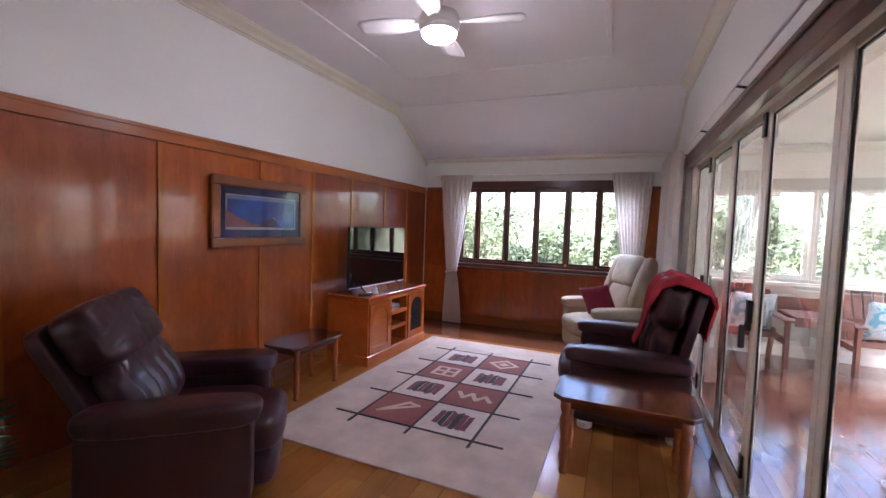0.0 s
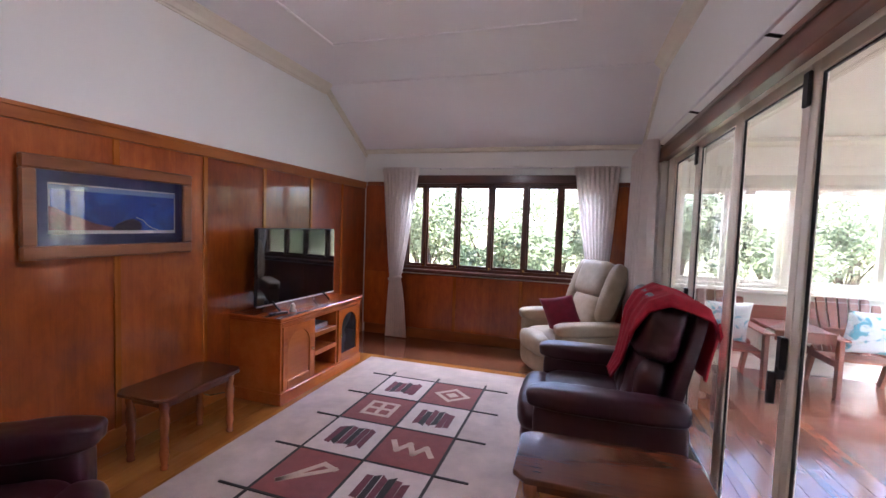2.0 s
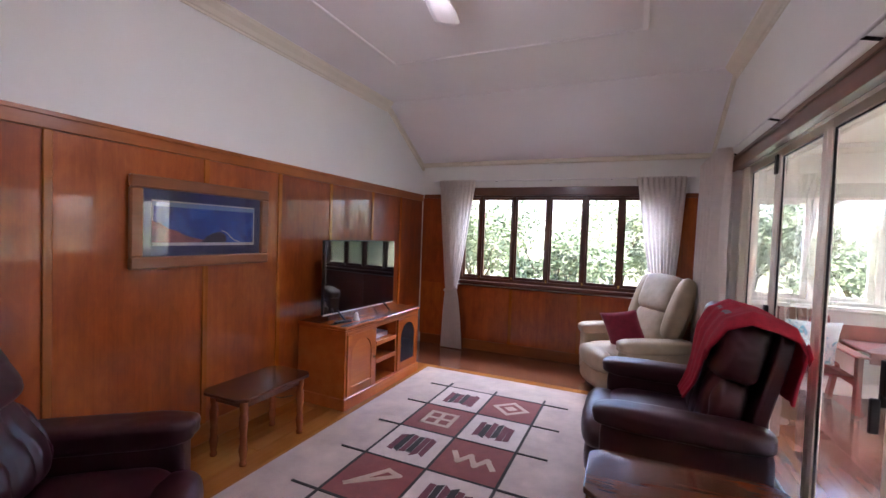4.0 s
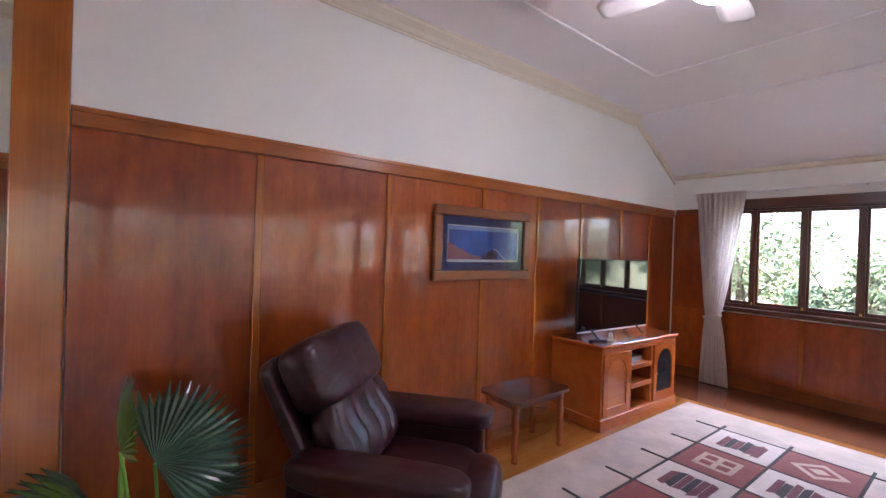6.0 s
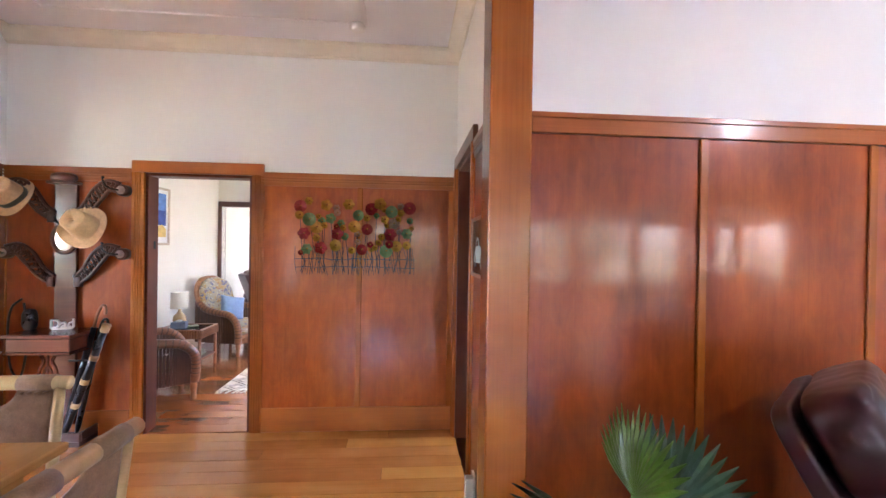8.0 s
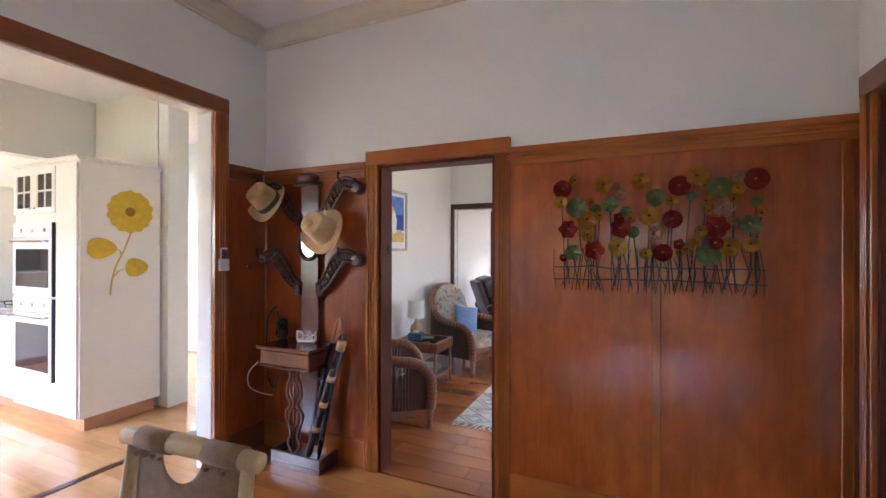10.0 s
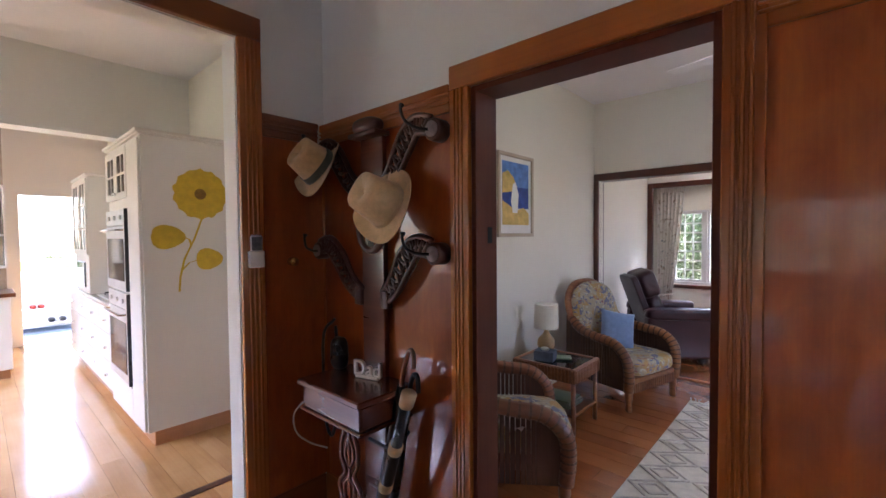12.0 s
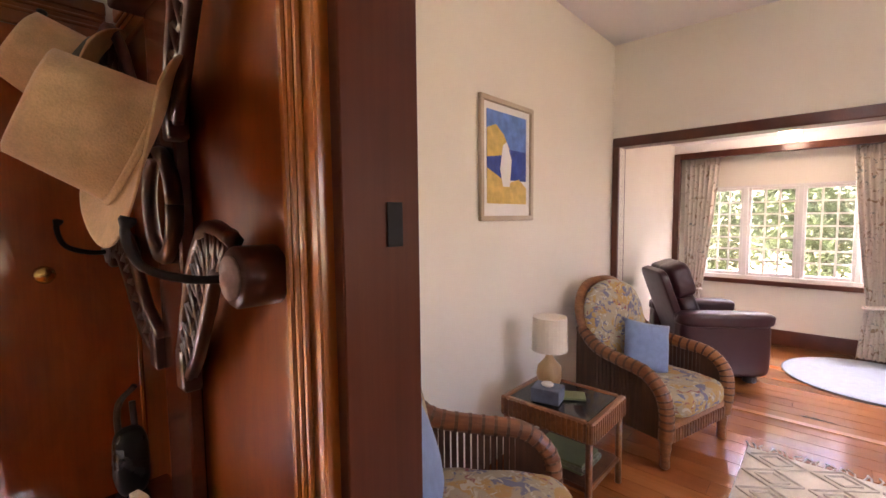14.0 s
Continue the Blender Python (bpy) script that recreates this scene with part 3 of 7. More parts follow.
ceil_bay = structure(part("ceiling_bay", a_box(-9.95, -7.72, -2.5, 1.8, 2.30, 2.5), M["ceiling"]))

# kitchen
wall_kw = wall("wall_kitchen_west", "y", -4.40, -4.26, -8.7, -3.95, 0, 3.1, mat=M["cream_wall"])
wall_kf = wall("wall_kitchen_south", "x", -8.7, -8.55, -4.3, -0.9, 0, 3.1, [(-4.05, -3.27, 0, 2.07)], M["cream_wall"])
# the east opening is added, out of view, to let the kitchen fill in
wall_ke = wall("wall_kitchen_east", "y", -0.9, -0.78, -8.7, -2.54, 0, 3.1, [(-7.2, -4.4, 0.95, 2.1)])
wall_kp = wall("wall_passage_west", "y", -5.9, -5.8, -6.2, -2.54, 0, 3.1)
# hidden opening at the passage end, added only for its fill lamp
wall_kq = wall("wall_passage_south", "x", -6.2, -6.1, -5.9, -4.40, 0, 3.1, [(-5.5, -4.6, 0.9, 2.1)])
ceil_k = structure(part("ceiling_kitchen", a_box(-5.9, -0.78, -8.7, -2.54, 2.96, 3.1), M["ceiling"]))
beam_k = structure(part("bulkhead_kitchen", a_box(-4.3, -0.9, -5.15, -4.95, 2.32, 2.97), M["white"]))

# enclosed sunroom beyond the folding doors
wall_un = wall("wall_sunroom_north", "x", 7.30, 7.42, 1.01, 5.0, 0, 3.1, [(1.45, 4.6, 0.95, 2.06)], M["sunroom_paint"])
wall_ue = wall("wall_sunroom_east", "y", 4.85, 5.0, -2.5, 7.30, 0, 3.1, [(-2.0, 6.8, 0.7, 2.10)], M["sunroom_paint"])
wall_us = wall("wall_sunroom_south", "x", -2.54, -2.42, 1.16, 5.0, 0, 3.1)
ceil_u = structure(part("ceiling_sunroom", a_box(1.16, 5.0, -2.54, 7.42, 2.62, 2.75), M["sunroom_paint"]))

# ---- ceiling of lounge and hall, with the slope down to the window wall ----
bm = bmesh.new()
box(bm, -4.22, 1.16, -2.54, 5.98, CEIL, CEIL + 0.12)
prism([(5.98, CEIL), (6.99, 2.49), (7.1, 2.49), (7.1, 3.3), (5.98, CEIL + 0.12)], -2.55, 1.1, "x", bm=bm)
ceiling = structure(part("ceiling", bm, M["ceiling"]), "white sheeted ceiling sloping down to the window wall", "ceiling")


def cornice(x0, y0, x1, y1, nx, ny, z, size=0.10):
    """A stepped cove strip along a line; nx, ny point into the room."""
    prof = [(0, 0), (0.012, 0), (0.016, 0.012), (0.03, 0.018), (0.05, 0.045), (0.085, 0.075), (0.092, 0.09), (size, 0.092), (size, 0.1), (0, 0.1)]
    bm = bmesh.new()
    a = [bm.verts.new((x0 + nx * d, y0 + ny * d, z - 0.1 + h)) for d, h in prof]
    b = [bm.verts.new((x1 + nx * d, y1 + ny * d, z - 0.1 + h)) for d, h in prof]
    n = len(prof)
    for i in range(n):
        bm.faces.new((a[i], a[(i + 1) % n], b[(i + 1) % n], b[i]))
    bm.faces.new(a[::-1])
    bm.faces.new(b)
    return structure(part("cornice", bm, M["cream"]), "cream moulded cornice", "cornice")


cornice(-2.49, 1.10, -2.49, 5.97, 1, 0, CEIL)
cornice(1.01, -2.42, 1.01, 5.97, -1, 0, CEIL)
cornice(-4.11, -2.42, -4.11, 0.99, 1, 0, CEIL)
cornice(-4.01, 0.99, -2.63, 0.99, 0, -1, CEIL)
cornice(-4.01, -2.42, 0.91, -2.42, 0, 1, CEIL)
for wx in (-2.49, 0.985):
    structure(part("cornice", prism([(5.97, CEIL - 0.07), (5.97, CEIL + 0.005), (6.99, 2.495), (6.99, 2.415)], wx, wx + 0.03, "x"), M["cream"]), "cream raked cornice strip", "cornice")
structure(part("cornice", a_box(-2.46, 0.985, 6.93, 6.99, 2.455, 2.51, 0.012), M["cream"]), "cream cornice strip over the window", "cornice")
# cover strips on the ceiling sheets
for q in ((-1.83, -1.79, 1.2, 5.02), (-1.79, 0.27, 4.98, 5.02), (0.23, 0.27, 1.2, 4.98), (-2.46, 0.98, 5.96, 5.99)):
    structure(part("ceiling_batten", a_box(*q, CEIL - 0.014, CEIL + 0.002, 0.004), M["ceiling"]), "white ceiling cover strip", "trim")
for q in ((-3.75, -3.71, -1.9, 0.3), (-3.71, -1.2, 0.26, 0.30), (-3.71, -1.2, -1.9, -1.86)):
    structure(part("ceiling_batten", a_box(*q, CEIL - 0.014, CEIL + 0.002, 0.004), M["ceiling"]), "white ceiling cover strip", "trim")

# ---- wainscot ----
def panels(parent, along, face, side, ends, z0=0.14, z1=1.985, batten=True, mid=None):
    """Timber panels between ends along a wall, with cover battens on the joints. side: the way the face looks."""
    for a, b in zip(ends, ends[1:]):
        q = (a + 0.002, b - 0.002)
        d = sorted((face, face + side * 0.014))
        g = a_box(*((*d, *q) if along == "y" else (*q, *d)), z0, z1, 0.002)
        part("panel", g, M["panel"], parent)
    if batten:
        for a in ends[1:-1]:
            d = sorted((face + side * 0.014, face + side * 0.026))
            g = a_box(*((*d, a - 0.021, a + 0.021) if along == "y" else (a - 0.021, a + 0.021, *d)), z0, z1, 0.004)
            part("batten", g, M["batten"], parent)


def strip(name, along, face, side, a0, a1, z0, z1, thick, mat, parent=None, steps=()):
    """A rail, skirting or architrave strip with fluted beads."""
    bm = bmesh.new()
    d = sorted((face, face + side * thick))
    box(bm, *((*d, a0, a1) if along == "y" else (a0, a1, *d)), z0, z1, 0.004)
    for s0, s1 in steps:
        d = sorted((face + side * thick, face + side * (thick + 0.008)))
        box(bm, *((*d, a0, a1) if along == "y" else (a0, a1, *d)), s0, s1, 0.003)
    ob = part(name, bm, mat, parent)
    return ob if parent else structure(ob)


structure(strip("picture_rail", "y", -2.49, 1, 1.13, 6.985, 1.985, 2.075, 0.028, M["rail"], steps=[(2.05, 2.075)]), "broad timber rail capping the wainscot", "rail")
structure(strip("baseboard", "y", -2.49, 1, 1.13, 6.985, 0, 0.14, 0.02, M["rail"]), "timber skirting board", "skirting")
panels(wall_w, "y", -2.49, 1, [1.13, 1.925, 2.755, 3.63, 4.305, 4.97, 5.71, 6.36, 6.985])
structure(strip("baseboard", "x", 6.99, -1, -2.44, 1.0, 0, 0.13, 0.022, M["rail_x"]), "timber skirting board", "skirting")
panels(wall_n, "x", 6.99, -1, [-2.46, -1.97, -1.15, -0.30, 0.55, 1.005], 0.13, 0.86)
panels(wall_n, "x", 6.99, -1, [-2.46, -1.97], 0.86, 2.03, False)
panels(wall_n, "x", 6.99, -1, [0.62, 1.005], 0.86, 2.03, False)
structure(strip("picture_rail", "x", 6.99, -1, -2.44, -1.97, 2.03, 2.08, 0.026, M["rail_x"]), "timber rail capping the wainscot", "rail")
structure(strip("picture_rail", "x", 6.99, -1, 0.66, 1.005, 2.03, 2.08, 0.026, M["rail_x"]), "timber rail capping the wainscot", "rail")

FLUTES = [(1.97, 1.98), (1.99, 2.0), (2.01, 2.045)]
structure(strip("picture_rail", "y", -4.11, 1, -0.55, 0.99, 1.94, 2.045, 0.022, M["rail"], steps=FLUTES), "fluted timber rail capping the panels", "rail")
structure(strip("picture_rail", "y", -4.11, 1, -2.42, -1.512, 1.94, 2.045, 0.022, M["rail"], steps=FLUTES), "fluted timber rail capping the panels", "rail")
structure(strip("baseboard", "y", -4.11, 1, -0.55, 0.99, 0, 0.19, 0.022, M["rail"]), "tall timber skirting board", "skirting")
structure(strip("baseboard", "y", -4.11, 1, -2.42, -1.512, 0, 0.19, 0.022, M["rail"]), "tall timber skirting board", "skirting")
panels(wall_a, "y", -4.11, 1, [-0.55, 0.215, 0.945, 0.99], 0.19, 1.94)
panels(wall_a, "y", -4.11, 1, [-2.42, -1.512], 0.19, 1.94)
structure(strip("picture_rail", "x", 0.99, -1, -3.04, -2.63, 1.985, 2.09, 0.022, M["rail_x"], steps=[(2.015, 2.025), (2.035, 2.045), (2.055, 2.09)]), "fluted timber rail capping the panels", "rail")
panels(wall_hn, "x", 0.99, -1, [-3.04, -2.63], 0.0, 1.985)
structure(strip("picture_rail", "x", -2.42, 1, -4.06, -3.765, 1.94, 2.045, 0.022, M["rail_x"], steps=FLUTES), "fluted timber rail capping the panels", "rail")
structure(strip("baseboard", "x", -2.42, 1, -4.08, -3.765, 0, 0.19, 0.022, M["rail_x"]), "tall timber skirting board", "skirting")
panels(wall_s, "x", -2.42, 1, [-4.09, -3.765], 0.19, 1.94)

# corner post where lounge and hall meet
post = structure(part("post", a_box(-2.63, -2.445, 0.945, 1.128, 0, CEIL - 0.002, 0.006), M["batten"]), "square polished timber post from floor to ceiling", "post")


def architrave(along, face, side, a0, a1, top, width, mat_side, mat_top, label):
    """Fluted door surround; a0, a1 and top are the opening's edges."""
    ob = thing("architrave", Matrix.Identity(4), label, "door frame", kind="structure")
    for lo, hi in ((a0 - width, a0), (a1, a1 + width)):
        bm = bmesh.new()
        d = sorted((face, face + side * 0.026))
        box(bm, *((*d, lo, hi) if along == "y" else (lo, hi, *d)), 0, top, 0.003)
        for k in range(3):
            c = lo + width * (0.28 + 0.2 * k)
            d = sorted((face + side * 0.026, face + side * 0.034))
            box(bm, *((*d, c - 0.006, c + 0.006) if along == "y" else (c - 0.006, c + 0.006, *d)), 0, top, 0.003)
        part("jamb_moulding", bm, mat_side, ob)
    d = sorted((face, face + side * 0.030))
    part("head_moulding", a_box(*((*d, a0 - width, a1 + width) if along == "y" else (a0 - width, a1 + width, *d)), top, top + width, 0.004), mat_top, ob)
    return ob


def lining(along, p0, p1, a0, a1, top, mat, thick=0.022):
    """The boards that line an opening through a wall."""
    bm = bmesh.new()
    for b in ((a0, a0 + thick, 0, top), (a1 - thick, a1, 0, top), (a0 + thick, a1 - thick, top - thick, top)):
        box(bm, *((p0, p1, b[0], b[1]) if along == "y" else (b[0], b[1], p0, p1)), b[2], b[3], 0.002)
    return structure(part("door_lining", bm, mat), "dark timber lining of a doorway", "door frame")


architrave("y", -4.11, 1, -1.42, -0.62, 2.018, 0.09, M["batten"], M["rail"], "fluted reddish timber door surround")
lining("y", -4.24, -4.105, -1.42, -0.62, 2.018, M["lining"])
architrave("x", 0.99, -1, -3.95, -3.13, 2.09, 0.09, M["batten"], M["rail_x"], "fluted reddish timber door surround")
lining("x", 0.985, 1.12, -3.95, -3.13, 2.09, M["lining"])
architrave("x", -2.42, 1, -3.66, -1.2, 2.37, 0.105, M["batten"], M["rail_x"], "broad reddish timber surround of the kitchen opening")
structure(part("opening_reveal", boxes((-3.68, -3.655, -2.56, -2.425, 0, 2.37), (-1.205, -1.18, -2.56, -2.425, 0, 2.37), (-3.655, -1.205, -2.56, -2.425, 2.365, 2.385)), M["white"]), "white painted reveal of the kitchen opening", "trim")
strike = thing("strike_plate", pose(-4.19, -1.3975, 1.43), "small black strike plate in the door lining", "strike plate")
part("plate", a_box(-0.014, 0.014, 0.0, 0.003, 0.0, 0.062, 0.001), M["tarnish"], strike)
# added pale strip that draws the lit edge of the corner panel
structure(part("corner_bead", a_box(-4.095, -4.083, -2.405, -2.393, 0.19, 1.94, 0.003), M["batten"]), "slim pale strip standing in for the lit panel edge", "trim")
structure(part("threshold_strip", a_box(-7.63, -7.57, -2.32, 1.29, 0.0005, 0.006, 0.002), M["rail"]), "timber strip across the sitting room floor", "trim")
# sitting room: timber beam and posts of the wide opening
structure(part("beam", a_box(-7.74, -7.575, -2.385, 1.4, 2.06, 2.14, 0.006), M["darkwood"]), "dark stained timber head of a wide opening", "beam")
structure(part("opening_post", a_box(-7.74, -7.575, -2.385, -2.33, 0, 2.06, 0.004), M["darkwood_z"]), "dark stained timber jamb", "post")
structure(strip("baseboard", "y", -9.82, 1, -2.38, 1.70, 0, 0.17, 0.02, M["darkwood"]), "dark timber skirting board", "skirting")
# ---- windows and folding doors ----
def window_unit(name, along, plane, cuts, z0, z1, depth, mat, stile=0.045, rail=0.05, bars=None, label=""):
    """A row of casements between cuts along a wall, each with sashes, glass and, where given, glazing bars."""
    win = structure(thing(name, Matrix.Identity(4), label, "window"))

    def put(bm, a, b, c, d, p0, p1, bevel=0.004):
        box(bm, *((a, b, p0, p1) if along == "x" else (p0, p1, a, b)), c, d, bevel)
    bm = bmesh.new()
    p0, p1 = plane - depth / 2, plane + depth / 2
    put(bm, cuts[0] - 0.04, cuts[-1] + 0.04, z1, z1 + 0.04, p0, p1)
    put(bm, cuts[0] - 0.04, cuts[-1] + 0.04, z0 - 0.04, z0, p0, p1)
    for c in cuts:
        put(bm, c - 0.022, c + 0.022, z0, z1, p0, p1)
    part("window_frame", bm, mat, win)
    for a, b in zip(cuts, cuts[1:]):
        a, b = a + 0.022, b - 0.022
        q0, q1 = plane - 0.02, plane + 0.02
        bm = bmesh.new()
        put(bm, a, a + stile, z0, z1, q0, q1)
        put(bm, b - stile, b, z0, z1, q0, q1)
        put(bm, a + stile, b - stile, z1 - rail, z1, q0, q1)
        put(bm, a + stile, b - stile, z0, z0 + rail, q0, q1)
        sash = part("sash", bm, mat, win)
        if bars:
            bm = bmesh.new()
            for i in range(1, bars[0]):
                c = a + stile + (b - a - 2 * stile) * i / bars[0]
                put(bm, c - 0.010, c + 0.010, z0 + rail, z1 - rail, plane - 0.008, plane + 0.008, 0)
            for i in range(1, bars[1]):
                c = z0 + rail + (z1 - z0 - 2 * rail) * i / bars[1]
                put(bm, a + stile, b - stile, c - 0.010, c + 0.010, plane - 0.007, plane + 0.007, 0)
            part("glazing_bar", bm, mat, sash)
        bm = bmesh.new()
        put(bm, a + stile - 0.005, b - stile + 0.005, z0 + rail - 0.005, z1 - rail + 0.005, plane - 0.002, plane + 0.002, 0)
        pane = part("pane", bm, M["glass"], sash)
        pane.visible_shadow = False
    return win


win_n = window_unit("window_1", "x", 7.03, [-1.86, -1.60, -1.155, -0.715, -0.28, 0.13, 0.56], 0.97, 2.04, 0.09, M["darkwood_z"], 0.022, 0.035, None, "row of dark timber casement windows onto the garden")
part("window_sill", a_box(-1.96, 0.66, 6.90, 7.06, 0.885, 0.928, 0.006), M["darkwood"], win_n)
part("window_head", a_box(-1.80, 0.42, 6.95, 6.992, 2.06, 2.165, 0.004), M["darkwood"], win_n)
for i, x in enumerate((-1.60, -1.155, -0.715, -0.28, 0.13)):
    part("latch", boxes((x - 0.012, x + 0.012, 6.972, 6.985, 0.965, 1.0), bevel=0.003), M["brass"], win_n)
win_bay = window_unit("window_2", "y", -9.87, [-2.12, -1.69, -1.20, -0.723, -0.25, 0.22, 0.69, 1.15, 1.42], 0.76, 1.78, 0.09, M["white_plastic"], 0.030, 0.035, (3, 7), "white casement windows with small square panes")
part("window_sill", a_box(-9.86, -9.77, -2.2, 1.5, 0.665, 0.715, 0.005), M["darkwood"], win_bay)
win_un = window_unit("window_3", "x", 7.36, [1.47, 2.02, 2.57, 3.50, 4.05, 4.58], 0.97, 2.04, 0.1, M["frame_white"], 0.05, 0.05, None, "cream framed sunroom windows onto the garden")
part("window_sill", a_box(1.4, 4.65, 7.22, 7.40, 0.885, 0.928, 0.005), M["frame_white"], win_un)
win_ue = window_unit("window_4", "y", 4.92, [-1.96, -0.7, 0.56, 1.82, 3.08, 4.34, 5.6, 6.76], 0.74, 2.06, 0.1, M["frame_white"], 0.05, 0.05, None, "cream framed sunroom windows")


def folding_door(y0, y1, hinge):
    """One leaf of the folding doors: cream stiles, black gaskets, a tall pane."""
    door = structure(thing("folding_door", pose(1.115, y0, 0), "cream aluminium folding glass door leaf", "door", "leaves of the folding doors"))
    w, h = y1 - y0 - 0.006, 2.168
    part("frame", boxes((-0.016, 0.016, 0.0, 0.052, 0.012, h), (-0.016, 0.016, w - 0.052, w, 0.012, h), (-0.0155, 0.0155, 0.052, w - 0.052, 0.012, 0.082), (-0.0155, 0.0155, 0.052, w - 0.052, h - 0.05, h), bevel=0.003), M["frame_white"], door)
    g = 0.007
    part("gasket", boxes((-0.007, 0.007, 0.052, 0.052 + g, 0.082, h - 0.05), (-0.007, 0.007, w - 0.052 - g, w - 0.052, 0.082, h - 0.05), (-0.007, 0.007, 0.052 + g, w - 0.052 - g, 0.082, 0.082 + g), (-0.007, 0.007, 0.052 + g, w - 0.052 - g, h - 0.05 - g, h - 0.05)), M["rubber"], door)
    pane = part("pane", a_box(-0.003, 0.003, 0.05, w - 0.05, 0.08, h - 0.048), M["glass"], door)
    pane.visible_shadow = False
    if hinge:
        for z in (0.14, h - 0.16):
            part("hinge", boxes((-0.034, -0.019, -0.022, 0.022, z, z + 0.13), bevel=0.004), M["black"], door)
        part("handle", boxes((-0.045, -0.02, 0.002, 0.04, 1.0, 1.13), (-0.075, -0.045, 0.012, 0.03, 0.86, 0.99), (-0.05, -0.02, 0.012, 0.03, 0.96, 1.01), bevel=0.004), M["black"], door)


LEAVES = [5.80, 5.07, 4.32, 3.60, 2.76, 1.98, 1.21, 0.44, -0.33, -1.10, -1.86]
for i, (b, a) in enumerate(zip(LEAVES, LEAVES[1:])):
    folding_door(a, b, i in (0, 2, 4, 6, 8))
head = structure(part("door_track", boxes((1.06, 1.165, -1.92, 5.86, 2.175, 2.25), (1.06, 1.165, 5.803, 5.86, 0, 2.175), (1.075, 1.15, -1.92, 5.80, 0.0, 0.01), bevel=0.003), M["frame_white"]), "cream aluminium head track of the folding doors", "door frame")
structure(part("pelmet", boxes((0.985, 1.008, -1.95, 5.88, 2.145, 2.255), (0.972, 0.985, -1.95, 5.88, 2.225, 2.255), (1.008, 1.058, -1.90, 5.85, 2.155, 2.249), bevel=0.004), M["pelmet"]), "dark timber rail above the folding doors", "rail")


def curtain_rod(pts, radius, brackets, label):
    rod = thing("curtain_rod", Matrix.Identity(4), label, "curtain rod")
    part("rod", tube(pts, radius, 8), M["fan_white"], rod)
    for b in brackets:
        part("bracket", tube(b, 0.007, 6), M["iron"], rod)
    return rod


curtain_rod([(0.95, -1.9, 2.305), (0.95, 5.95, 2.305)], 0.009, [[(1.012, y, 2.285), (0.95, y, 2.30)] for y in (0.6, 2.1, 3.63, 4.75, 5.85)], "thin white curtain rod above the folding doors")
curtain_rod([(-2.25, 6.87, 2.245), (0.85, 6.87, 2.245)], 0.009, [[(x, 6.992, 2.25), (x, 6.87, 2.245)] for x in (-1.4, -0.7, 0.0)], "thin white curtain rod above the window")


def curtain(top, tie, foot, z_top, z_tie, folds, mat, depth, label, m, band=True, bottom=0.012):
    """A pleated curtain drawn in at a tie band. top, tie, foot: (from, to) along its rod."""
    ob = thing("curtain", m, label, "curtain", "curtains")

    def fn(u, v):
        z = bottom + (z_top - bottom) * v
        if z > z_tie:
            k = (z - z_tie) / (z_top - z_tie)
            k = k ** 0.75
            a, b = (tie[i] + (top[i] - tie[i]) * k for i in (0, 1))
        else:
            k = (z_tie - z) / max(0.01, z_tie - bottom)
            k = k ** 0.6
            a, b = (tie[i] + (foot[i] - tie[i]) * k for i in (0, 1))
        w = depth * (0.55 + 0.45 * abs(b - a) / abs(top[1] - top[0]))
        ph = u * folds * 2 * math.pi
        y = w * math.sin(ph + 0.4 * math.sin(z * 3)) + 0.3 * w * math.sin(ph * 0.5 + 1 + z)
        return (a + (b - a) * u + 0.008 * math.cos(ph), y, z)
    part("cloth", sheet(fn, folds * 10, 36), mat, ob, smooth=True)
    part("heading", sheet(lambda u, v: (top[0] + (top[1] - top[0]) * u, depth * 0.9 * math.sin(u * folds * 4 * math.pi) - 0.006, z_top - 0.07 + 0.09 * v), folds * 16, 2), mat, ob, smooth=True)
    if band:
        c, r = (tie[0] + tie[1]) / 2, abs(tie[1] - tie[0]) / 2 + 0.01
        loop = [(c + r * math.cos(a), (depth + 0.012) * math.sin(a), z_tie + 0.02 * math.cos(a)) for a in (i * math.pi / 8 for i in range(17))]
        part("tie_band", tube(loop, 0.022, 8), mat, ob, smooth=True)
    return ob


curtain((-2.16, -1.655), (-2.02, -1.88), (-2.08, -1.77), 2.235, 0.80, 9, M["curtain"], 0.026, "cream pleated curtain tied back beside the window", pose(0, 6.86, 0))
curtain((0.27, 0.76), (0.52, 0.66), (0.46, 0.72), 2.235, 0.80, 9, M["curtain"], 0.026, "cream pleated curtain tied back beside the window", pose(0, 6.86, 0))
curtain((5.64, 6.55), (5.68, 6.62), (5.68, 6.62), 2.29, 0.9, 10, M["curtain"], 0.06, "cream curtain drawn to the end of the folding doors", Matrix(((0, 1, 0, 0.90), (1, 0, 0, 0), (0, 0, 1, 0), (0, 0, 0, 1))), False)
# bay: timber frame with floral curtains
structure(part("bay_frame", boxes((-9.62, -9.54, -2.385, -2.32, 0, 2.20), (-9.62, -9.54, -2.32, 1.65, 2.13, 2.20), bevel=0.004), M["darkwood_z"]), "dark timber frame of the window bay", "frame")
structure(part("bay_bulkhead", a_box(-9.61, -9.55, -2.385, 1.69, 2.203, 2.30), M["white"]))
AX = Matrix(((0, 1, 0, -9.68), (1, 0, 0, 0), (0, 0, 1, 0), (0, 0, 0, 1)))
curtain((-2.30, -1.93), (-2.28, -2.10), (-2.28, -2.04), 2.13, 0.55, 7, M["floral_curtain"], 0.03, "cream curtain with brown floral print, tied back", AX)
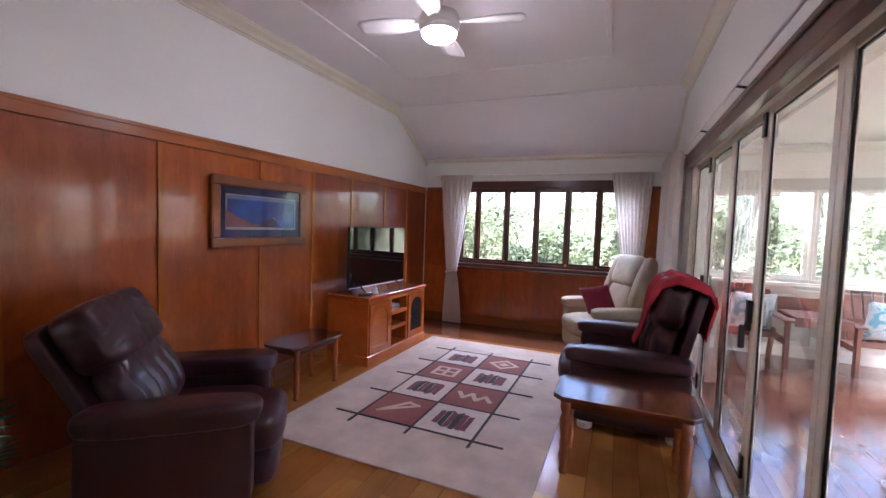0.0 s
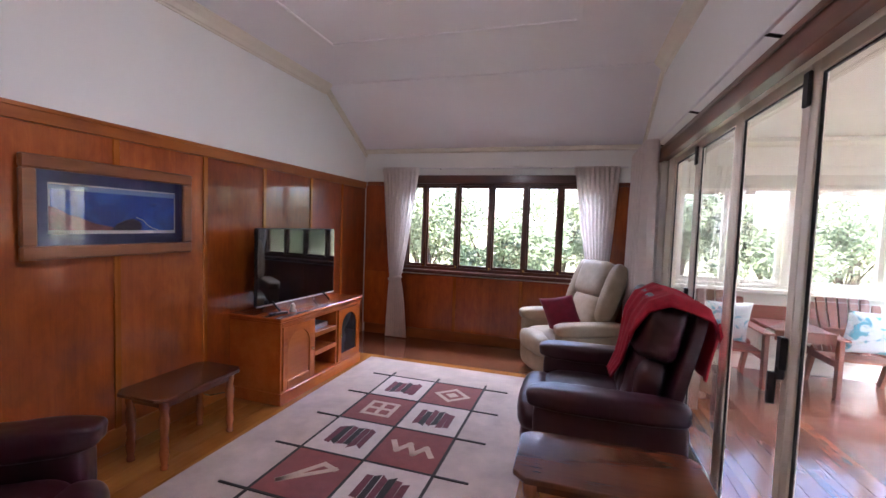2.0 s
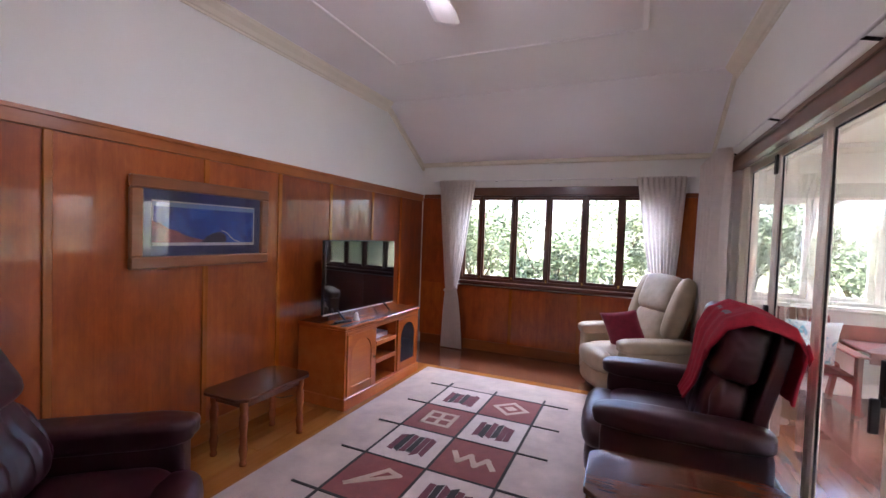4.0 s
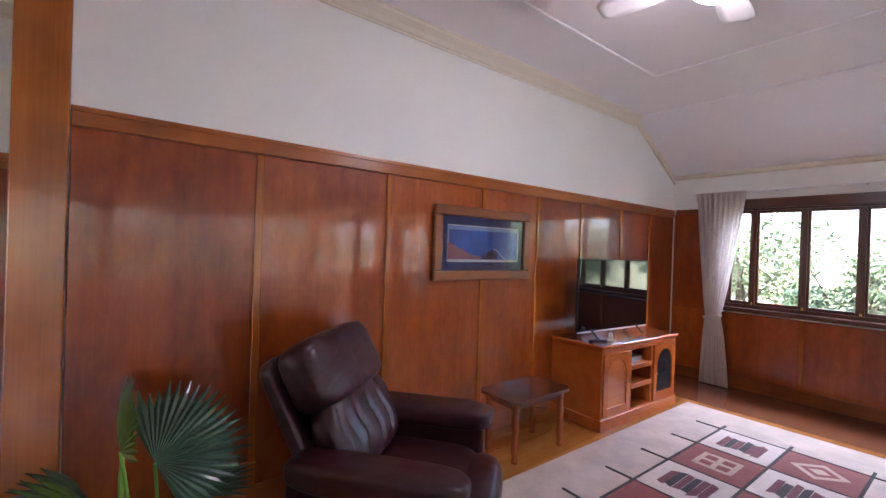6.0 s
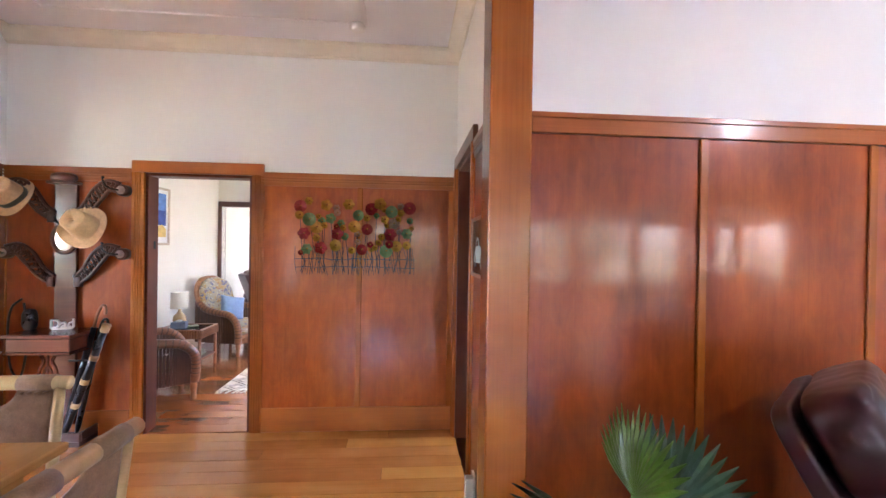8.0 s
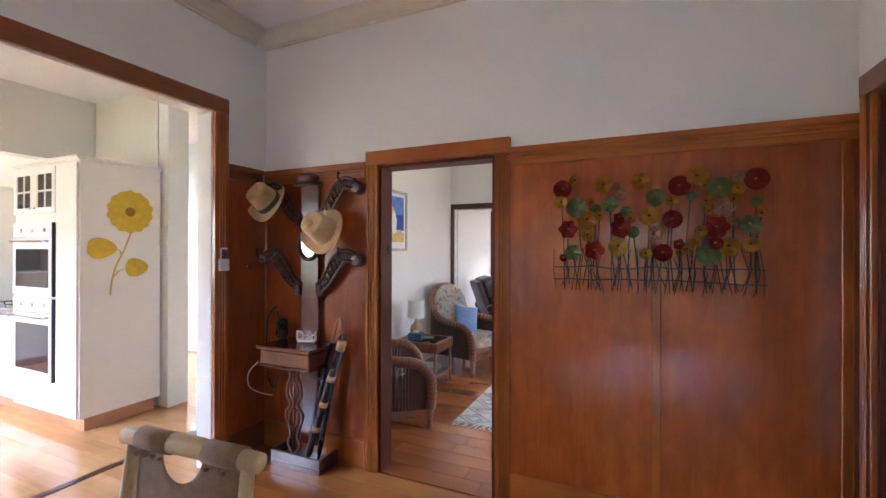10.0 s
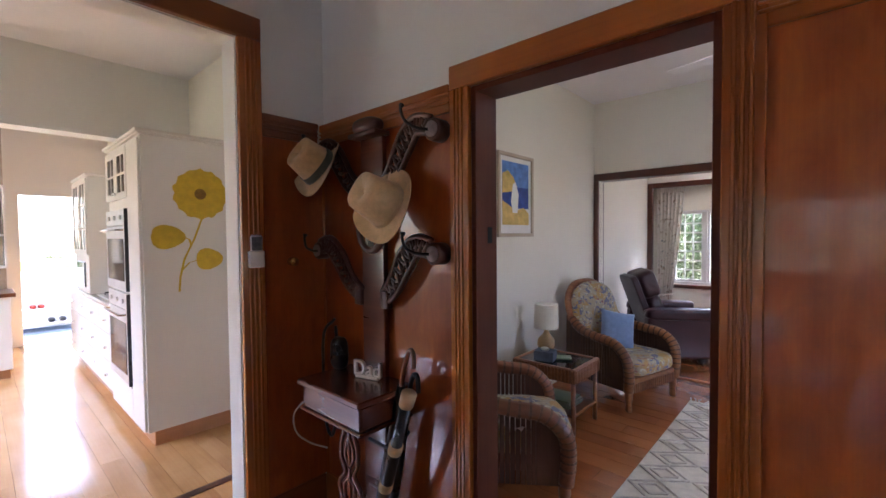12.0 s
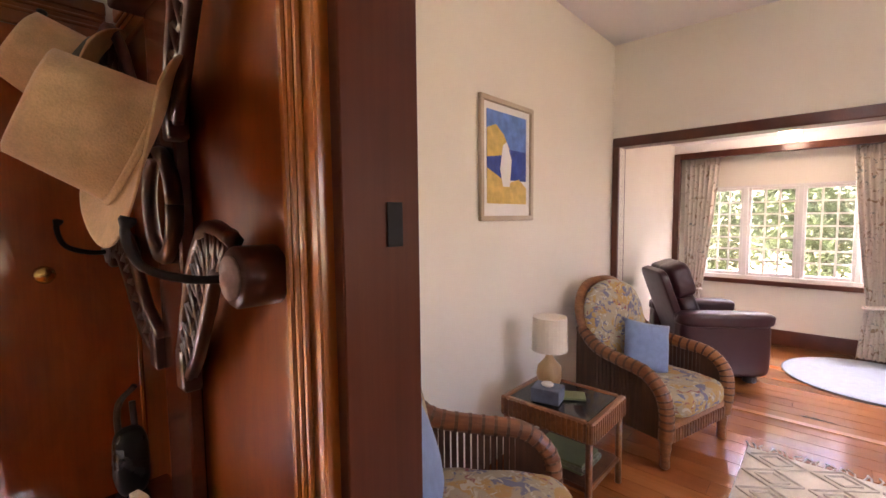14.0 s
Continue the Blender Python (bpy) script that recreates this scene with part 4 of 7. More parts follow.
curtain((-0.82, -0.38), (-0.66, -0.46), (-0.72, -0.40), 2.13, 0.55, 8, M["floral_curtain"], 0.03, "cream curtain with brown floral print, tied back", AX)


# ---- ceiling fan ----
fan = thing("ceiling_fan", pose(-0.76, 3.45, 0.045), "white ceiling fan with a lit round lamp", "ceiling fan")
part("canopy", lathe([(0.0, CEIL), (0.07, CEIL), (0.07, CEIL - 0.03), (0.045, CEIL - 0.06), (0.016, CEIL - 0.07), (0.016, 2.86), (0.05, 2.85), (0.12, 2.82), (0.135, 2.79), (0.135, 2.74), (0.0, 2.735)][::-1], 28), M["fan_white"], fan, smooth=True)
part("lamp_rim", lathe([(0.0, 2.70), (0.118, 2.70), (0.122, 2.715), (0.122, 2.735), (0.0, 2.735)], 28), M["fan_white"], fan)
part("lamp", lathe([(0.0, 2.648), (0.05, 2.651), (0.09, 2.662), (0.112, 2.682), (0.116, 2.70), (0.0, 2.70)], 28), M["lamp_glow"], fan, "lit round diffuser", smooth=True)
for k in range(4):
    a = radians(10 + 90 * k)
    ob = part("blade", sheet(lambda u, v: (0.14 + 0.42 * u, (v - 0.5) * (0.075 + 0.085 * math.sin(min(1, u * 1.15) * math.pi * 0.62)) * (1 if u < 0.93 else 1 - (u - 0.93) * 6), 2.77 + (v - 0.5) * 0.035 * (1 - 0.4 * u)), 14, 4, 0.008), M["fan_white"], fan, smooth=True)
    ob.matrix_local = pose(0, 0, 0, 0, 0, math.degrees(a))
    arm = part("blade_arm", a_box(0.10, 0.19, -0.025, 0.025, 2.762, 2.772, 0.003), M["fan_white"], fan)
    arm.matrix_local = pose(0, 0, 0, 0, 0, math.degrees(a))
fan_lamp = bpy.data.lights.new("fan_lamp", "POINT")
fan_lamp.energy, fan_lamp.color, fan_lamp.shadow_soft_size = 1.4, (1.0, 0.92, 0.90), 0.1
new("fan_lamp", fan_lamp).location = (-0.76, 3.45, 2.56)


# ---- recliners ----
def recliner(name, m, mat, label, w=0.94, lean=16, reach=0.72, back=0.62, arms=(-0.34, 0.40), thick=0.20, hinge=(-0.24, 0.40), wings=False, glides=True, gathers=5, folds=0.0):
    """A padded recliner that faces local +x: boxed arms with padded tops, a gathered back in two bolsters, a rolled seat front."""
    r = thing(name, m, label, "armchair")
    hw = w / 2
    a0, a1 = arms
    mid, long = (a0 + a1) / 2, a1 - a0
    part("base", a_box(a0 + 0.03, a1 - 0.06, -hw + 0.04, hw - 0.04, 0.07, 0.30, 0.03, 3), mat, r)
    for k, sy in enumerate((-1, 1)):
        y = sy * (hw - 0.09)
        part("arm", cushion(mid, y, 0.315, long, 0.165, 0.49, 9, 0, 0.008, k, n=20), mat, r, smooth=True)
        part("arm_pad", cushion(mid + 0.012, y + sy * 0.004, 0.56, long + 0.05, 0.205, 0.13, 4.4, 0, 0.03, k + 3, n=28), mat, r, smooth=True)
    part("seat_cushion", cushion(0.08, 0, 0.37, 0.66, w - 0.36, 0.19, 4.5, 0, 0.02, 5, n=24), mat, r, smooth=True)
    part("seat_roll", cushion(a1 + 0.02, 0, 0.345, 0.22, w - 0.365, 0.22, 2.8, 0, 0.02, 6, n=24), mat, r, smooth=True)
    part("footrest", cushion(a1 + 0.02, 0, 0.165, 0.17, w - 0.37, 0.22, 3.0, 0, 0.02, 8, n=20), mat, r, smooth=True)
    t = tilt(0, -lean)

    def on_back(u, v):
        return t @ Vector((u, 0, v)) + Vector((hinge[0], 0, hinge[1]))
    low, top, rear = on_back(thick * 0.5, reach * 0.30), on_back(thick * 0.55, reach * 0.745), on_back(-0.035, reach * 0.48)
    part("back_cushion", cushion(*low, thick, back - 0.03, reach * 0.58, 3.4, 0, 0.02, 7, t, 40, pleats=gathers, crease=folds * 0.6), mat, r, smooth=True)
    part("headrest", cushion(*top, thick * 1.1, back, reach * 0.50, 4.8, 0, 0.02, 8, t, 40, crease=folds), mat, r, smooth=True)
    part("back_shell", cushion(*rear, 0.075, back + 0.015, reach * 0.98, 9, 0, 0.004, 9, t, 20), mat, r, smooth=True)
    if wings:
        for k, sy in enumerate((-1, 1)):
            c = on_back(thick * 0.55, reach * 0.60)
            part("wing", cushion(c.x, sy * (back / 2 + 0.04), c.z, 0.19, 0.15, reach * 0.78, 3.0, 0, 0.02, 11 + k, t, 20), mat, r, smooth=True)
    for sx, sy in ((a0 + 0.08, -1), (a0 + 0.08, 1), (a1 - 0.12, -1), (a1 - 0.12, 1)):
        part("foot", lathe([(0.045, 0), (0.055, 0.01), (0.055, 0.05), (0.035, 0.075)], 14, (sx, sy * (hw - 0.10), 0)), M["white_plastic"] if glides else M["black"], r)
    return r


lr = recliner("recliner", pose(-1.76, 2.41, 0, 0, 0, 39), M["leather_brown"], "dark burgundy-brown leather recliner beside the timber wall", 0.94, 29, 0.68, 0.67, (-0.32, 0.40), 0.20, (-0.18, 0.40), glides=False, folds=0.003)
part("lever", tube([(-0.05, -0.455, 0.14), (0.12, -0.475, 0.16), (0.24, -0.475, 0.165)], 0.012, 8), M["chrome"], lr)
recliner("recliner", pose(0.53, 4.64, 0, 0, 0, 180), M["leather_brown"], "dark burgundy-brown leather recliner with a red throw over its back", 1.16, 13, 0.74, 0.88, (-0.38, 0.42), 0.21, (-0.25, 0.40))
recliner("recliner", pose(0.31, 6.32, 0, 0, 0, 210), M["leather_beige"], "plump beige leather recliner in the corner by the window", 0.98, 20, 0.80, 0.52, (-0.34, 0.36), 0.21, (-0.20, 0.40), wings=True, gathers=0)
recliner("recliner", pose(-8.36, -1.82, 0, 0, 0, 126), M["leather_brown"], "dark brown leather recliner facing the bay window", 0.78, 20, 0.66, 0.50, (-0.34, 0.40), 0.19, (-0.20, 0.38), glides=False)


def pillow(name, m, size, thick, mat, label, edge=2.4):
    ob = thing(name, m, label, "cushion")

    def pad():
        bm = bmesh.new()
        n = 14
        for side in (-1, 1):
            g = []
            for i in range(n + 1):
                row = []
                for j in range(n + 1):
                    u, v = 2 * i / n - 1, 2 * j / n - 1
                    pin = 1 - 0.07 * (1 - u * u) * abs(v) ** 3 - 0.0
                    pin2 = 1 - 0.07 * (1 - v * v) * abs(u) ** 3
                    h = (max(0, 1 - abs(u) ** edge) * max(0, 1 - abs(v) ** edge)) ** 0.5
                    wr = 0.06 * noise.noise(Vector((u * 3, v * 3, side)))
                    row.append(bm.verts.new((u * size / 2 * pin2, side * thick / 2 * h * (1 + wr), (v * pin + 1) * size / 2)))
                g.append(row)
            for i in range(n):
                for j in range(n):
                    bm.faces.new((g[i][j], g[i + 1][j], g[i + 1][j + 1], g[i][j + 1]))
        bmesh.ops.remove_doubles(bm, verts=bm.verts, dist=0.0005)
        return bm
    part("cover", pad(), mat, ob, smooth=True)
    return ob


pillow("cushion", pose(0.27, 6.24, 0.475, -18, 14, 156), 0.38, 0.13, M["red_cushion"], "crimson cushion leaning in a beige recliner")

# the throw, over the back and shoulder of the recliner
throw = thing("throw_blanket", pose(0, 0, 0), "crimson woven throw draped over a leather recliner", "blanket")


def throw_at(u, v):
    lean = tilt(0, -13)
    drop = [(0.27, 0.14), (0.245, 0.26), (0.255, 0.40), (0.265, 0.56), (0.235, 0.69), (0.15, 0.765), (0.04, 0.765), (-0.06, 0.745), (-0.115, 0.68), (-0.13, 0.56), (-0.135, 0.38)]
    k = u * (len(drop) - 1)
    i = min(int(k), len(drop) - 2)
    f = k - i
    p = lean @ Vector((drop[i][0] * (1 - f) + drop[i + 1][0] * f, 0, drop[i][1] * (1 - f) + drop[i + 1][1] * f)) + Vector((-0.25, 0, 0.40))
    near = 4.50 - 0.34 * min(1, u / 0.5)
    far = 4.70 + 0.10 * math.sin(u * math.pi)
    wob = 0.013 * math.sin(v * 21 + u * 5) + 0.016 * noise.noise(Vector((u * 7, v * 6, 2)))
    hang = 0.05 * max(0, 1 - v / 0.10) * (0.25 < u < 0.85)
    return (0.53 - p.x + (wob if u > 0.55 else -wob) * 0.6, near + (far - near) * v + 0.02 * noise.noise(Vector((u * 9, 0, v))), p.z + abs(wob) * 0.6 - hang)


part("cloth", sheet(throw_at, 60, 30, 0.012), M["throw"], throw, smooth=True)
# ---- lounge: television, cabinet, tables ----
LEG = [(0.020, 0.0), (0.022, 0.02), (0.016, 0.03), (0.020, 0.06), (0.027, 0.11), (0.019, 0.16), (0.024, 0.19), (0.018, 0.21), (0.025, 0.27), (0.027, 0.33), (0.018, 0.37), (0.025, 0.40), (0.025, 0.46)]


def clipped(x0, x1, y0, y1, c):
    return [(x0 + c, y0), (x1 - c, y0), (x1, y0 + c), (x1, y1 - c), (x1 - c, y1), (x0 + c, y1), (x0, y1 - c), (x0, y0 + c)]


def turned_table(name, m, lx, ly, h, label, category, thick=0.03, leg=1.0):
    t = thing(name, m, label, category)
    part("tabletop", prism(clipped(-lx / 2, lx / 2, -ly / 2, ly / 2, 0.055), h - thick, h, "z", 0.006), M["table_wood"], t)
    ix, iy = lx / 2 - 0.075, ly / 2 - 0.065
    part("apron", boxes((-ix, ix, -iy - 0.009, -iy + 0.009, h - thick - 0.055, h - thick - 0.001), (-ix, ix, iy - 0.009, iy + 0.009, h - thick - 0.055, h - thick - 0.001), (-ix - 0.009, -ix + 0.009, -iy, iy, h - thick - 0.054, h - thick - 0.001), (ix - 0.009, ix + 0.009, -iy, iy, h - thick - 0.054, h - thick - 0.001)), M["table_wood"], t)
    k = (h - thick - 0.001) / 0.46
    for sx in (-1, 1):
        for sy in (-1, 1):
            part("leg", lathe([(r * leg, z * k) for r, z in LEG], 16, (sx * ix, sy * iy, 0)), M["turned"], t, smooth=True)
    return t


turned_table("side_table", pose(0.48, 3.62, 0, 0, 0, 0), 0.80, 0.44, 0.49, "dark walnut side table with turned legs and clipped corners", "table", leg=1.25)
turned_table("stool_table", pose(-2.13, 3.81, 0, 0, 0, 90), 0.66, 0.40, 0.45, "low dark timber table with turned legs beside the wall", "table", 0.022, 1.05)

CAB = pose(-2.175, 5.17, 0, 0, 0, 88)
cab = thing("tv_cabinet", CAB, "orange pine television cabinet with open shelves and an arched door", "cabinet")
hw, dp = 0.63, 0.26
part("top", boxes((-hw - 0.02, hw + 0.02, -dp - 0.02, dp, 0.69, 0.72), (-hw - 0.008, hw + 0.008, -dp - 0.008, dp, 0.672, 0.69), bevel=0.008), M["pine"], cab)
part("side_panel", a_box(-hw, -hw + 0.02, -dp, dp, 0.0, 0.672), M["pine"], cab)
part("side_panel", a_box(hw - 0.02, hw, -dp, dp, 0.0, 0.672), M["pine"], cab)
part("back_panel", a_box(-hw + 0.02, hw - 0.02, dp - 0.012, dp, 0.10, 0.672), M["pine"], cab)
part("bottom_board", a_box(-hw + 0.02, hw - 0.02, -dp, dp - 0.012, 0.09, 0.11), M["pine"], cab)
for x in (-0.18, 0.18):
    part("divider", a_box(x - 0.01, x + 0.01, -dp, dp - 0.012, 0.11, 0.672), M["pine"], cab)
part("plinth", boxes((-hw - 0.012, hw + 0.012, -dp - 0.014, -dp + 0.006, 0.0, 0.10), (hw, hw + 0.012, -dp, dp, 0, 0.10), (-hw - 0.012, -hw, -dp, dp, 0, 0.10), bevel=0.004), M["pine"], cab)
for z in (0.30, 0.47):
    part("shelf", boxes((-0.17, 0.17, -dp + 0.004, dp - 0.013, z, z + 0.022), (-0.17, 0.17, -dp - 0.006, -dp + 0.004, z - 0.012, z + 0.03), bevel=0.002), M["pine"], cab)
part("top_rail", a_box(-hw + 0.02, hw - 0.02, -dp - 0.003, -dp + 0.012, 0.64, 0.672, 0.002), M["pine"], cab)


def arch_door(x0, x1, z0, z1, sign, glass_mat, label):
    d = part("door", boxes((x0, x0 + 0.055, -dp - 0.012, -dp + 0.008, z0, z1), (x1 - 0.055, x1, -dp - 0.012, -dp + 0.008, z0, z1), (x0 + 0.055, x1 - 0.055, -dp - 0.012, -dp + 0.008, z0, z0 + 0.07), bevel=0.002), M["pine"], cab, label)
    a, b = x0 + 0.055, x1 - 0.055
    c, r = (a + b) / 2, (b - a) / 2
    rim = [(c + r * math.cos(t), z1 - 0.05 - r + r * math.sin(t)) for t in (math.pi * k / 12 for k in range(13))]
    bm = bmesh.new()
    top = [(x, z1) for x, _ in rim]
    for (xa, za), (xb, zb) in zip(rim, rim[1:]):
        q = [bm.verts.new((x, y, z)) for y in (-dp - 0.012, -dp + 0.008) for x, z in ((xa, za), (xb, zb), (xb, z1), (xa, z1))]
        for f in ((0, 1, 2, 3), (7, 6, 5, 4), (0, 4, 5, 1), (3, 2, 6, 7)):
            bm.faces.new([q[i] for i in f])
    part("arch", bm, M["pine"], d)
    part("door_panel", a_box(a - 0.004, b + 0.004, -dp - 0.002, -dp + 0.004, z0 + 0.06, z1 - 0.03), glass_mat, d, "dark glazed panel" if glass_mat is M["oven_glass"] else "")
    part("knob", lathe([(0.012, -0.012), (0.013, 0.0), (0.010, 0.012)], 12, (a - 0.028 if sign < 0 else b + 0.028, -dp - 0.024, (z0 + z1) / 2)), M["brass"], d)


arch_door(0.205, 0.605, 0.115, 0.64, -1, M["oven_glass"], "pine door with an arched smoked pane")
arch_door(-0.605, -0.205, 0.115, 0.64, 1, M["pine"], "pine door with a raised panel")
box_player = thing("disc_player", CAB @ pose(0.0, -0.06, 0.492), "silver disc player on a shelf", "player")
part("case", a_box(-0.15, 0.15, -0.12, 0.12, 0.0, 0.045, 0.004), M["steel"], box_player)

tv = thing("television", pose(-2.17, 5.075, 0.721, 0, 0, 85), "black flat television on two splayed feet", "television")
part("screen", a_box(-0.517, 0.517, -0.024, -0.018, 0.070, 0.716, 0.001), M["screen"], tv)
part("casing", boxes((-0.522, 0.522, -0.018, 0.012, 0.062, 0.722), (-0.36, 0.36, 0.012, 0.05, 0.14, 0.45), bevel=0.004), M["black"], tv)
for sx in (-0.34, 0.34):
    part("foot", tube([(sx - 0.0, -0.11, 0.008), (sx, -0.02, 0.085), (sx, 0.0, 0.09), (sx, 0.10, 0.008)], 0.009, 8), M["black"], tv)
part("trim", a_box(-0.522, 0.522, -0.026, -0.017, 0.056, 0.070, 0.002), M["steel"], tv)
ornament = thing("ornament", pose(-2.02, 4.80, 0.722), "small white ornament on the cabinet", "ornament")
part("body", lathe([(0.03, 0), (0.032, 0.012), (0.018, 0.03), (0.022, 0.055), (0.008, 0.075)], 14), M["white_plastic"], ornament, smooth=True)
remote2 = thing("remote_control", pose(-2.06, 4.66, 0.721, 0, 0, 70), "black remote control on the cabinet", "remote control")
part("case", a_box(-0.08, 0.08, -0.022, 0.022, 0, 0.018, 0.005), M["black"], remote2)
plate = thing("power_outlet", pose(-2.462, 4.06, 0.26), "white power point on the wall with a black plug", "power outlet")
part("plate", a_box(0.0, 0.012, -0.06, 0.06, -0.04, 0.04, 0.003), M["white_plastic"], plate)
part("plug", a_box(0.012, 0.055, 0.012, 0.05, -0.02, 0.02, 0.005), M["black"], plate)
part("cable", tube(arc([(0.05, 0.03, 0), (0.06, 0.12, -0.06), (0.02, 0.25, -0.16), (0.02, 0.42, -0.20)], 6), 0.005, 6), M["black"], plate)

# framed seascape print
pic = thing("framed_print", pose(-2.462, 3.635, 1.257), "timber-framed panoramic seascape print with a navy mount", "picture")
W2, H2, F = 0.515, 0.563, 0.075
part("frame", boxes((0.0, 0.035, -W2, W2, 0, F), (0.0, 0.035, -W2, W2, H2 - F, H2), (0.0, 0.034, -W2, -W2 + F, F, H2 - F), (0.0, 0.034, W2 - F, W2, F, H2 - F), bevel=0.009), M["frame_wood"], pic)
part("mount", a_box(0.002, 0.012, -W2 + F, W2 - F, F, H2 - F), M["mat_blue"], pic, "navy mount")
part("border", a_box(0.012, 0.0135, -W2 + F + 0.055, W2 - F - 0.055, F + 0.065, H2 - F - 0.065), M["white_plastic"], pic, "white border line")
part("print", a_box(0.0135, 0.015, -W2 + F + 0.065, W2 - F - 0.065, F + 0.085, H2 - F - 0.075), M["print_blue"], pic, "blue ocean print with a red rocky shore")
bm = prism([(-0.385, 0.16), (-0.385, 0.295), (-0.34, 0.28), (-0.29, 0.25), (-0.23, 0.235), (-0.17, 0.205), (-0.10, 0.19), (-0.03, 0.175), (0.02, 0.16)], 0.0152, 0.0160, "x")
part("shore", bm, M["print_shore"], pic, "red rocky shore")
part("headland", prism([(-0.06, 0.16), (-0.02, 0.20), (0.03, 0.225), (0.08, 0.235), (0.12, 0.22), (0.14, 0.19), (0.13, 0.16)], 0.0162, 0.0168, "x"), M["print_rock"], pic, "dark printed headland")
part("surf", tube([(0.0160, 0.10, 0.245), (0.0160, 0.15, 0.225), (0.0160, 0.17, 0.20), (0.0160, 0.21, 0.175), (0.0160, 0.25, 0.165)], 0.0032, 6), M["white_plastic"], pic, "white printed surf")
part("printed_sky", a_box(0.0151, 0.0156, -0.384, 0.384, 0.385, 0.412), M["print_sky"], pic, "pale printed sky")
pane = part("pane", a_box(0.019, 0.021, -W2 + F - 0.004, W2 - F + 0.004, F - 0.004, H2 - F + 0.004), M["glass"], pic)

# ---- patterned rug ----
rug = thing("rug", pose(-0.90, 4.48, 0.0005, 0, 0, -0.8), "cream wool rug with a grid of brick-red and pale squares", "rug")


part("field", a_box(-0.95, 0.95, -1.47, 1.47, 0.0, 0.012, 0.004), M["rug"], rug)
gx, gy, cw, ch = -0.475, -0.935, 0.465, 0.482
Z0, Z1 = 0.0125, 0.016


def inlay(name, outline, mat, lift=0.0):
    part(name, prism(outline, Z0 - 0.004, Z1 + lift, "z"), mat, rug)


def rect(a, b, c, d):
    return [(a, c), (b, c), (b, d), (a, d)]


for row in range(4):
    for col in range(2):
        x, y = gx + col * cw, gy + row * ch
        red = (row + col) % 2 == 0
        inlay("square", rect(x + 0.008, x + cw - 0.008, y + 0.008, y + ch - 0.008), M["rug_red"] if red else M["rug_pale"])
        cx, cy = x + cw / 2, y + ch / 2
        if not red:
            rng = random.Random(row * 3 + col)
            for k in range(6):
                a = cx - 0.14 + k * 0.047
                jag = [(a + rng.uniform(-0.004, 0.004), cy - 0.12 + rng.uniform(-0.03, 0.03)), (a + 0.045, cy - 0.12 + rng.uniform(-0.03, 0.03)), (a + 0.045 + rng.uniform(-0.004, 0.004), cy + 0.12 + rng.uniform(-0.03, 0.03)), (a, cy + 0.12 + rng.uniform(-0.03, 0.03))]
                inlay("stripe", jag, (M["rug_wine"], M["rug_black"], M["rug_wine"], M["rug_black"], M["rug_wine"], M["rug_wine"])[k], 0.001)
pale = M["rug_motif"]


def bar(p, q, w, lift=0.0015):
    p, q = Vector(p), Vector(q)
    d = (q - p).normalized() * w / 2
    s = Vector((-d.y, d.x))
    inlay("motif", [tuple(p - d - s), tuple(q + d - s), tuple(q + d + s), tuple(p - d + s)], pale, lift)


cx, cy = gx + cw / 2, gy + ch / 2
tri = [(cx - 0.13, cy - 0.11), (cx + 0.03, cy + 0.12), (cx + 0.12, cy + 0.09)]
for p, q in zip(tri, tri[1:] + tri[:1]):
    bar(p, q, 0.036)
cx, cy = gx + 1.5 * cw, gy + 1.5 * ch
zig = [(cx - 0.15, cy + 0.05), (cx - 0.09, cy - 0.05), (cx - 0.03, cy + 0.05), (cx + 0.03, cy - 0.06), (cx + 0.09, cy + 0.04), (cx + 0.15, cy - 0.05)]
for p, q in zip(zig, zig[1:]):
    bar(p, q, 0.04)
cx, cy = gx + 0.5 * cw, gy + 2.5 * ch
for d in (-0.11, 0.0, 0.11):
    bar((cx + d, cy - 0.11), (cx + d, cy + 0.11), 0.034)
    bar((cx - 0.11, cy + d), (cx + 0.11, cy + d), 0.034)
cx, cy = gx + 1.5 * cw, gy + 3.5 * ch
dia = [(cx - 0.14, cy), (cx, cy + 0.13), (cx + 0.14, cy), (cx, cy - 0.13)]
for p, q in zip(dia, dia[1:] + dia[:1]):
    bar(p, q, 0.036)
inlay("motif", [(cx - 0.06, cy), (cx, cy + 0.055), (cx + 0.06, cy), (cx, cy - 0.055)], pale, 0.0015)
for k in range(3):
    x = gx + k * cw
    inlay("line", rect(x - 0.009, x + 0.009, gy - 0.13 + 0.02 * k, gy + 4 * ch + 0.10), M["rug_black"], 0.002)
for k in range(5):
    y = gy + k * ch
    inlay("line", rect(gx - 0.20, gx + 2 * cw + 0.22, y - 0.008, y + 0.008), M["rug_black"], 0.0025)

# ---- fan palm in its pot ----
palm = thing("potted_palm", pose(-2.0, 1.46, 0), "green fan palm in a dark pot by the corner post", "plant")
part("pot", lathe([(0.10, 0), (0.12, 0.01), (0.155, 0.22), (0.165, 0.25), (0.15, 0.255), (0.145, 0.22), (0.0, 0.21)], 24), M["pot"], palm, smooth=True)
part("soil", lathe([(0.0, 0.20), (0.144, 0.205), (0.142, 0.222), (0.0, 0.228)], 20), M["soil"], palm)


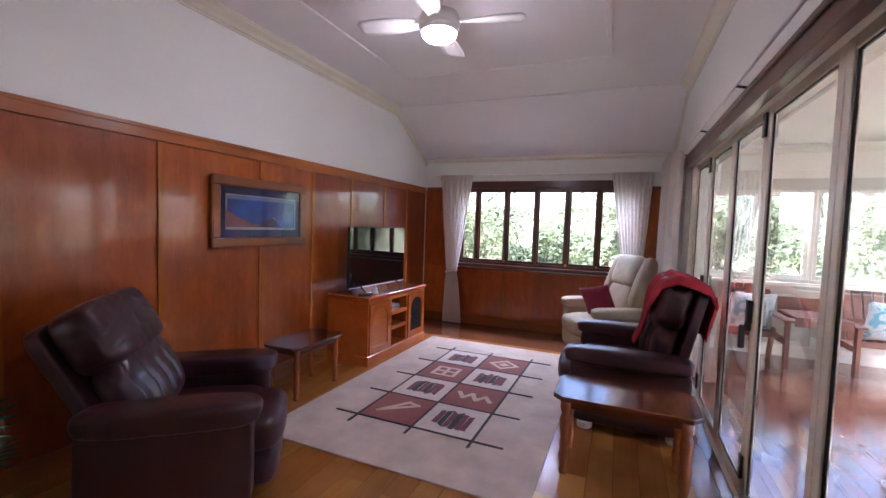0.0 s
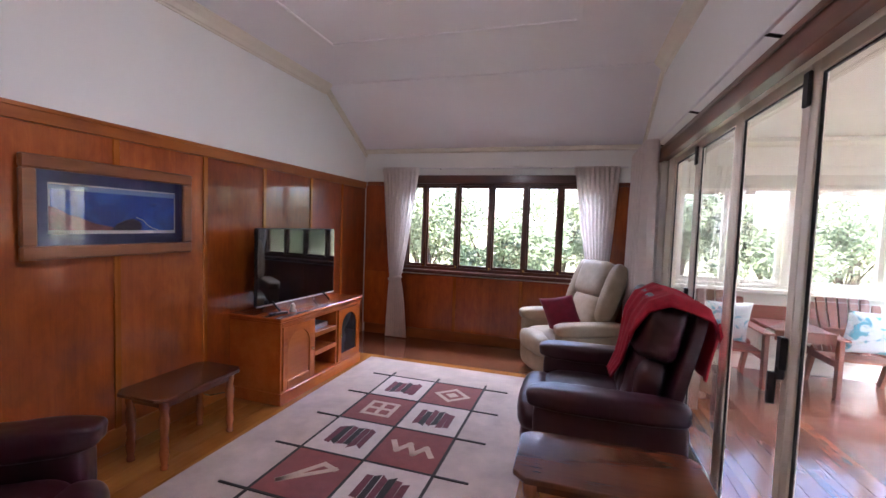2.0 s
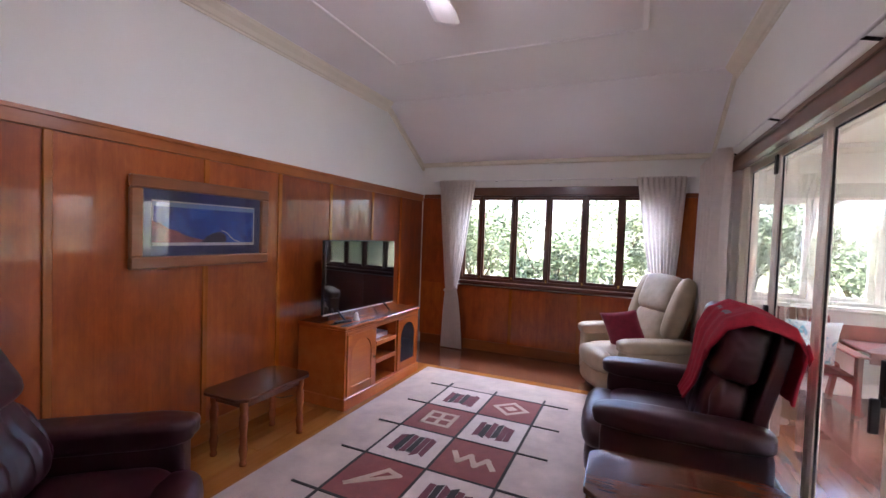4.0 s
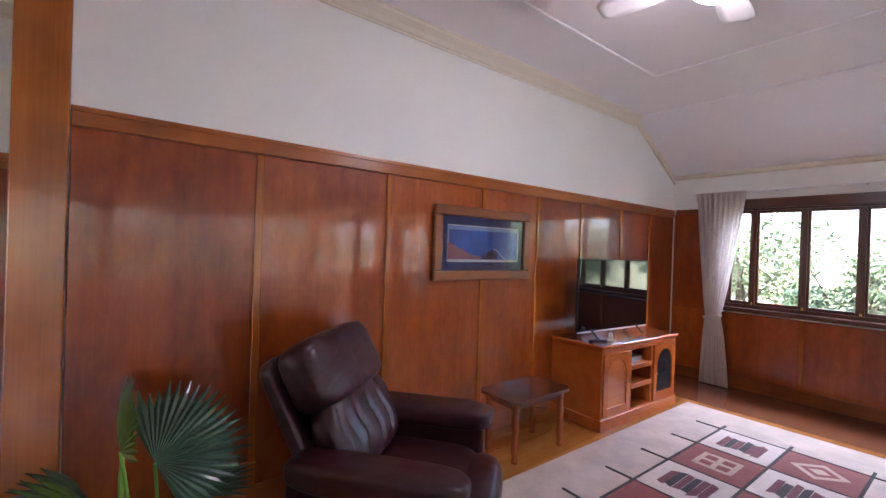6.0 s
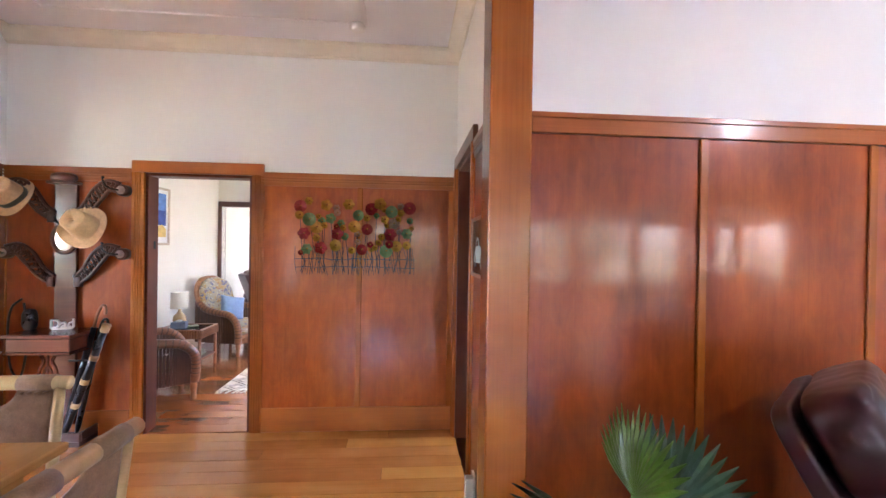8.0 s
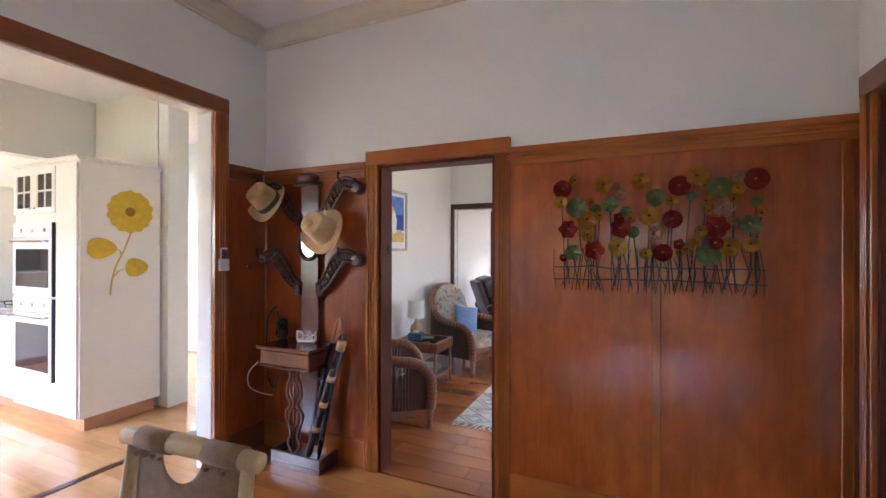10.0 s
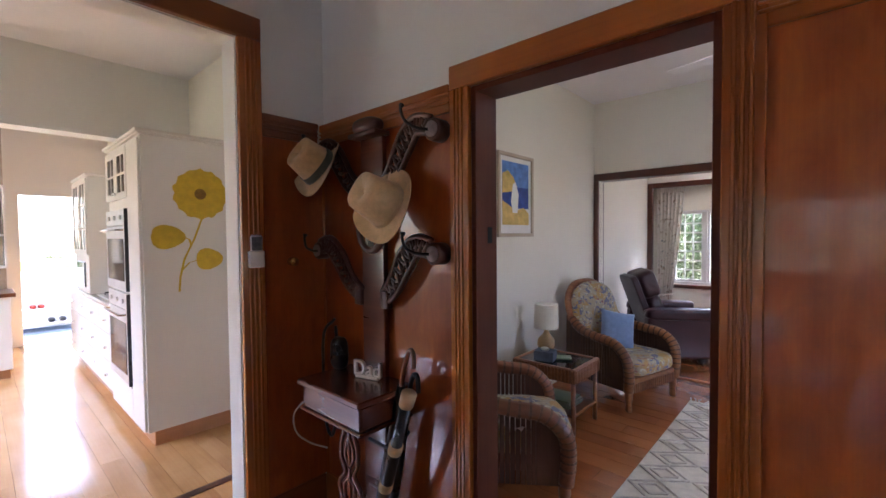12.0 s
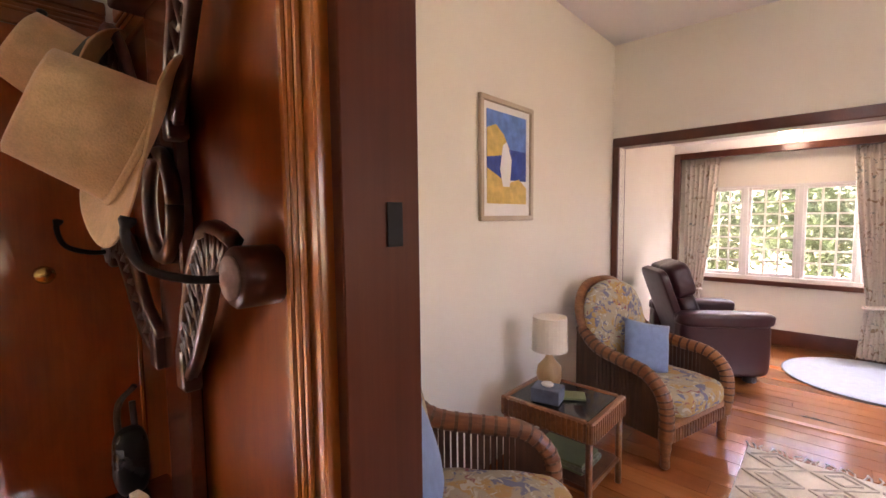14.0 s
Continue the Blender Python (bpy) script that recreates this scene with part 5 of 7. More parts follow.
def fan_leaf(base, hub, heading, size, spread, dip, mat, seed, blades=17, face=None):
    """A palm leaf: a stalk, and pleated fingers that fan out from its hub."""
    rng = random.Random(seed)
    base, hub = Vector(base), Vector(hub)
    out = (Vector(heading)).normalized()
    side = out.cross(Vector((0, 0, 1))) if abs(out.z) < 0.95 else out.cross(Vector((0.6, -0.8, 0)))
    if face:
        side = out.cross(Vector(face))
    side.normalize()
    up = side.cross(out)
    stem = part("stalk", tube(arc([base, (base + hub) / 2 + Vector((0, 0, 0.05)), hub], 8), 0.0065, 6), M["palm_stem"], palm, smooth=True)
    bm = bmesh.new()
    for k in range(blades):
        a = radians(spread) * (2 * k / (blades - 1) - 1)
        d = out * math.cos(a) + side * math.sin(a)
        e = out * -math.sin(a) + side * math.cos(a)
        ln = size * (0.74 + 0.26 * math.cos(a * 0.8)) * rng.uniform(0.93, 1.05)
        wid = size * radians(spread) * 1.0 / blades
        prev = None
        for s in range(7):
            t = s / 6
            w = wid * (t / 0.62 if t < 0.62 else max(0.04, 1 - (t - 0.62) / 0.40)) * 1.02 + 0.0008
            sag = up * (-dip * t * t * size)
            c = hub + d * ln * t + sag
            ridge = up * (w * 0.45)
            row = [bm.verts.new(c - e * w), bm.verts.new(c + ridge), bm.verts.new(c + e * w)]
            if prev:
                for q in (0, 1):
                    bm.faces.new((prev[q], prev[q + 1], row[q + 1], row[q]))
            prev = row
    part("leaf", bm, mat, palm)
    return stem


# fronds away from the light take the green with shade painted in
fan_leaf((0.02, -0.08, 0.24), (0.05, -0.13, 0.70), (0.05, 0.05, 1.0), 0.28, 74, 0.06, M["palm"], 1, 23, (0.10, -0.98, 0.1))
fan_leaf((0.03, 0.0, 0.24), (0.03, -0.02, 0.62), (-0.05, 0.85, 0.42), 0.34, 84, 0.12, M["palm_shaded"], 2, 25, (0.85, -0.30, 0.40))
fan_leaf((0.04, -0.05, 0.24), (0.20, -0.16, 0.50), (0.30, -0.80, 0.28), 0.36, 62, 0.22, M["palm"], 3, 19, (0.55, -0.15, 0.80))
fan_leaf((0.0, -0.06, 0.24), (-0.02, -0.20, 0.48), (-0.05, -0.95, 0.16), 0.38, 55, 0.25, M["palm_shaded"], 4, 17, (0.4, 0.1, 0.9))
fan_leaf((0.05, 0.02, 0.24), (0.22, 0.05, 0.38), (0.9, 0.2, 0.1), 0.30, 72, 0.3, M["palm_shaded"], 5)
fan_leaf((-0.02, 0.04, 0.24), (-0.06, 0.12, 0.40), (-0.3, 0.7, 0.4), 0.26, 60, 0.2, M["palm_shaded"], 6)
part("new_spear", tube([(0.03, -0.12, 0.24), (0.035, -0.125, 0.60), (0.036, -0.12, 0.80)], [0.011, 0.009, 0.003], 8), M["palm_stem"], palm, smooth=True)

# ---- sunroom bench with two fan-backed seats ----
bench = thing("twin_seat_bench", pose(2.46, 6.82, 0), "reddish timber twin garden seat with a middle table", "bench")
for sx in (-0.62, 0.62):
    for k in range(5):
        part("seat_slat", a_box(sx - 0.29, sx + 0.29, -0.28 + 0.105 * k, -0.19 + 0.105 * k, 0.36 - 0.012 * k, 0.382 - 0.012 * k, 0.004), M["teak"], bench)
    for k in range(7):
        a = (k - 3) / 3
        ob = part("back_slat", prism([(-0.036, 0), (0.036, 0), (0.040, 0.60 - 0.10 * a * a), (0.028, 0.625 - 0.10 * a * a), (-0.028, 0.625 - 0.10 * a * a), (-0.040, 0.60 - 0.10 * a * a)], -0.01, 0.01, "y", 0.003), M["teak"], bench)
        ob.matrix_local = pose(sx + 0.082 * (k - 3), 0.25, 0.33, -16, 5 * a, 0)
    part("back_rail", a_box(sx - 0.29, sx + 0.29, 0.30, 0.325, 0.52, 0.58, 0.004), M["teak"], bench)
for x in (-0.95, -0.30, 0.30, 0.95):
    part("side_leg", boxes((x - 0.02, x + 0.02, -0.31, -0.24, 0, 0.56), (x - 0.02, x + 0.02, -0.25, 0.33, 0.29, 0.36), bevel=0.004), M["teak"], bench)
    ob = part("rear_leg", a_box(-0.02, 0.02, -0.035, 0.035, 0, 0.42, 0.004), M["teak"], bench)
    ob.matrix_local = pose(x, 0.30, 0, 20, 0, 0)
    part("armrest", a_box(x - 0.055, x + 0.055, -0.34, 0.36, 0.56, 0.582, 0.006), M["teak"], bench)
part("middle_table", boxes(*[(-0.245, 0.245, -0.30 + 0.095 * k, -0.215 + 0.095 * k, 0.60, 0.622) for k in range(6)], bevel=0.003), M["teak"], bench)
part("table_edge", boxes((-0.245, 0.245, -0.325, -0.303, 0.52, 0.622), (-0.245, 0.245, 0.27, 0.29, 0.52, 0.77), bevel=0.003), M["teak"], bench)
for x in (-0.62, 0.62):
    pillow("outdoor_cushion", pose(2.46 + x + 0.04, 6.86, 0.385, 14, 0, 4), 0.46, 0.15, M["teal_print"], "white cushion with teal palm leaf print on the bench")
structure(strip("baseboard", "x", 7.30, -1, 1.17, 4.84, 0, 0.15, 0.02, M["frame_white"]), "white skirting board", "skirting")
# ---- hall: hat stand ----
stand = thing("hall_stand", pose(-4.088, -1.96, 0), "dark carved timber hall stand with iron hat hooks", "hall stand")
part("back_post", a_box(0.0, 0.028, -0.078, 0.078, 0.10, 1.93, 0.004), M["stand_red"], stand)
part("crest", cushion(0.045, 0, 1.955, 0.09, 0.175, 0.075, 2.6, 0, 0.05, 2, bm=box(bmesh.new(), 0.0, 0.085, -0.10, 0.10, 1.905, 1.925, 0.004)), M["carved"], stand, smooth=True)
part("glove_box", boxes((0.0, 0.275, -0.20, 0.22, 0.70, 0.80), bevel=0.008), M["stand_red"], stand)
part("box_lid", boxes((0.0, 0.295, -0.215, 0.235, 0.80, 0.828), (0.0, 0.285, -0.21, 0.23, 0.685, 0.70), bevel=0.006), M["stand_red"], stand)
part("base_tray", boxes((0.0, 0.19, -0.19, 0.23, 0.0, 0.035), (0.172, 0.19, -0.19, 0.23, 0.035, 0.10), (0.0, 0.172, -0.19, -0.172, 0.035, 0.10), (0.0, 0.172, 0.212, 0.23, 0.035, 0.10), bevel=0.004), M["carved"], stand)
# pierced splat: scrolls between box and tray
bm = bmesh.new()
for s in (-1, 1):
    tube(arc([(0.17, 0.005 * s, 0.10), (0.17, 0.05 * s, 0.16), (0.17, 0.03 * s, 0.22), (0.17, 0.055 * s, 0.29), (0.17, 0.075 * s, 0.36), (0.17, 0.03 * s, 0.42), (0.17, 0.06 * s, 0.48), (0.17, 0.055 * s, 0.56), (0.17, 0.03 * s, 0.62), (0.17, 0.07 * s, 0.69)], 5), 0.011, 6, bm)
    tube(arc([(0.17, 0.0, 0.27), (0.17, 0.035 * s, 0.31), (0.17, 0.035 * s, 0.37), (0.17, 0.0, 0.40)], 5), 0.009, 6, bm)
    tube(arc([(0.17, 0.0, 0.45), (0.17, 0.03 * s, 0.50), (0.17, 0.02 * s, 0.55), (0.17, 0.0, 0.58)], 5), 0.009, 6, bm)
tube([(0.17, 0, 0.10), (0.17, 0, 0.70)], 0.008, 6, bm)
part("pierced_splat", bm, M["stand_red"], stand, smooth=True)


def hook_arm(sign, z, k):
    """A pierced, scrolled bracket that ends in a round boss with an iron hook."""
    bm = bmesh.new()
    path = arc([(0.03, 0.085 * sign, z - 0.20), (0.04, 0.16 * sign, z - 0.14), (0.045, 0.24 * sign, z - 0.03), (0.05, 0.31 * sign, z + 0.03), (0.05, 0.395 * sign, z + 0.02)], 6)
    for off in (-0.046, 0.046):
        pts = []
        for i, p in enumerate(path):
            d = (path[min(i + 1, len(path) - 1)] - path[max(i - 1, 0)]).normalized()
            n = Vector((0, -d.z, d.y))
            pts.append(p + n * off * (1 - 0.35 * abs(2 * i / (len(path) - 1) - 1)))
        tube(pts, 0.013, 6, bm)
    for i in range(1, len(path) - 2, 2):
        a, b = path[i], path[i + 2]
        d = (b - a).normalized()
        n = Vector((0, -d.z, d.y)) * 0.042 * (1 if i % 2 else -1)
        tube([a - n, (a + b) / 2, b + n], 0.010, 6, bm)
        tube([a + n * 0.8, a, b - n * 0.4], 0.008, 6, bm)
    box(bm, 0.012, 0.045, min(0.07 * sign, 0.12 * sign), max(0.07 * sign, 0.12 * sign), z - 0.25, z - 0.17, 0.004)
    arm = part("bracket", bm, M["carved"], stand, smooth=True)
    boss = lathe([(0.036, -0.005), (0.044, 0.0), (0.044, 0.055), (0.040, 0.060)], 18)
    bmesh.ops.transform(boss, matrix=Matrix.Translation((0.0, 0.41 * sign, z)) @ Matrix.Rotation(radians(90), 4, "Y"), verts=boss.verts)
    part("boss", boss, M["carved"], arm, smooth=True)
    plate = lathe([(0.030, 0.060), (0.031, 0.066), (0.012, 0.069), (0.008, 0.074)], 16)
    bmesh.ops.transform(plate, matrix=Matrix.Translation((0.0, 0.41 * sign, z)) @ Matrix.Rotation(radians(90), 4, "Y"), verts=plate.verts)
    part("hook_plate", plate, M["worn_plate"], arm, "worn pale metal plate", smooth=True)
    part("hook", tube(arc([(0.05, 0.41 * sign, z), (0.10, 0.38 * sign, z + 0.0), (0.15, 0.36 * sign, z + 0.02), (0.165, 0.35 * sign, z + 0.06), (0.16, 0.35 * sign, z + 0.085)], 5), [0.006] * 18 + [0.009, 0.011, 0.009], 8), M["iron"], arm, smooth=True)


hook_arm(1, 1.39, 0)
hook_arm(-1, 1.39, 1)
hook_arm(1, 1.87, 2)
hook_arm(-1, 1.87, 3)
ring = [(0.035, 0.085 * math.cos(a), 1.50 + 0.105 * math.sin(a)) for a in (i * math.pi / 14 for i in range(29))]
mirror = part("mirror_frame", tube(ring, 0.016, 8), M["carved"], stand, smooth=True)
part("mirror", prism([(0.075 * math.cos(a), 1.50 + 0.095 * math.sin(a)) for a in (i * math.pi / 14 for i in range(28))], 0.029, 0.036, "x"), M["mirror"], mirror, "small oval mirror")
part("hook", tube(arc([(0.03, 0, 1.60), (0.10, 0.02, 1.60), (0.17, 0.04, 1.63), (0.175, 0.04, 1.66)], 5), 0.007, 8), M["iron"], stand)
part("umbrella_rail", tube([(0.02, 0.22, 0.62), (0.17, 0.30, 0.62), (0.17, 0.14, 0.62)], 0.007, 6), M["iron"], stand)


def hat(m, label, band, crown=0.115, brim=0.155):
    h = thing("hat", m, label, "hat", "straw hats on the hall stand")

    def shape(u, v):
        a = u * 2 * math.pi
        ell = 1 + 0.09 * math.cos(2 * a)
        if v < 0.38:
            k = v / 0.38
            r, z = brim - (brim - 0.097) * k, 0.030 * abs(math.sin(a)) ** 2 * (1 - k) ** 1.2 - 0.012 * (1 - k) * abs(math.cos(a))
        elif v < 0.80:
            k = (v - 0.38) / 0.42
            r, z = 0.097 - 0.020 * k, crown * k
        else:
            k = (v - 0.80) / 0.20
            r, z = 0.077 * (1 - k), crown + 0.006 * math.sin(k * math.pi) - 0.026 * k * k * (0.4 + 0.6 * abs(math.cos(a)))
        pinch = 1 - 0.14 * max(0, (v - 0.55)) * max(0, math.cos(a)) * 2
        return (max(r, 0.001) * ell * math.cos(a), max(r, 0.001) / ell ** 0.5 * math.sin(a) * pinch, z)
    part("felt", sheet(shape, 48, 34, 0.003), M["straw"], h, smooth=True)
    part("hatband", sheet(lambda u, v: ((0.0998 - 0.004 * v) * (1 + 0.09 * math.cos(4 * math.pi * u)) * math.cos(2 * math.pi * u), (0.0998 - 0.004 * v) / (1 + 0.09 * math.cos(4 * math.pi * u)) ** 0.5 * math.sin(2 * math.pi * u), 0.004 + (0.034 if band else 0.010) * v), 48, 3, 0.002), M["hatband"] if band else M["straw"], h, smooth=True)
    return h


def facing(x, y, z, out, spin):
    """A pose whose local z points along out."""
    q = Vector(out).to_track_quat("Z", "X")
    return Matrix.Translation((x, y, z)) @ q.to_matrix().to_4x4() @ pose(0, 0, 0, 0, 0, spin)


hat(facing(-3.975, -1.765, 1.59, (0.88, 0.0, 0.36), 20), "natural straw hat hanging on the hall stand", False, 0.132, 0.158)
hat(facing(-3.985, -2.27, 1.80, (0.82, -0.02, 0.48), 15), "pale straw hat with an olive band on the hall stand", True, 0.128, 0.152)

letters = thing("letter_ornament", pose(-4.0, -1.93, 0.829, 0, 0, 104), "small white carved word ornament on the hall stand", "ornament")
part("base", a_box(-0.062, 0.062, -0.014, 0.014, 0, 0.016, 0.003), M["bone"], letters)
word = bpy.data.curves.new("lettering", "FONT")
word.body, word.size, word.extrude, word.bevel_depth, word.align_x = "Dad", 0.092, 0.008, 0.0012, "CENTER"
word.materials.append(M["bone"])
word_ob = new("lettering", word)
word_ob.parent = letters
word_ob.matrix_local = pose(0, 0, 0.013, 90, 0, 0)


def stick(name, foot, top, hook, r, mat, mat2, label, category):
    s = thing(name, Matrix.Identity(4), label, category, "umbrellas and sticks in the hall stand")
    f, t = Vector(foot), Vector(top)
    d = (t - f).normalized()
    part("shaft", tube([f, f + (t - f) * 0.1, f + (t - f) * 0.55, t], [r * 0.35, r * 0.8, r, r * 0.75], 10), mat, s, smooth=True)
    if hook:
        part("crook", tube(arc([t, t + d * 0.10, t + d * 0.16 + Vector((0.01, 0.02, 0)), t + d * 0.17 + Vector((0.02, 0.05, -0.01)), t + d * 0.12 + Vector((0.02, 0.065, -0.02))], 6), 0.010, 8), mat2, s, smooth=True)
    else:
        part("cap", tube([t, t + d * 0.055], [r * 1.05, r * 1.1], 12), mat2, s, smooth=True)
    return s


stick("umbrella", (-3.98, -1.90, 0.045), (-4.0, -1.71, 0.845), True, 0.024, M["black"], M["frame_wood"], "furled black umbrella with a wooden crook", "umbrella")
bamboo = stick("carved_stick", (-3.93, -1.87, 0.045), (-3.892, -1.565, 0.835), False, 0.027, M["black"], M["rattan"], "dark carved stick with a pale end", "stick")
stick("umbrella", (-3.99, -1.82, 0.045), (-4.02, -1.70, 0.74), True, 0.022, M["black"], M["iron"], "furled black umbrella standing in the tray", "umbrella")
for k in (0.30, 0.52, 0.74):
    p, q = (Vector((-3.93, -1.87, 0.045)).lerp(Vector((-3.892, -1.565, 0.835)), f) for f in (k, k + 0.045))
    part("painted_band", tube([p, q], 0.0285, 12), M["rattan"], bamboo, "pale painted band", smooth=True)
lead = thing("hanging_straps", pose(-4.06, -2.24, 0), "black straps hanging from the hall stand", "strap")
part("strap", tube(arc([(0.02, 0.0, 1.05), (0.05, -0.05, 0.98), (0.04, -0.08, 0.80), (0.05, -0.05, 0.55), (0.06, 0.02, 0.48), (0.05, 0.05, 0.62), (0.03, 0.04, 0.85), (0.03, 0.02, 1.02)], 6), 0.008, 6), M["black"], lead, smooth=True)
part("cable", tube(arc([(0.20, 0.02, 0.70), (0.22, -0.05, 0.62), (0.20, -0.07, 0.52), (0.16, -0.02, 0.47), (0.10, 0.04, 0.44)], 6), 0.004, 6), M["white_plastic"], lead, smooth=True)
part("pouch", cushion(0.05, 0.08, 0.90, 0.07, 0.09, 0.16, 3, 0, 0.1, 4), M["black"], lead, smooth=True)
thermo = thing("wall_remote", pose(-3.72, -2.404, 1.32), "white wall remote in its cradle beside the kitchen opening", "remote control")
part("cradle", a_box(-0.036, 0.036, 0.0, 0.03, 0.0, 0.078, 0.005), M["white_plastic"], thermo)
part("handset", a_box(-0.030, 0.030, 0.004, 0.024, 0.03, 0.152, 0.008), M["white_plastic"], thermo)
part("display", a_box(-0.024, 0.024, 0.024, 0.026, 0.079, 0.142, 0.001), M["grey_plastic"], thermo)
knob = thing("door_knob", pose(-3.90, -2.404, 1.339), "small brass knob on the timber panel", "knob")
kb = lathe([(0.020, 0), (0.012, 0.006), (0.011, 0.016), (0.022, 0.028), (0.021, 0.042), (0.006, 0.049)], 14)
bmesh.ops.transform(kb, matrix=Matrix.Rotation(radians(-90), 4, "X"), verts=kb.verts)
part("knob", kb, M["brass"], knob, smooth=True)

# ---- hall: metal flower sculpture ----
art = thing("wall_sculpture", pose(-4.09, 0.19, 1.25), "metal wall sculpture of red, amber and green flowers on wire stems", "wall art")
rng = random.Random(12)
BLOOMS = [
    (-0.42, 0.53, "ruby"), (-0.30, 0.37, "amber"), (-0.39, 0.32, "ruby"), (-0.37, 0.20, "jade"), (-0.19, 0.44, "jade"), (-0.05, 0.55, "amber"),
    (-0.15, 0.23, "amber"), (-0.26, 0.21, "ruby"), (-0.14, 0.32, "ruby"), (0.12, 0.52, "ruby"), (0.28, 0.50, "jade"), (0.42, 0.53, "ruby"),
    (0.09, 0.36, "ruby"), (-0.01, 0.38, "amber"), (0.40, 0.33, "jade"), (0.27, 0.32, "ruby"), (0.32, 0.23, "amber"), (0.24, 0.19, "jade"),
    (0.05, 0.20, "ruby"), (0.19, 0.56, "amber"), (-0.22, 0.54, "amber"), (0.30, 0.41, "blush"), (-0.35, 0.43, "jade"), (0.02, 0.47, "jade"),
]
tops = [(y, z, rng.uniform(0.042, 0.053), c) for y, z, c in BLOOMS]
for k in range(500):
    y, z, r = rng.uniform(-0.44, 0.44), rng.uniform(0.17, 0.58), rng.uniform(0.020, 0.034)
    if len(tops) < 58 and all((y - q[0]) ** 2 + (z - q[1]) ** 2 > (0.68 * (r + q[2])) ** 2 for q in tops):
        tops.append((y, z, r, rng.choice(["amber", "jade", "amber", "blush", "ruby"])))
for y, z, r, c in tops:
    lift = rng.uniform(0.03, 0.07)
    bm = bmesh.new()
    hub = bm.verts.new((lift, y, z))
    petals = rng.choice((5, 6, 18, 18))
    rim = []
    for i in range(36):
        a = 2 * math.pi * i / 36
        rr = r * (1 if petals == 18 else 0.78 + 0.22 * abs(math.cos(a * petals / 2)))
        rim.append(bm.verts.new((lift + 0.020 + rng.uniform(-0.002, 0.002), y + rr * math.cos(a), z + rr * math.sin(a))))
    for i in range(36):
        bm.faces.new((hub, rim[i], rim[(i + 1) % 36]))
    bmesh.ops.solidify(bm, geom=bm.faces[:], thickness=0.002)
    flower = part("flower", bm, M[c], art)
    part("boss", lathe([(0.008, 0), (0.006, 0.006), (0.0015, 0.009)], 8, (lift + 0.004, y, z)), M["amber" if c != "amber" else "ruby"], flower)
    if z < 0.48:
        part("stem", tube([(lift, y, z), (0.02, y + rng.uniform(-0.02, 0.02), z * 0.5), (0.012, y + rng.uniform(-0.03, 0.03), rng.uniform(-0.0, 0.03))], 0.0025, 5), M["iron"], art)
for k in range(24):
    y = -0.46 + 0.92 * k / 23
    part("stem", tube([(0.012, y, rng.uniform(-0.01, 0.01)), (0.016, y + rng.uniform(-0.03, 0.03), 0.10), (0.02, y + rng.uniform(-0.03, 0.03), 0.22)], 0.0022, 5), M["iron"], art)
for z in (0.06, 0.125):
    part("wire", tube([(0.02, -0.47 + 0.094 * i, z + rng.uniform(-0.008, 0.008)) for i in range(11)], 0.003, 5), M["iron"], art)

# ---- hall: car picture, outlet ----
car = thing("framed_photo", pose(-2.788, 0.972, 1.33), "small timber-framed photograph of a pale vintage car", "picture")
part("frame", boxes((-0.19, 0.19, -0.02, 0.0, 0, 0.018), (-0.19, 0.19, -0.02, 0.0, 0.292, 0.31), (-0.19, -0.172, -0.02, 0.0, 0.018, 0.292), (0.172, 0.19, -0.02, 0.0, 0.018, 0.292), bevel=0.003), M["frame_wood"], car)
M["photo_dark"] = patches("autumn_photo", (0.06, 0.042, 0.022), [((0.14, 0.05, 0.02), 0.5), ((0.03, 0.045, 0.03), 0.56), ((0.16, 0.11, 0.15), 0.66)], 22, 0.25)
part("photo", a_box(-0.172, 0.172, -0.012, -0.006, 0.018, 0.292), M["photo_dark"], car, "dark autumn photograph")
car_body = [(-0.125, 0.075), (0.10, 0.075), (0.118, 0.09), (0.122, 0.12), (0.10, 0.145), (0.045, 0.158), (0.02, 0.165), (0.005, 0.195), (-0.03, 0.205), (-0.062, 0.19), (-0.075, 0.155), (-0.105, 0.13), (-0.128, 0.10)]
M["car_paint"] = plain("printed_pale_blue", (0.42, 0.60, 0.66), 0.4, vary=0.15, scale=30)
part("car_shape", prism(car_body, -0.0135, -0.0122, "y"), M["car_paint"], car, "pale blue car body")
part("car_window", prism([(-0.058, 0.158), (-0.05, 0.183), (-0.028, 0.193), (-0.004, 0.185), (0.004, 0.160)], -0.0142, -0.0137, "y"), M["photo_dark"], car)
for x in (-0.085, 0.085):
    part("car_wheel", prism([(x + 0.020 * math.cos(a), 0.082 + 0.034 * math.sin(a)) for a in (i * math.pi / 8 for i in range(16))], -0.0142, -0.0137, "y"), M["black"], car)
outlet2 = thing("plug_pack", pose(-2.86, 0.972, 0.16), "white plug pack on the hall wall", "power outlet")
part("body", boxes((-0.025, 0.025, -0.05, 0.0, 0.0, 0.12), (-0.035, 0.035, -0.012, 0.0, -0.02, 0.14), bevel=0.004), M["white_plastic"], outlet2)
panel_b = thing("dark_picture", pose(-3.62, 3.385, 1.40), "dark framed panel in the room beyond", "picture")
part("frame", boxes((-0.35, 0.35, -0.02, 0.0, 0, 0.04), (-0.35, 0.35, -0.02, 0.0, 0.36, 0.40), (-0.35, -0.31, -0.02, 0, 0.04, 0.36), (0.31, 0.35, -0.02, 0, 0.04, 0.36), bevel=0.003), M["carved"], panel_b)
part("panel", a_box(-0.31, 0.31, -0.012, -0.002, 0.04, 0.36), M["frame_wood"], panel_b)
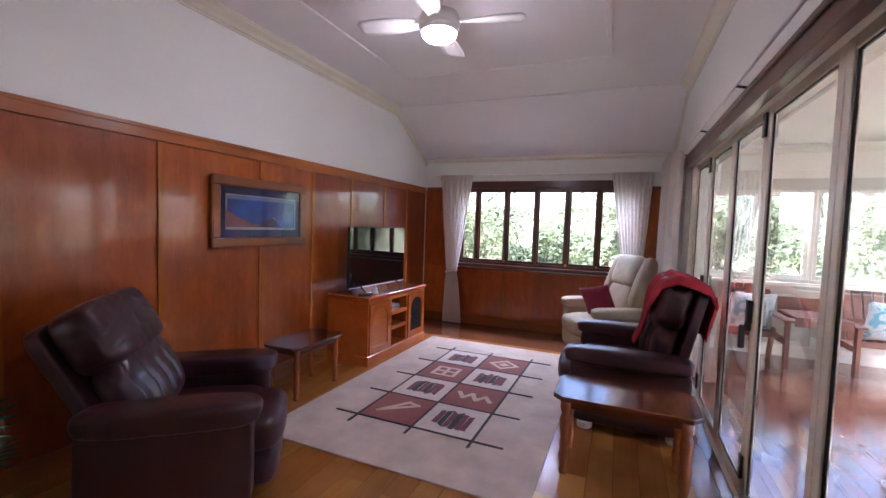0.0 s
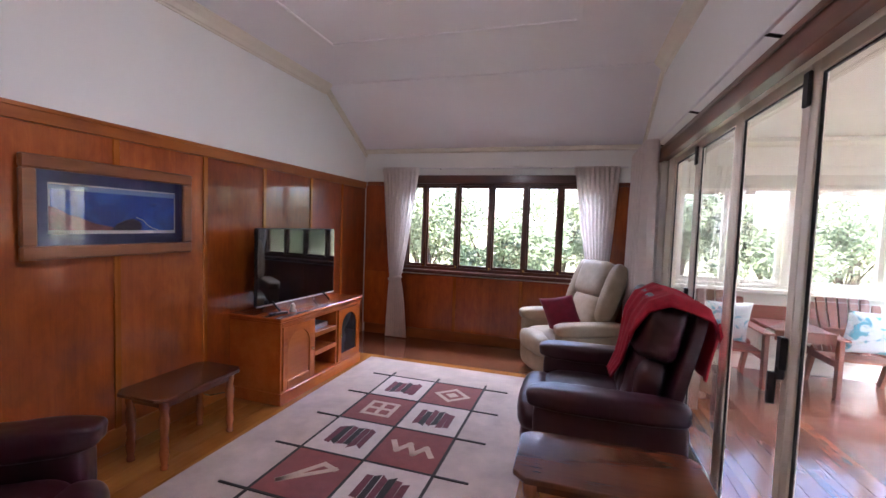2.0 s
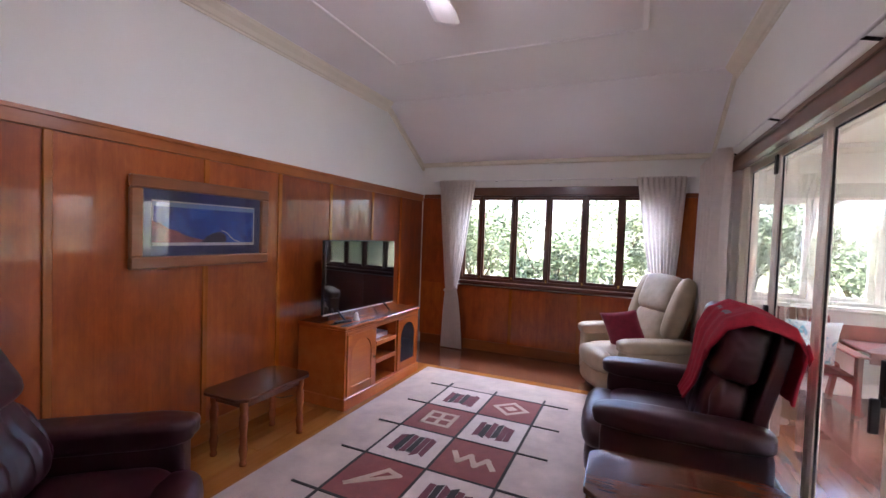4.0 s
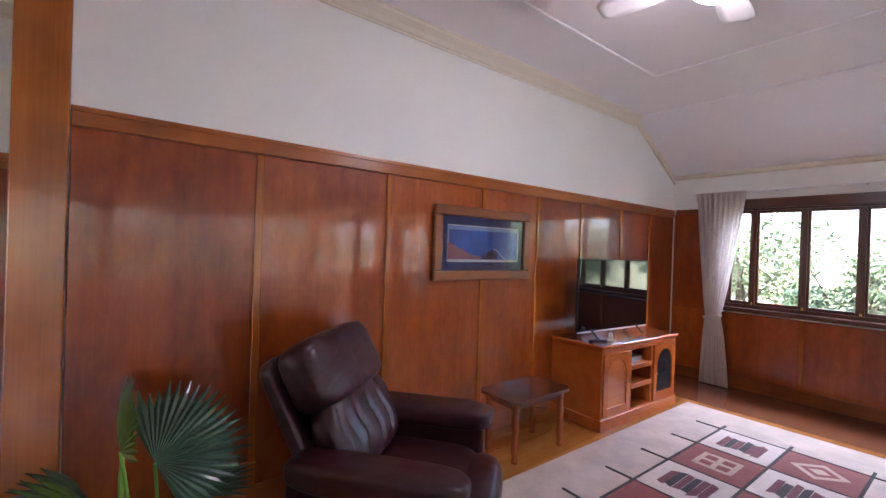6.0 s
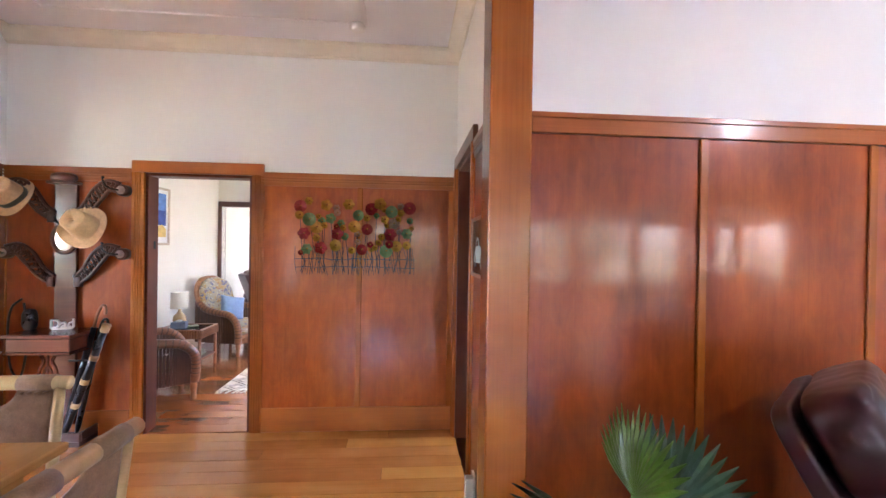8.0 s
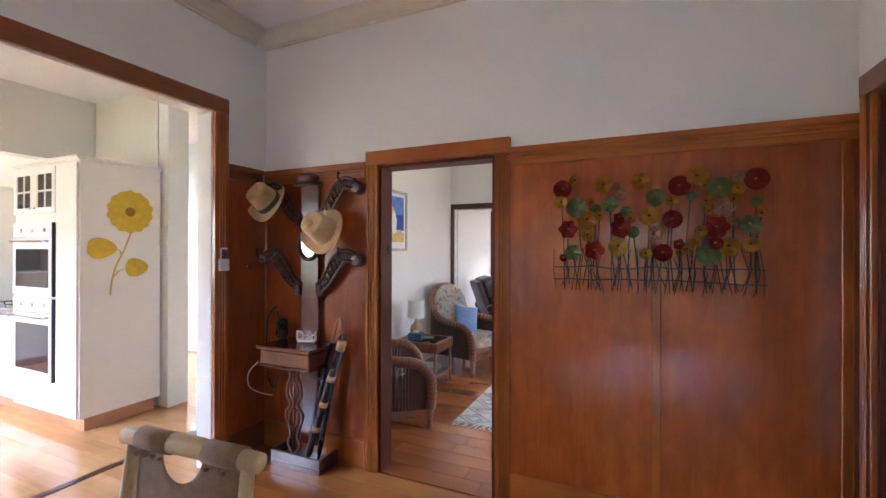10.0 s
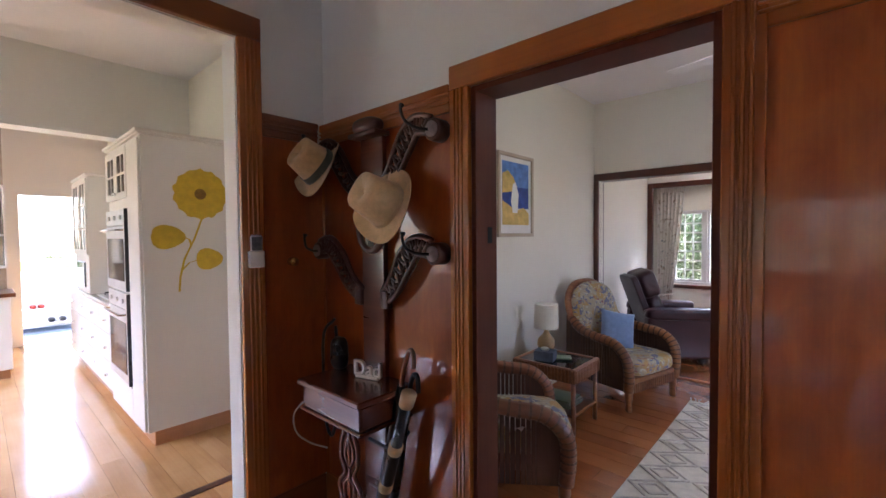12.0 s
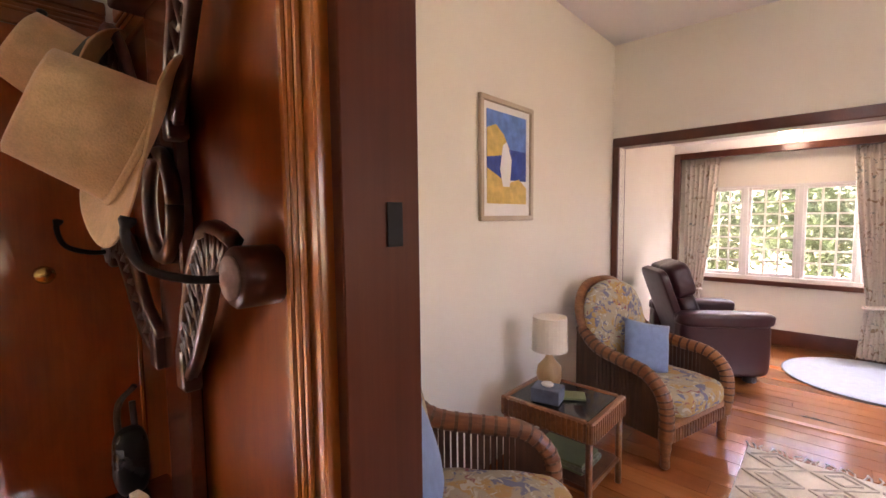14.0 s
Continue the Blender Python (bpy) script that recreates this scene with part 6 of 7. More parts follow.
smoke = thing("smoke_detector", pose(-3.75, 0.22, CEIL - 0.045), "round white smoke detector on the ceiling", "smoke detector")
part("body", lathe([(0.035, 0), (0.055, 0.012), (0.06, 0.03), (0.06, 0.044)], 20), M["white_plastic"], smoke, smooth=True)

# ---- dining table and chairs ----
table = thing("dining_table", pose(-1.62, -1.16, 0), "honey-coloured timber dining table", "table")
part("tabletop", a_box(-0.70, 0.70, -0.54, 0.54, 0.715, 0.75, 0.008, 2), M["oak_table"], table)
part("apron", boxes((-0.60, 0.60, -0.45, -0.43, 0.63, 0.714), (-0.60, 0.60, 0.43, 0.45, 0.63, 0.714), (-0.62, -0.60, -0.45, 0.45, 0.63, 0.714), (0.60, 0.62, -0.45, 0.45, 0.63, 0.714)), M["oak_table"], table)
for sx in (-1, 1):
    for sy in (-1, 1):
        part("leg", a_box(sx * 0.60 - 0.035, sx * 0.60 + 0.035, sy * 0.43 - 0.035, sy * 0.43 + 0.035, 0, 0.63, 0.006), M["oak_table"], table)


def cane_chair(m):
    """A rattan-pole chair with a laced hide back; faces local +x."""
    c = thing("rattan_chair", m, "pale rattan chair with a laced tan hide back", "chair", "chairs round the dining table")
    for sy in (-1, 1):
        part("back_post", tube([(-0.20, 0.225 * sy, 0), (-0.21, 0.225 * sy, 0.42), (-0.27, 0.225 * sy, 0.89)], [0.02, 0.021, 0.019], 10), M["rattan"], c, smooth=True)
        part("front_leg", tube([(0.20, 0.225 * sy, 0), (0.20, 0.225 * sy, 0.43)], 0.02, 10), M["rattan"], c, smooth=True)
        part("side_rail", tube([(-0.21, 0.225 * sy, 0.40), (0.20, 0.225 * sy, 0.40)], 0.016, 8), M["rattan"], c, smooth=True)
        part("stretcher", tube([(-0.20, 0.225 * sy, 0.18), (0.20, 0.225 * sy, 0.18)], 0.013, 8), M["rattan"], c, smooth=True)
    part("top_rail", tube([(-0.272, -0.26, 0.885), (-0.275, 0, 0.89), (-0.272, 0.26, 0.885)], [0.028, 0.030, 0.028], 12), M["rattan"], c, smooth=True)
    part("front_rail", tube([(0.20, -0.225, 0.40), (0.20, 0.225, 0.40)], 0.016, 8), M["rattan"], c, smooth=True)

    def back(u, v):
        y = -0.20 + 0.40 * u
        scoop = 0.065 * max(0, 1 - ((u - 0.5) / 0.19) ** 2) ** 0.5 if abs(u - 0.5) < 0.19 else 0
        z0, z1 = 0.56, 0.865 - scoop
        side = 0.03 * math.sin(math.pi * v)
        z = z0 + (z1 - z0) * v
        return (-0.225 - (z - 0.42) * 0.11 + 0.025 * math.sin(math.pi * u), y * (1 - side), z)
    hide = part("hide_back", sheet(back, 40, 10, 0.005), M["hide"], c, smooth=True)
    for y in (-0.13, 0.14):
        part("wrap", tube([(-0.274, y - 0.065, 0.887), (-0.274, y + 0.065, 0.887)], 0.033, 12), M["hide"], c, smooth=True)
        for k in range(4):
            part("lace", cushion(-0.245, y - 0.045 + 0.03 * k, 0.853, 0.02, 0.016, 0.012, 3, n=4), M["hide"], hide)
    part("seat", cushion(0.0, 0, 0.435, 0.44, 0.45, 0.05, 5, n=10), M["hide"], c, smooth=True)
    return c


first = cane_chair(pose(-2.285, -1.05, 0, 0, 0, 4))
copy_thing(first, pose(-1.86, -0.54, 0, 0, 0, -90))

# ---- sitting room ----
def wicker_chair(m, label, cushion_back=True):
    """A cane armchair with rolled arms, woven sides and floral cushions; faces local +x."""
    c = thing("cane_armchair", m, label, "armchair", "cane armchairs")
    for k, sy in enumerate((-1, 1)):
        y = 0.33 * sy
        roll = arc([(-0.34, y * 0.90, 0.70), (-0.20, y * 0.97, 0.60), (0.0, y * 1.04, 0.565), (0.18, y * 1.07, 0.54), (0.285, y * 1.07, 0.45), (0.31, y * 1.04, 0.33), (0.30, y, 0.17)], 7)
        part("front_leg", lathe([(0.020, 0), (0.027, 0.01), (0.024, 0.07), (0.032, 0.12), (0.032, 0.21)], 14, (0.295, y * 0.97, 0)), M["wicker"], c, smooth=True)
        part("arm_roll", tube(roll, 0.042, 10), M["wicker"], c, smooth=True)
        bm = bmesh.new()
        for i in range(len(roll) - 6):
            p = roll[i]
            if p.z > 0.20:
                box(bm, p.x - 0.011, p.x + 0.011, min(y * 0.97, y * 1.02), max(y * 0.97, y * 1.02), 0.16, p.z - 0.01)
        tagged(part("woven_side", bm, M["cane_dark"], c), kind="stuff")
        part("rear_leg", tube([(-0.30, y * 0.9, 0), (-0.31, y * 0.93, 0.40), (-0.33, y * 0.93, 0.72)], 0.02, 8), M["wicker"], c, smooth=True)
        bind = bmesh.new()
        for i in range(0, len(roll) - 3, 2):
            tube([roll[i], roll[i] + (roll[i + 1] - roll[i]) * 0.5], 0.045, 10, bind)
        tagged(part("binding", bind, M["cane_dark"], c), kind="stuff")
    rim = arc([(-0.31, -0.31, 0.66), (-0.37, -0.29, 0.84), (-0.42, -0.17, 0.96), (-0.43, 0, 0.99), (-0.42, 0.17, 0.96), (-0.37, 0.29, 0.84), (-0.31, 0.31, 0.66)], 7)
    part("back_rim", tube(rim, 0.034, 10), M["wicker"], c, smooth=True)
    bm = bmesh.new()
    for p in rim[::2]:
        tube([(-0.28, p.y * 0.95, 0.26), ((p.x - 0.29) / 2 - 0.02, p.y, (p.z + 0.26) / 2), (p.x, p.y, p.z)], 0.012, 6, bm)
    tagged(part("woven_back", bm, M["cane_dark"], c), kind="stuff")
    part("seat_frame", boxes((-0.28, 0.32, -0.32, 0.32, 0.22, 0.27), bevel=0.01), M["wicker"], c)
    bm = bmesh.new()
    for k in range(22):
        y = -0.31 + 0.62 * k / 21
        box(bm, 0.318, 0.328, y - 0.008, y + 0.008, 0.155, 0.23)
    tagged(part("front_weave", bm, M["wicker"], c), kind="stuff")
    part("seat_cushion", cushion(0.04, 0, 0.345, 0.66, 0.60, 0.15, 4.5, 0, 0.02, 3), M["floral"], c, smooth=True)
    part("back_cushion", cushion(-0.28, 0, 0.69, 0.14, 0.62, 0.64, 2.5, 0, 0.03, 4, tilt(0, -13)), M["floral"], c, smooth=True)
    return c


wicker_chair(pose(-6.80, -1.80, 0, 0, 0, 74), "cane armchair with faded floral cushions beside a lamp table")
pillow("cushion", pose(-6.74, -1.82, 0.425, -18, 12, 138), 0.34, 0.12, M["blue_cushion"], "pale blue cushion leaning in a cane armchair")
wicker_chair(pose(-4.95, -1.84, 0, 0, 0, 126), "cane armchair with faded floral cushions near the doorway")
pillow("cushion", pose(-4.80, -1.92, 0.43, -16, 0, 216), 0.40, 0.13, M["blue_cushion"], "pale blue cushion in the cane armchair near the doorway")
cloth = thing("crumpled_cloth", pose(-4.80, -1.66, 0.425), "crumpled cream cloth on the armchair seat", "cloth")
part("cloth", sheet(lambda u, v: (-0.10 + 0.20 * u, -0.09 + 0.18 * v, 0.008 + 0.05 * max(0, noise.noise(Vector((u * 3, v * 3, 4))) + 0.35)), 18, 18, 0.003), M["curtain"], cloth, smooth=True)

lt = thing("lamp_table", pose(-5.905, -1.995, 0), "cane lamp table with a glass top and a magazine shelf", "table")
for sx in (-1, 1):
    for sy in (-1, 1):
        part("leg", tube([(sx * 0.195, sy * 0.235, 0), (sx * 0.195, sy * 0.235, 0.40)], 0.017, 10), M["wicker"], lt, smooth=True)
part("rim", boxes((-0.222, 0.222, -0.262, -0.225, 0.385, 0.49), (-0.222, 0.222, 0.225, 0.262, 0.385, 0.49), (-0.222, -0.185, -0.225, 0.225, 0.385, 0.49), (0.185, 0.222, -0.225, 0.225, 0.385, 0.49), bevel=0.008), M["wicker"], lt)
bm = bmesh.new()
for k in range(16):
    x = -0.20 + 0.40 * k / 15
    box(bm, x - 0.005, x + 0.005, 0.262, 0.267, 0.39, 0.482)
for k in range(18):
    y = -0.24 + 0.48 * k / 17
    box(bm, 0.222, 0.227, y - 0.005, y + 0.005, 0.39, 0.482)
tagged(part("rim_binding", bm, M["wicker"], lt), kind="stuff")
part("inset_board", a_box(-0.186, 0.186, -0.226, 0.226, 0.44, 0.468), M["cane_dark"], lt)
part("glass_top", a_box(-0.184, 0.184, -0.224, 0.224, 0.478, 0.484), M["oven_glass"], lt, "smoky glass top")
for z in (0.13,):
    part("shelf", boxes((-0.195, 0.195, -0.235, 0.235, z, z + 0.02), bevel=0.003), M["cane_dark"], lt)
    for sx in (-1, 1):
        part("shelf_rail", tube([(sx * 0.195, -0.235, z + 0.01), (sx * 0.195, 0.235, z + 0.01)], 0.012, 8), M["wicker"], lt)
        part("shelf_rail", tube([(-0.195, sx * 0.235, z + 0.01), (0.195, sx * 0.235, z + 0.01)], 0.012, 8), M["wicker"], lt)
for k in range(5):
    mg = thing("magazine", pose(-5.90 + 0.006 * k, -1.97 + 0.012 * (k % 2), 0.1505 + 0.0125 * k, 0, 0, 4 * (k % 3) - 3), "magazine in a pile on the table shelf", "magazine", "magazines on the shelf")
    part("cover", a_box(-0.105, 0.105, -0.145, 0.145, 0, 0.012, 0.001), M["paper"] if k % 2 else M["leaf_b"], mg)
lamp = thing("table_lamp", pose(-6.00, -2.13, 0.4905), "turned pale timber table lamp with a cream drum shade", "lamp")
part("base", lathe([(0.04, 0), (0.062, 0.012), (0.074, 0.06), (0.066, 0.11), (0.03, 0.15), (0.018, 0.175), (0.018, 0.21)], 22), M["stone_base"], lamp, smooth=True)
part("shade", lathe([(0.098, 0.205), (0.102, 0.205), (0.096, 0.40), (0.092, 0.40), (0.0005, 0.39), (0.0005, 0.215), (0.092, 0.215)], 28), M["shade_cloth"], lamp)
tissue = thing("tissue_box", pose(-5.80, -2.03, 0.4905, 0, 0, 12), "patterned tissue box on the lamp table", "tissue box")
part("carton", a_box(-0.06, 0.06, -0.075, 0.075, 0, 0.075, 0.003), M["slate"], tissue)
part("tissue", cushion(0, 0, 0.085, 0.05, 0.07, 0.03, 2.2, 0, 0.2, 3, n=8), M["white_plastic"], tissue, smooth=True)
book = thing("notebook", pose(-5.92, -1.95, 0.4905, 0, 0, 30), "small pale notebook on the lamp table", "book")
part("cover", a_box(-0.05, 0.05, -0.07, 0.07, 0, 0.012, 0.002), M["leaf_b"], book)

poster = thing("framed_poster", pose(-5.935, -2.388, 1.447), "pale-framed travel poster of a beach and blue sea", "picture")
part("frame", boxes((-0.275, 0.275, 0.0, 0.025, 0, 0.03), (-0.275, 0.275, 0.0, 0.025, 0.665, 0.695), (-0.275, -0.245, 0.0, 0.025, 0.03, 0.665), (0.245, 0.275, 0.0, 0.025, 0.03, 0.665), bevel=0.004), M["frame_pale"], poster)
part("mount", a_box(-0.245, 0.245, 0.002, 0.008, 0.03, 0.665), M["white_plastic"], poster)
part("painted_sky", a_box(-0.205, 0.205, 0.008, 0.010, 0.42, 0.625), M["sky_blue"], poster, "painted blue sky")
part("painted_sea", a_box(-0.205, 0.205, 0.008, 0.010, 0.24, 0.42), M["sea_blue"], poster, "painted deep blue sea")
part("painted_sand", prism([(-0.205, 0.10), (0.205, 0.10), (0.205, 0.30), (0.10, 0.26), (0.0, 0.22), (-0.12, 0.25), (-0.205, 0.20)], 0.0101, 0.0115, "y"), M["sand"], poster, "painted yellow sand")
part("painted_cliff", prism([(0.205, 0.36), (0.205, 0.52), (0.12, 0.55), (0.04, 0.50), (-0.02, 0.42), (0.06, 0.38)], 0.0101, 0.0112, "y"), M["sand"], poster, "painted cliff")
part("painted_shape", prism([(-0.02, 0.20), (0.05, 0.20), (0.08, 0.30), (0.05, 0.44), (0.01, 0.46), (-0.04, 0.36)], 0.0116, 0.0125, "y"), M["white_plastic"], poster, "pale painted shape")

rug2 = thing("woven_rug", pose(-6.03, -0.55, 0.0005), "ivory woven wool rug with raised diamonds and a fringe", "rug")
part("ground", a_box(-0.96, 0.96, -0.73, 0.73, 0, 0.010, 0.003), M["rug_wool"], rug2)
for i in range(9):
    for j in range(5):
        cx, cy = -0.86 + 0.215 * i, -0.58 + 0.29 * j
        for s, mm in ((0.135, "rug_wool_b"), (0.075, "rug_wool_b")):
            bm = bmesh.new()
            for q in range(4):
                a, b = math.pi / 2 * q, math.pi / 2 * (q + 1)
                tube([(cx + 0.78 * s * math.cos(a), cy + s * math.sin(a), 0.012), (cx + 0.78 * s * math.cos(b), cy + s * math.sin(b), 0.012)], 0.0085, 5, bm)
            part("diamond", bm, M[mm], rug2)
fr = random.Random(4)
for sx in (-1, 1):
    bm = bmesh.new()
    for k in range(46):
        y = -0.72 + 1.44 * k / 45
        tube([(sx * 0.955, y, 0.006), (sx * 1.0, y + fr.uniform(-0.02, 0.02), 0.008), (sx * 1.04, y + fr.uniform(-0.03, 0.03), 0.004)], 0.005, 5, bm)
    tagged(part("fringe", bm, M["rug_wool"], rug2), kind="stuff")
rr = thing("round_rug", pose(-9.0, -0.62, 0.0005), "round pale blue-grey rug on dark boards", "rug")
part("pile_face", lathe([(0.62, 0), (0.625, 0.004), (0.615, 0.010), (0.0005, 0.011)], 56), M["rug_round"], rr)
part("edge_binding", tube([(0.625 * math.cos(a), 0.625 * math.sin(a), 0.006) for a in (i * math.pi / 32 for i in range(65))], 0.005, 6), M["slate"], rr)
blamp = thing("ceiling_lamp", pose(-9.15, -1.28, 2.19), "small square lit ceiling lamp in the bay", "lamp")
part("rose", a_box(-0.07, 0.07, -0.07, 0.07, 0.09, 0.112, 0.006), M["white_plastic"], blamp)
part("lamp", a_box(-0.085, 0.085, -0.085, 0.085, 0.0, 0.09, 0.02, 2), M["bay_glow"], blamp, "lit square diffuser")
sfan = thing("ceiling_fan", pose(-5.90, -0.78, 0), "white ceiling fan with a lit lamp in the sitting room", "ceiling fan")
part("canopy", lathe([(0.0005, 2.60), (0.12, 2.61), (0.13, 2.66), (0.05, 2.72), (0.016, 2.74), (0.016, 2.90), (0.06, 2.928), (0.0005, 2.93)], 24), M["fan_white"], sfan, smooth=True)
part("lamp", lathe([(0.0005, 2.54), (0.07, 2.55), (0.105, 2.58), (0.11, 2.60), (0.0005, 2.602)], 24), M["lamp_glow"], sfan, "lit round diffuser", smooth=True)
for k in range(4):
    ob = part("blade", a_box(0.12, 0.60, -0.055, 0.055, 2.655, 2.663, 0.003), M["fan_white"], sfan)
    ob.matrix_local = pose(0, 0, 0, 6, 0, 75 + 90 * k)

# ---- kitchen ----
tower = thing("oven_tower", pose(0, 0, 0), "tall white cabinet holding two steel wall ovens", "cabinet")
part("carcass", a_box(-4.24, -3.615, -4.88, -3.875, 0.11, 2.17, 0.003), M["melamine"], tower)
part("cornice", boxes((-4.24, -3.595, -4.89, -3.858, 2.17, 2.182), (-4.24, -3.58, -4.89, -3.848, 2.182, 2.205), bevel=0.004), M["melamine"], tower)
part("kickboard", boxes((-4.20, -3.66, -4.88, -3.90, 0, 0.11)), M["kick"], tower, "orange timber kickboard")
part("filler_panel", a_box(-3.615, -3.598, -4.19, -3.89, 0.115, 2.145, 0.003), M["melamine"], tower)
part("drawer_front", a_box(-3.615, -3.598, -4.87, -4.20, 0.115, 0.35, 0.003), M["melamine"], tower)
for y0, y1 in ((-4.87, -4.54), (-4.53, -4.20)):
    d = part("door", boxes((-3.615, -3.595, y0, y0 + 0.05, 1.76, 2.14), (-3.615, -3.595, y1 - 0.05, y1, 1.76, 2.14), (-3.615, -3.595, y0 + 0.05, y1 - 0.05, 1.76, 1.81), (-3.615, -3.595, y0 + 0.05, y1 - 0.05, 2.09, 2.14), (-3.612, -3.597, (y0 + y1) / 2 - 0.008, (y0 + y1) / 2 + 0.008, 1.81, 2.09), (-3.612, -3.597, y0 + 0.05, y1 - 0.05, 1.94, 1.956), bevel=0.002), M["melamine"], tower, "small-paned cabinet door")
    part("pane", a_box(-3.607, -3.603, y0 + 0.05, y1 - 0.05, 1.81, 2.09), M["oven_glass"], d)
    part("knob", lathe([(0.012, -0.01), (0.014, 0.0), (0.01, 0.012)], 10, (-3.583, (y1 - 0.025) if y0 < -4.6 else (y0 + 0.025), 1.80)), M["chrome"], d)
for z0, z1 in ((1.07, 1.68), (0.37, 1.05)):
    oven = thing("wall_oven", pose(0, 0, 0), "stainless steel wall oven with a dark glass door", "oven", "wall ovens")
    part("fascia", a_box(-3.62, -3.588, -4.86, -4.21, z1 - 0.12, z1, 0.003), M["steel"], oven)
    for k in range(3):
        b = lathe([(0.018, 0), (0.016, 0.014), (0.010, 0.016)], 12)
        bmesh.ops.transform(b, matrix=Matrix.Translation((-3.588, -4.72 + 0.19 * k, z1 - 0.06)) @ Matrix.Rotation(radians(90), 4, "Y"), verts=b.verts)
        part("dial", b, M["steel"], oven)
    dd = part("oven_door", a_box(-3.62, -3.585, -4.86, -4.21, z0, z1 - 0.125, 0.004), M["steel"], oven)
    part("oven_window", a_box(-3.586, -3.582, -4.80, -4.27, z0 + 0.07, z1 - 0.22, 0.001), M["oven_glass"], dd)
    part("oven_handle", tube([(-3.585, -4.80, z1 - 0.155), (-3.545, -4.80, z1 - 0.155), (-3.545, -4.27, z1 - 0.155), (-3.585, -4.27, z1 - 0.155)], 0.009, 8), M["chrome"], dd)
    part("edge_trim", a_box(-3.618, -3.578, -4.208, -4.198, z0, z1, 0.002), M["black"], oven)
# mustard flower on the cabinet's end
flower = thing("flower_decal", pose(-3.985, -3.872, 0), "mustard yellow flower decal on the white cabinet end", "decal")


def blob(cx, cz, rx, rz, lobes, depth, seed):
    g = random.Random(seed)
    out = []
    for i in range(48):
        a = 2 * math.pi * i / 48
        k = 1 - depth * (0.5 + 0.5 * math.cos(a * lobes)) + g.uniform(-0.02, 0.02)
        out.append((cx + rx * k * math.cos(a), cz + rz * k * math.sin(a)))
    return prism(out, 0.001, 0.002, "y")


part("bloom", blob(0.0, 1.784, 0.19, 0.19, 14, 0.08, 1), M["decal"], flower)
part("centre", prism([(0.04 * math.cos(a) + 0.005, 1.784 + 0.04 * math.sin(a)) for a in (i * math.pi / 10 for i in range(20))], 0.002, 0.0026, "y"), M["decal_dark"], flower)
part("leaf", blob(0.223, 1.469, 0.115, 0.09, 3, 0.14, 2), M["decal"], flower)
part("leaf", blob(-0.044, 1.302, 0.10, 0.085, 3, 0.14, 3), M["decal"], flower)
st = bmesh.new()
for pts in ([(0.0, 1.60), (0.05, 1.46), (0.12, 1.31), (0.15, 1.18), (0.158, 1.075)], [(0.125, 1.47), (0.085, 1.45), (0.075, 1.41)], [(0.03, 1.30), (0.09, 1.28), (0.135, 1.23)]):
    for (xa, za), (xb, zb) in zip(pts, pts[1:]):
        prism([(xa - 0.007, za), (xa + 0.007, za), (xb + 0.007, zb), (xb - 0.007, zb)], 0.001, 0.0018, "y", bm=st)
part("stem", st, M["decal"], flower)

lower = thing("base_cabinets", pose(0, 0, 0), "white kitchen base cabinets with round knobs", "cabinet")
part("carcass", a_box(-4.24, -3.64, -7.30, -4.89, 0.11, 0.86, 0.002), M["melamine"], lower)
part("kickboard", a_box(-4.2, -3.68, -7.28, -4.885, 0, 0.11), M["kick"], lower, "orange timber kickboard")
for i in range(4):
    y0 = -7.28 + 0.598 * i
    for z0, z1 in ((0.125, 0.36), (0.37, 0.61), (0.62, 0.85)):
        d = part("drawer_front", a_box(-3.64, -3.622, y0, y0 + 0.588, z0, z1, 0.003), M["melamine"], lower)
        part("knob", lathe([(0.012, -0.01), (0.014, 0.0), (0.01, 0.012)], 10, (-3.608, y0 + 0.294, (z0 + z1) / 2)), M["chrome"], d)
wt = thing("worktop", pose(0, 0, 0), "speckled stone kitchen worktop", "worktop")
part("slab", a_box(-4.24, -3.605, -7.32, -4.885, 0.861, 0.90, 0.004), M["stone_top"], wt)
hob = thing("cooktop", pose(-3.9, -5.45, 0.901), "black gas cooktop on the worktop", "cooktop")
part("plate", a_box(-0.25, 0.25, -0.33, 0.33, 0, 0.012, 0.003), M["steel"], hob)
for x in (-0.12, 0.12):
    for y in (-0.18, 0.18):
        part("trivet", tube([(x - 0.09, y, 0.012), (x - 0.09, y, 0.035), (x + 0.09, y, 0.035), (x + 0.09, y, 0.012)], 0.006, 6, tube([(x, y - 0.09, 0.012), (x, y - 0.09, 0.035), (x, y + 0.09, 0.035), (x, y + 0.09, 0.012)], 0.006, 6)), M["black"], hob)
hutch = thing("dresser_cabinet", pose(0, 0, 0), "tall white dresser cabinet with small-paned doors", "cabinet")
part("carcass", a_box(-4.24, -3.62, -6.73, -5.92, 0.901, 2.09, 0.003), M["melamine"], hutch)
part("cornice", boxes((-4.24, -3.60, -6.75, -5.90, 2.09, 2.12), bevel=0.006), M["melamine"], hutch)
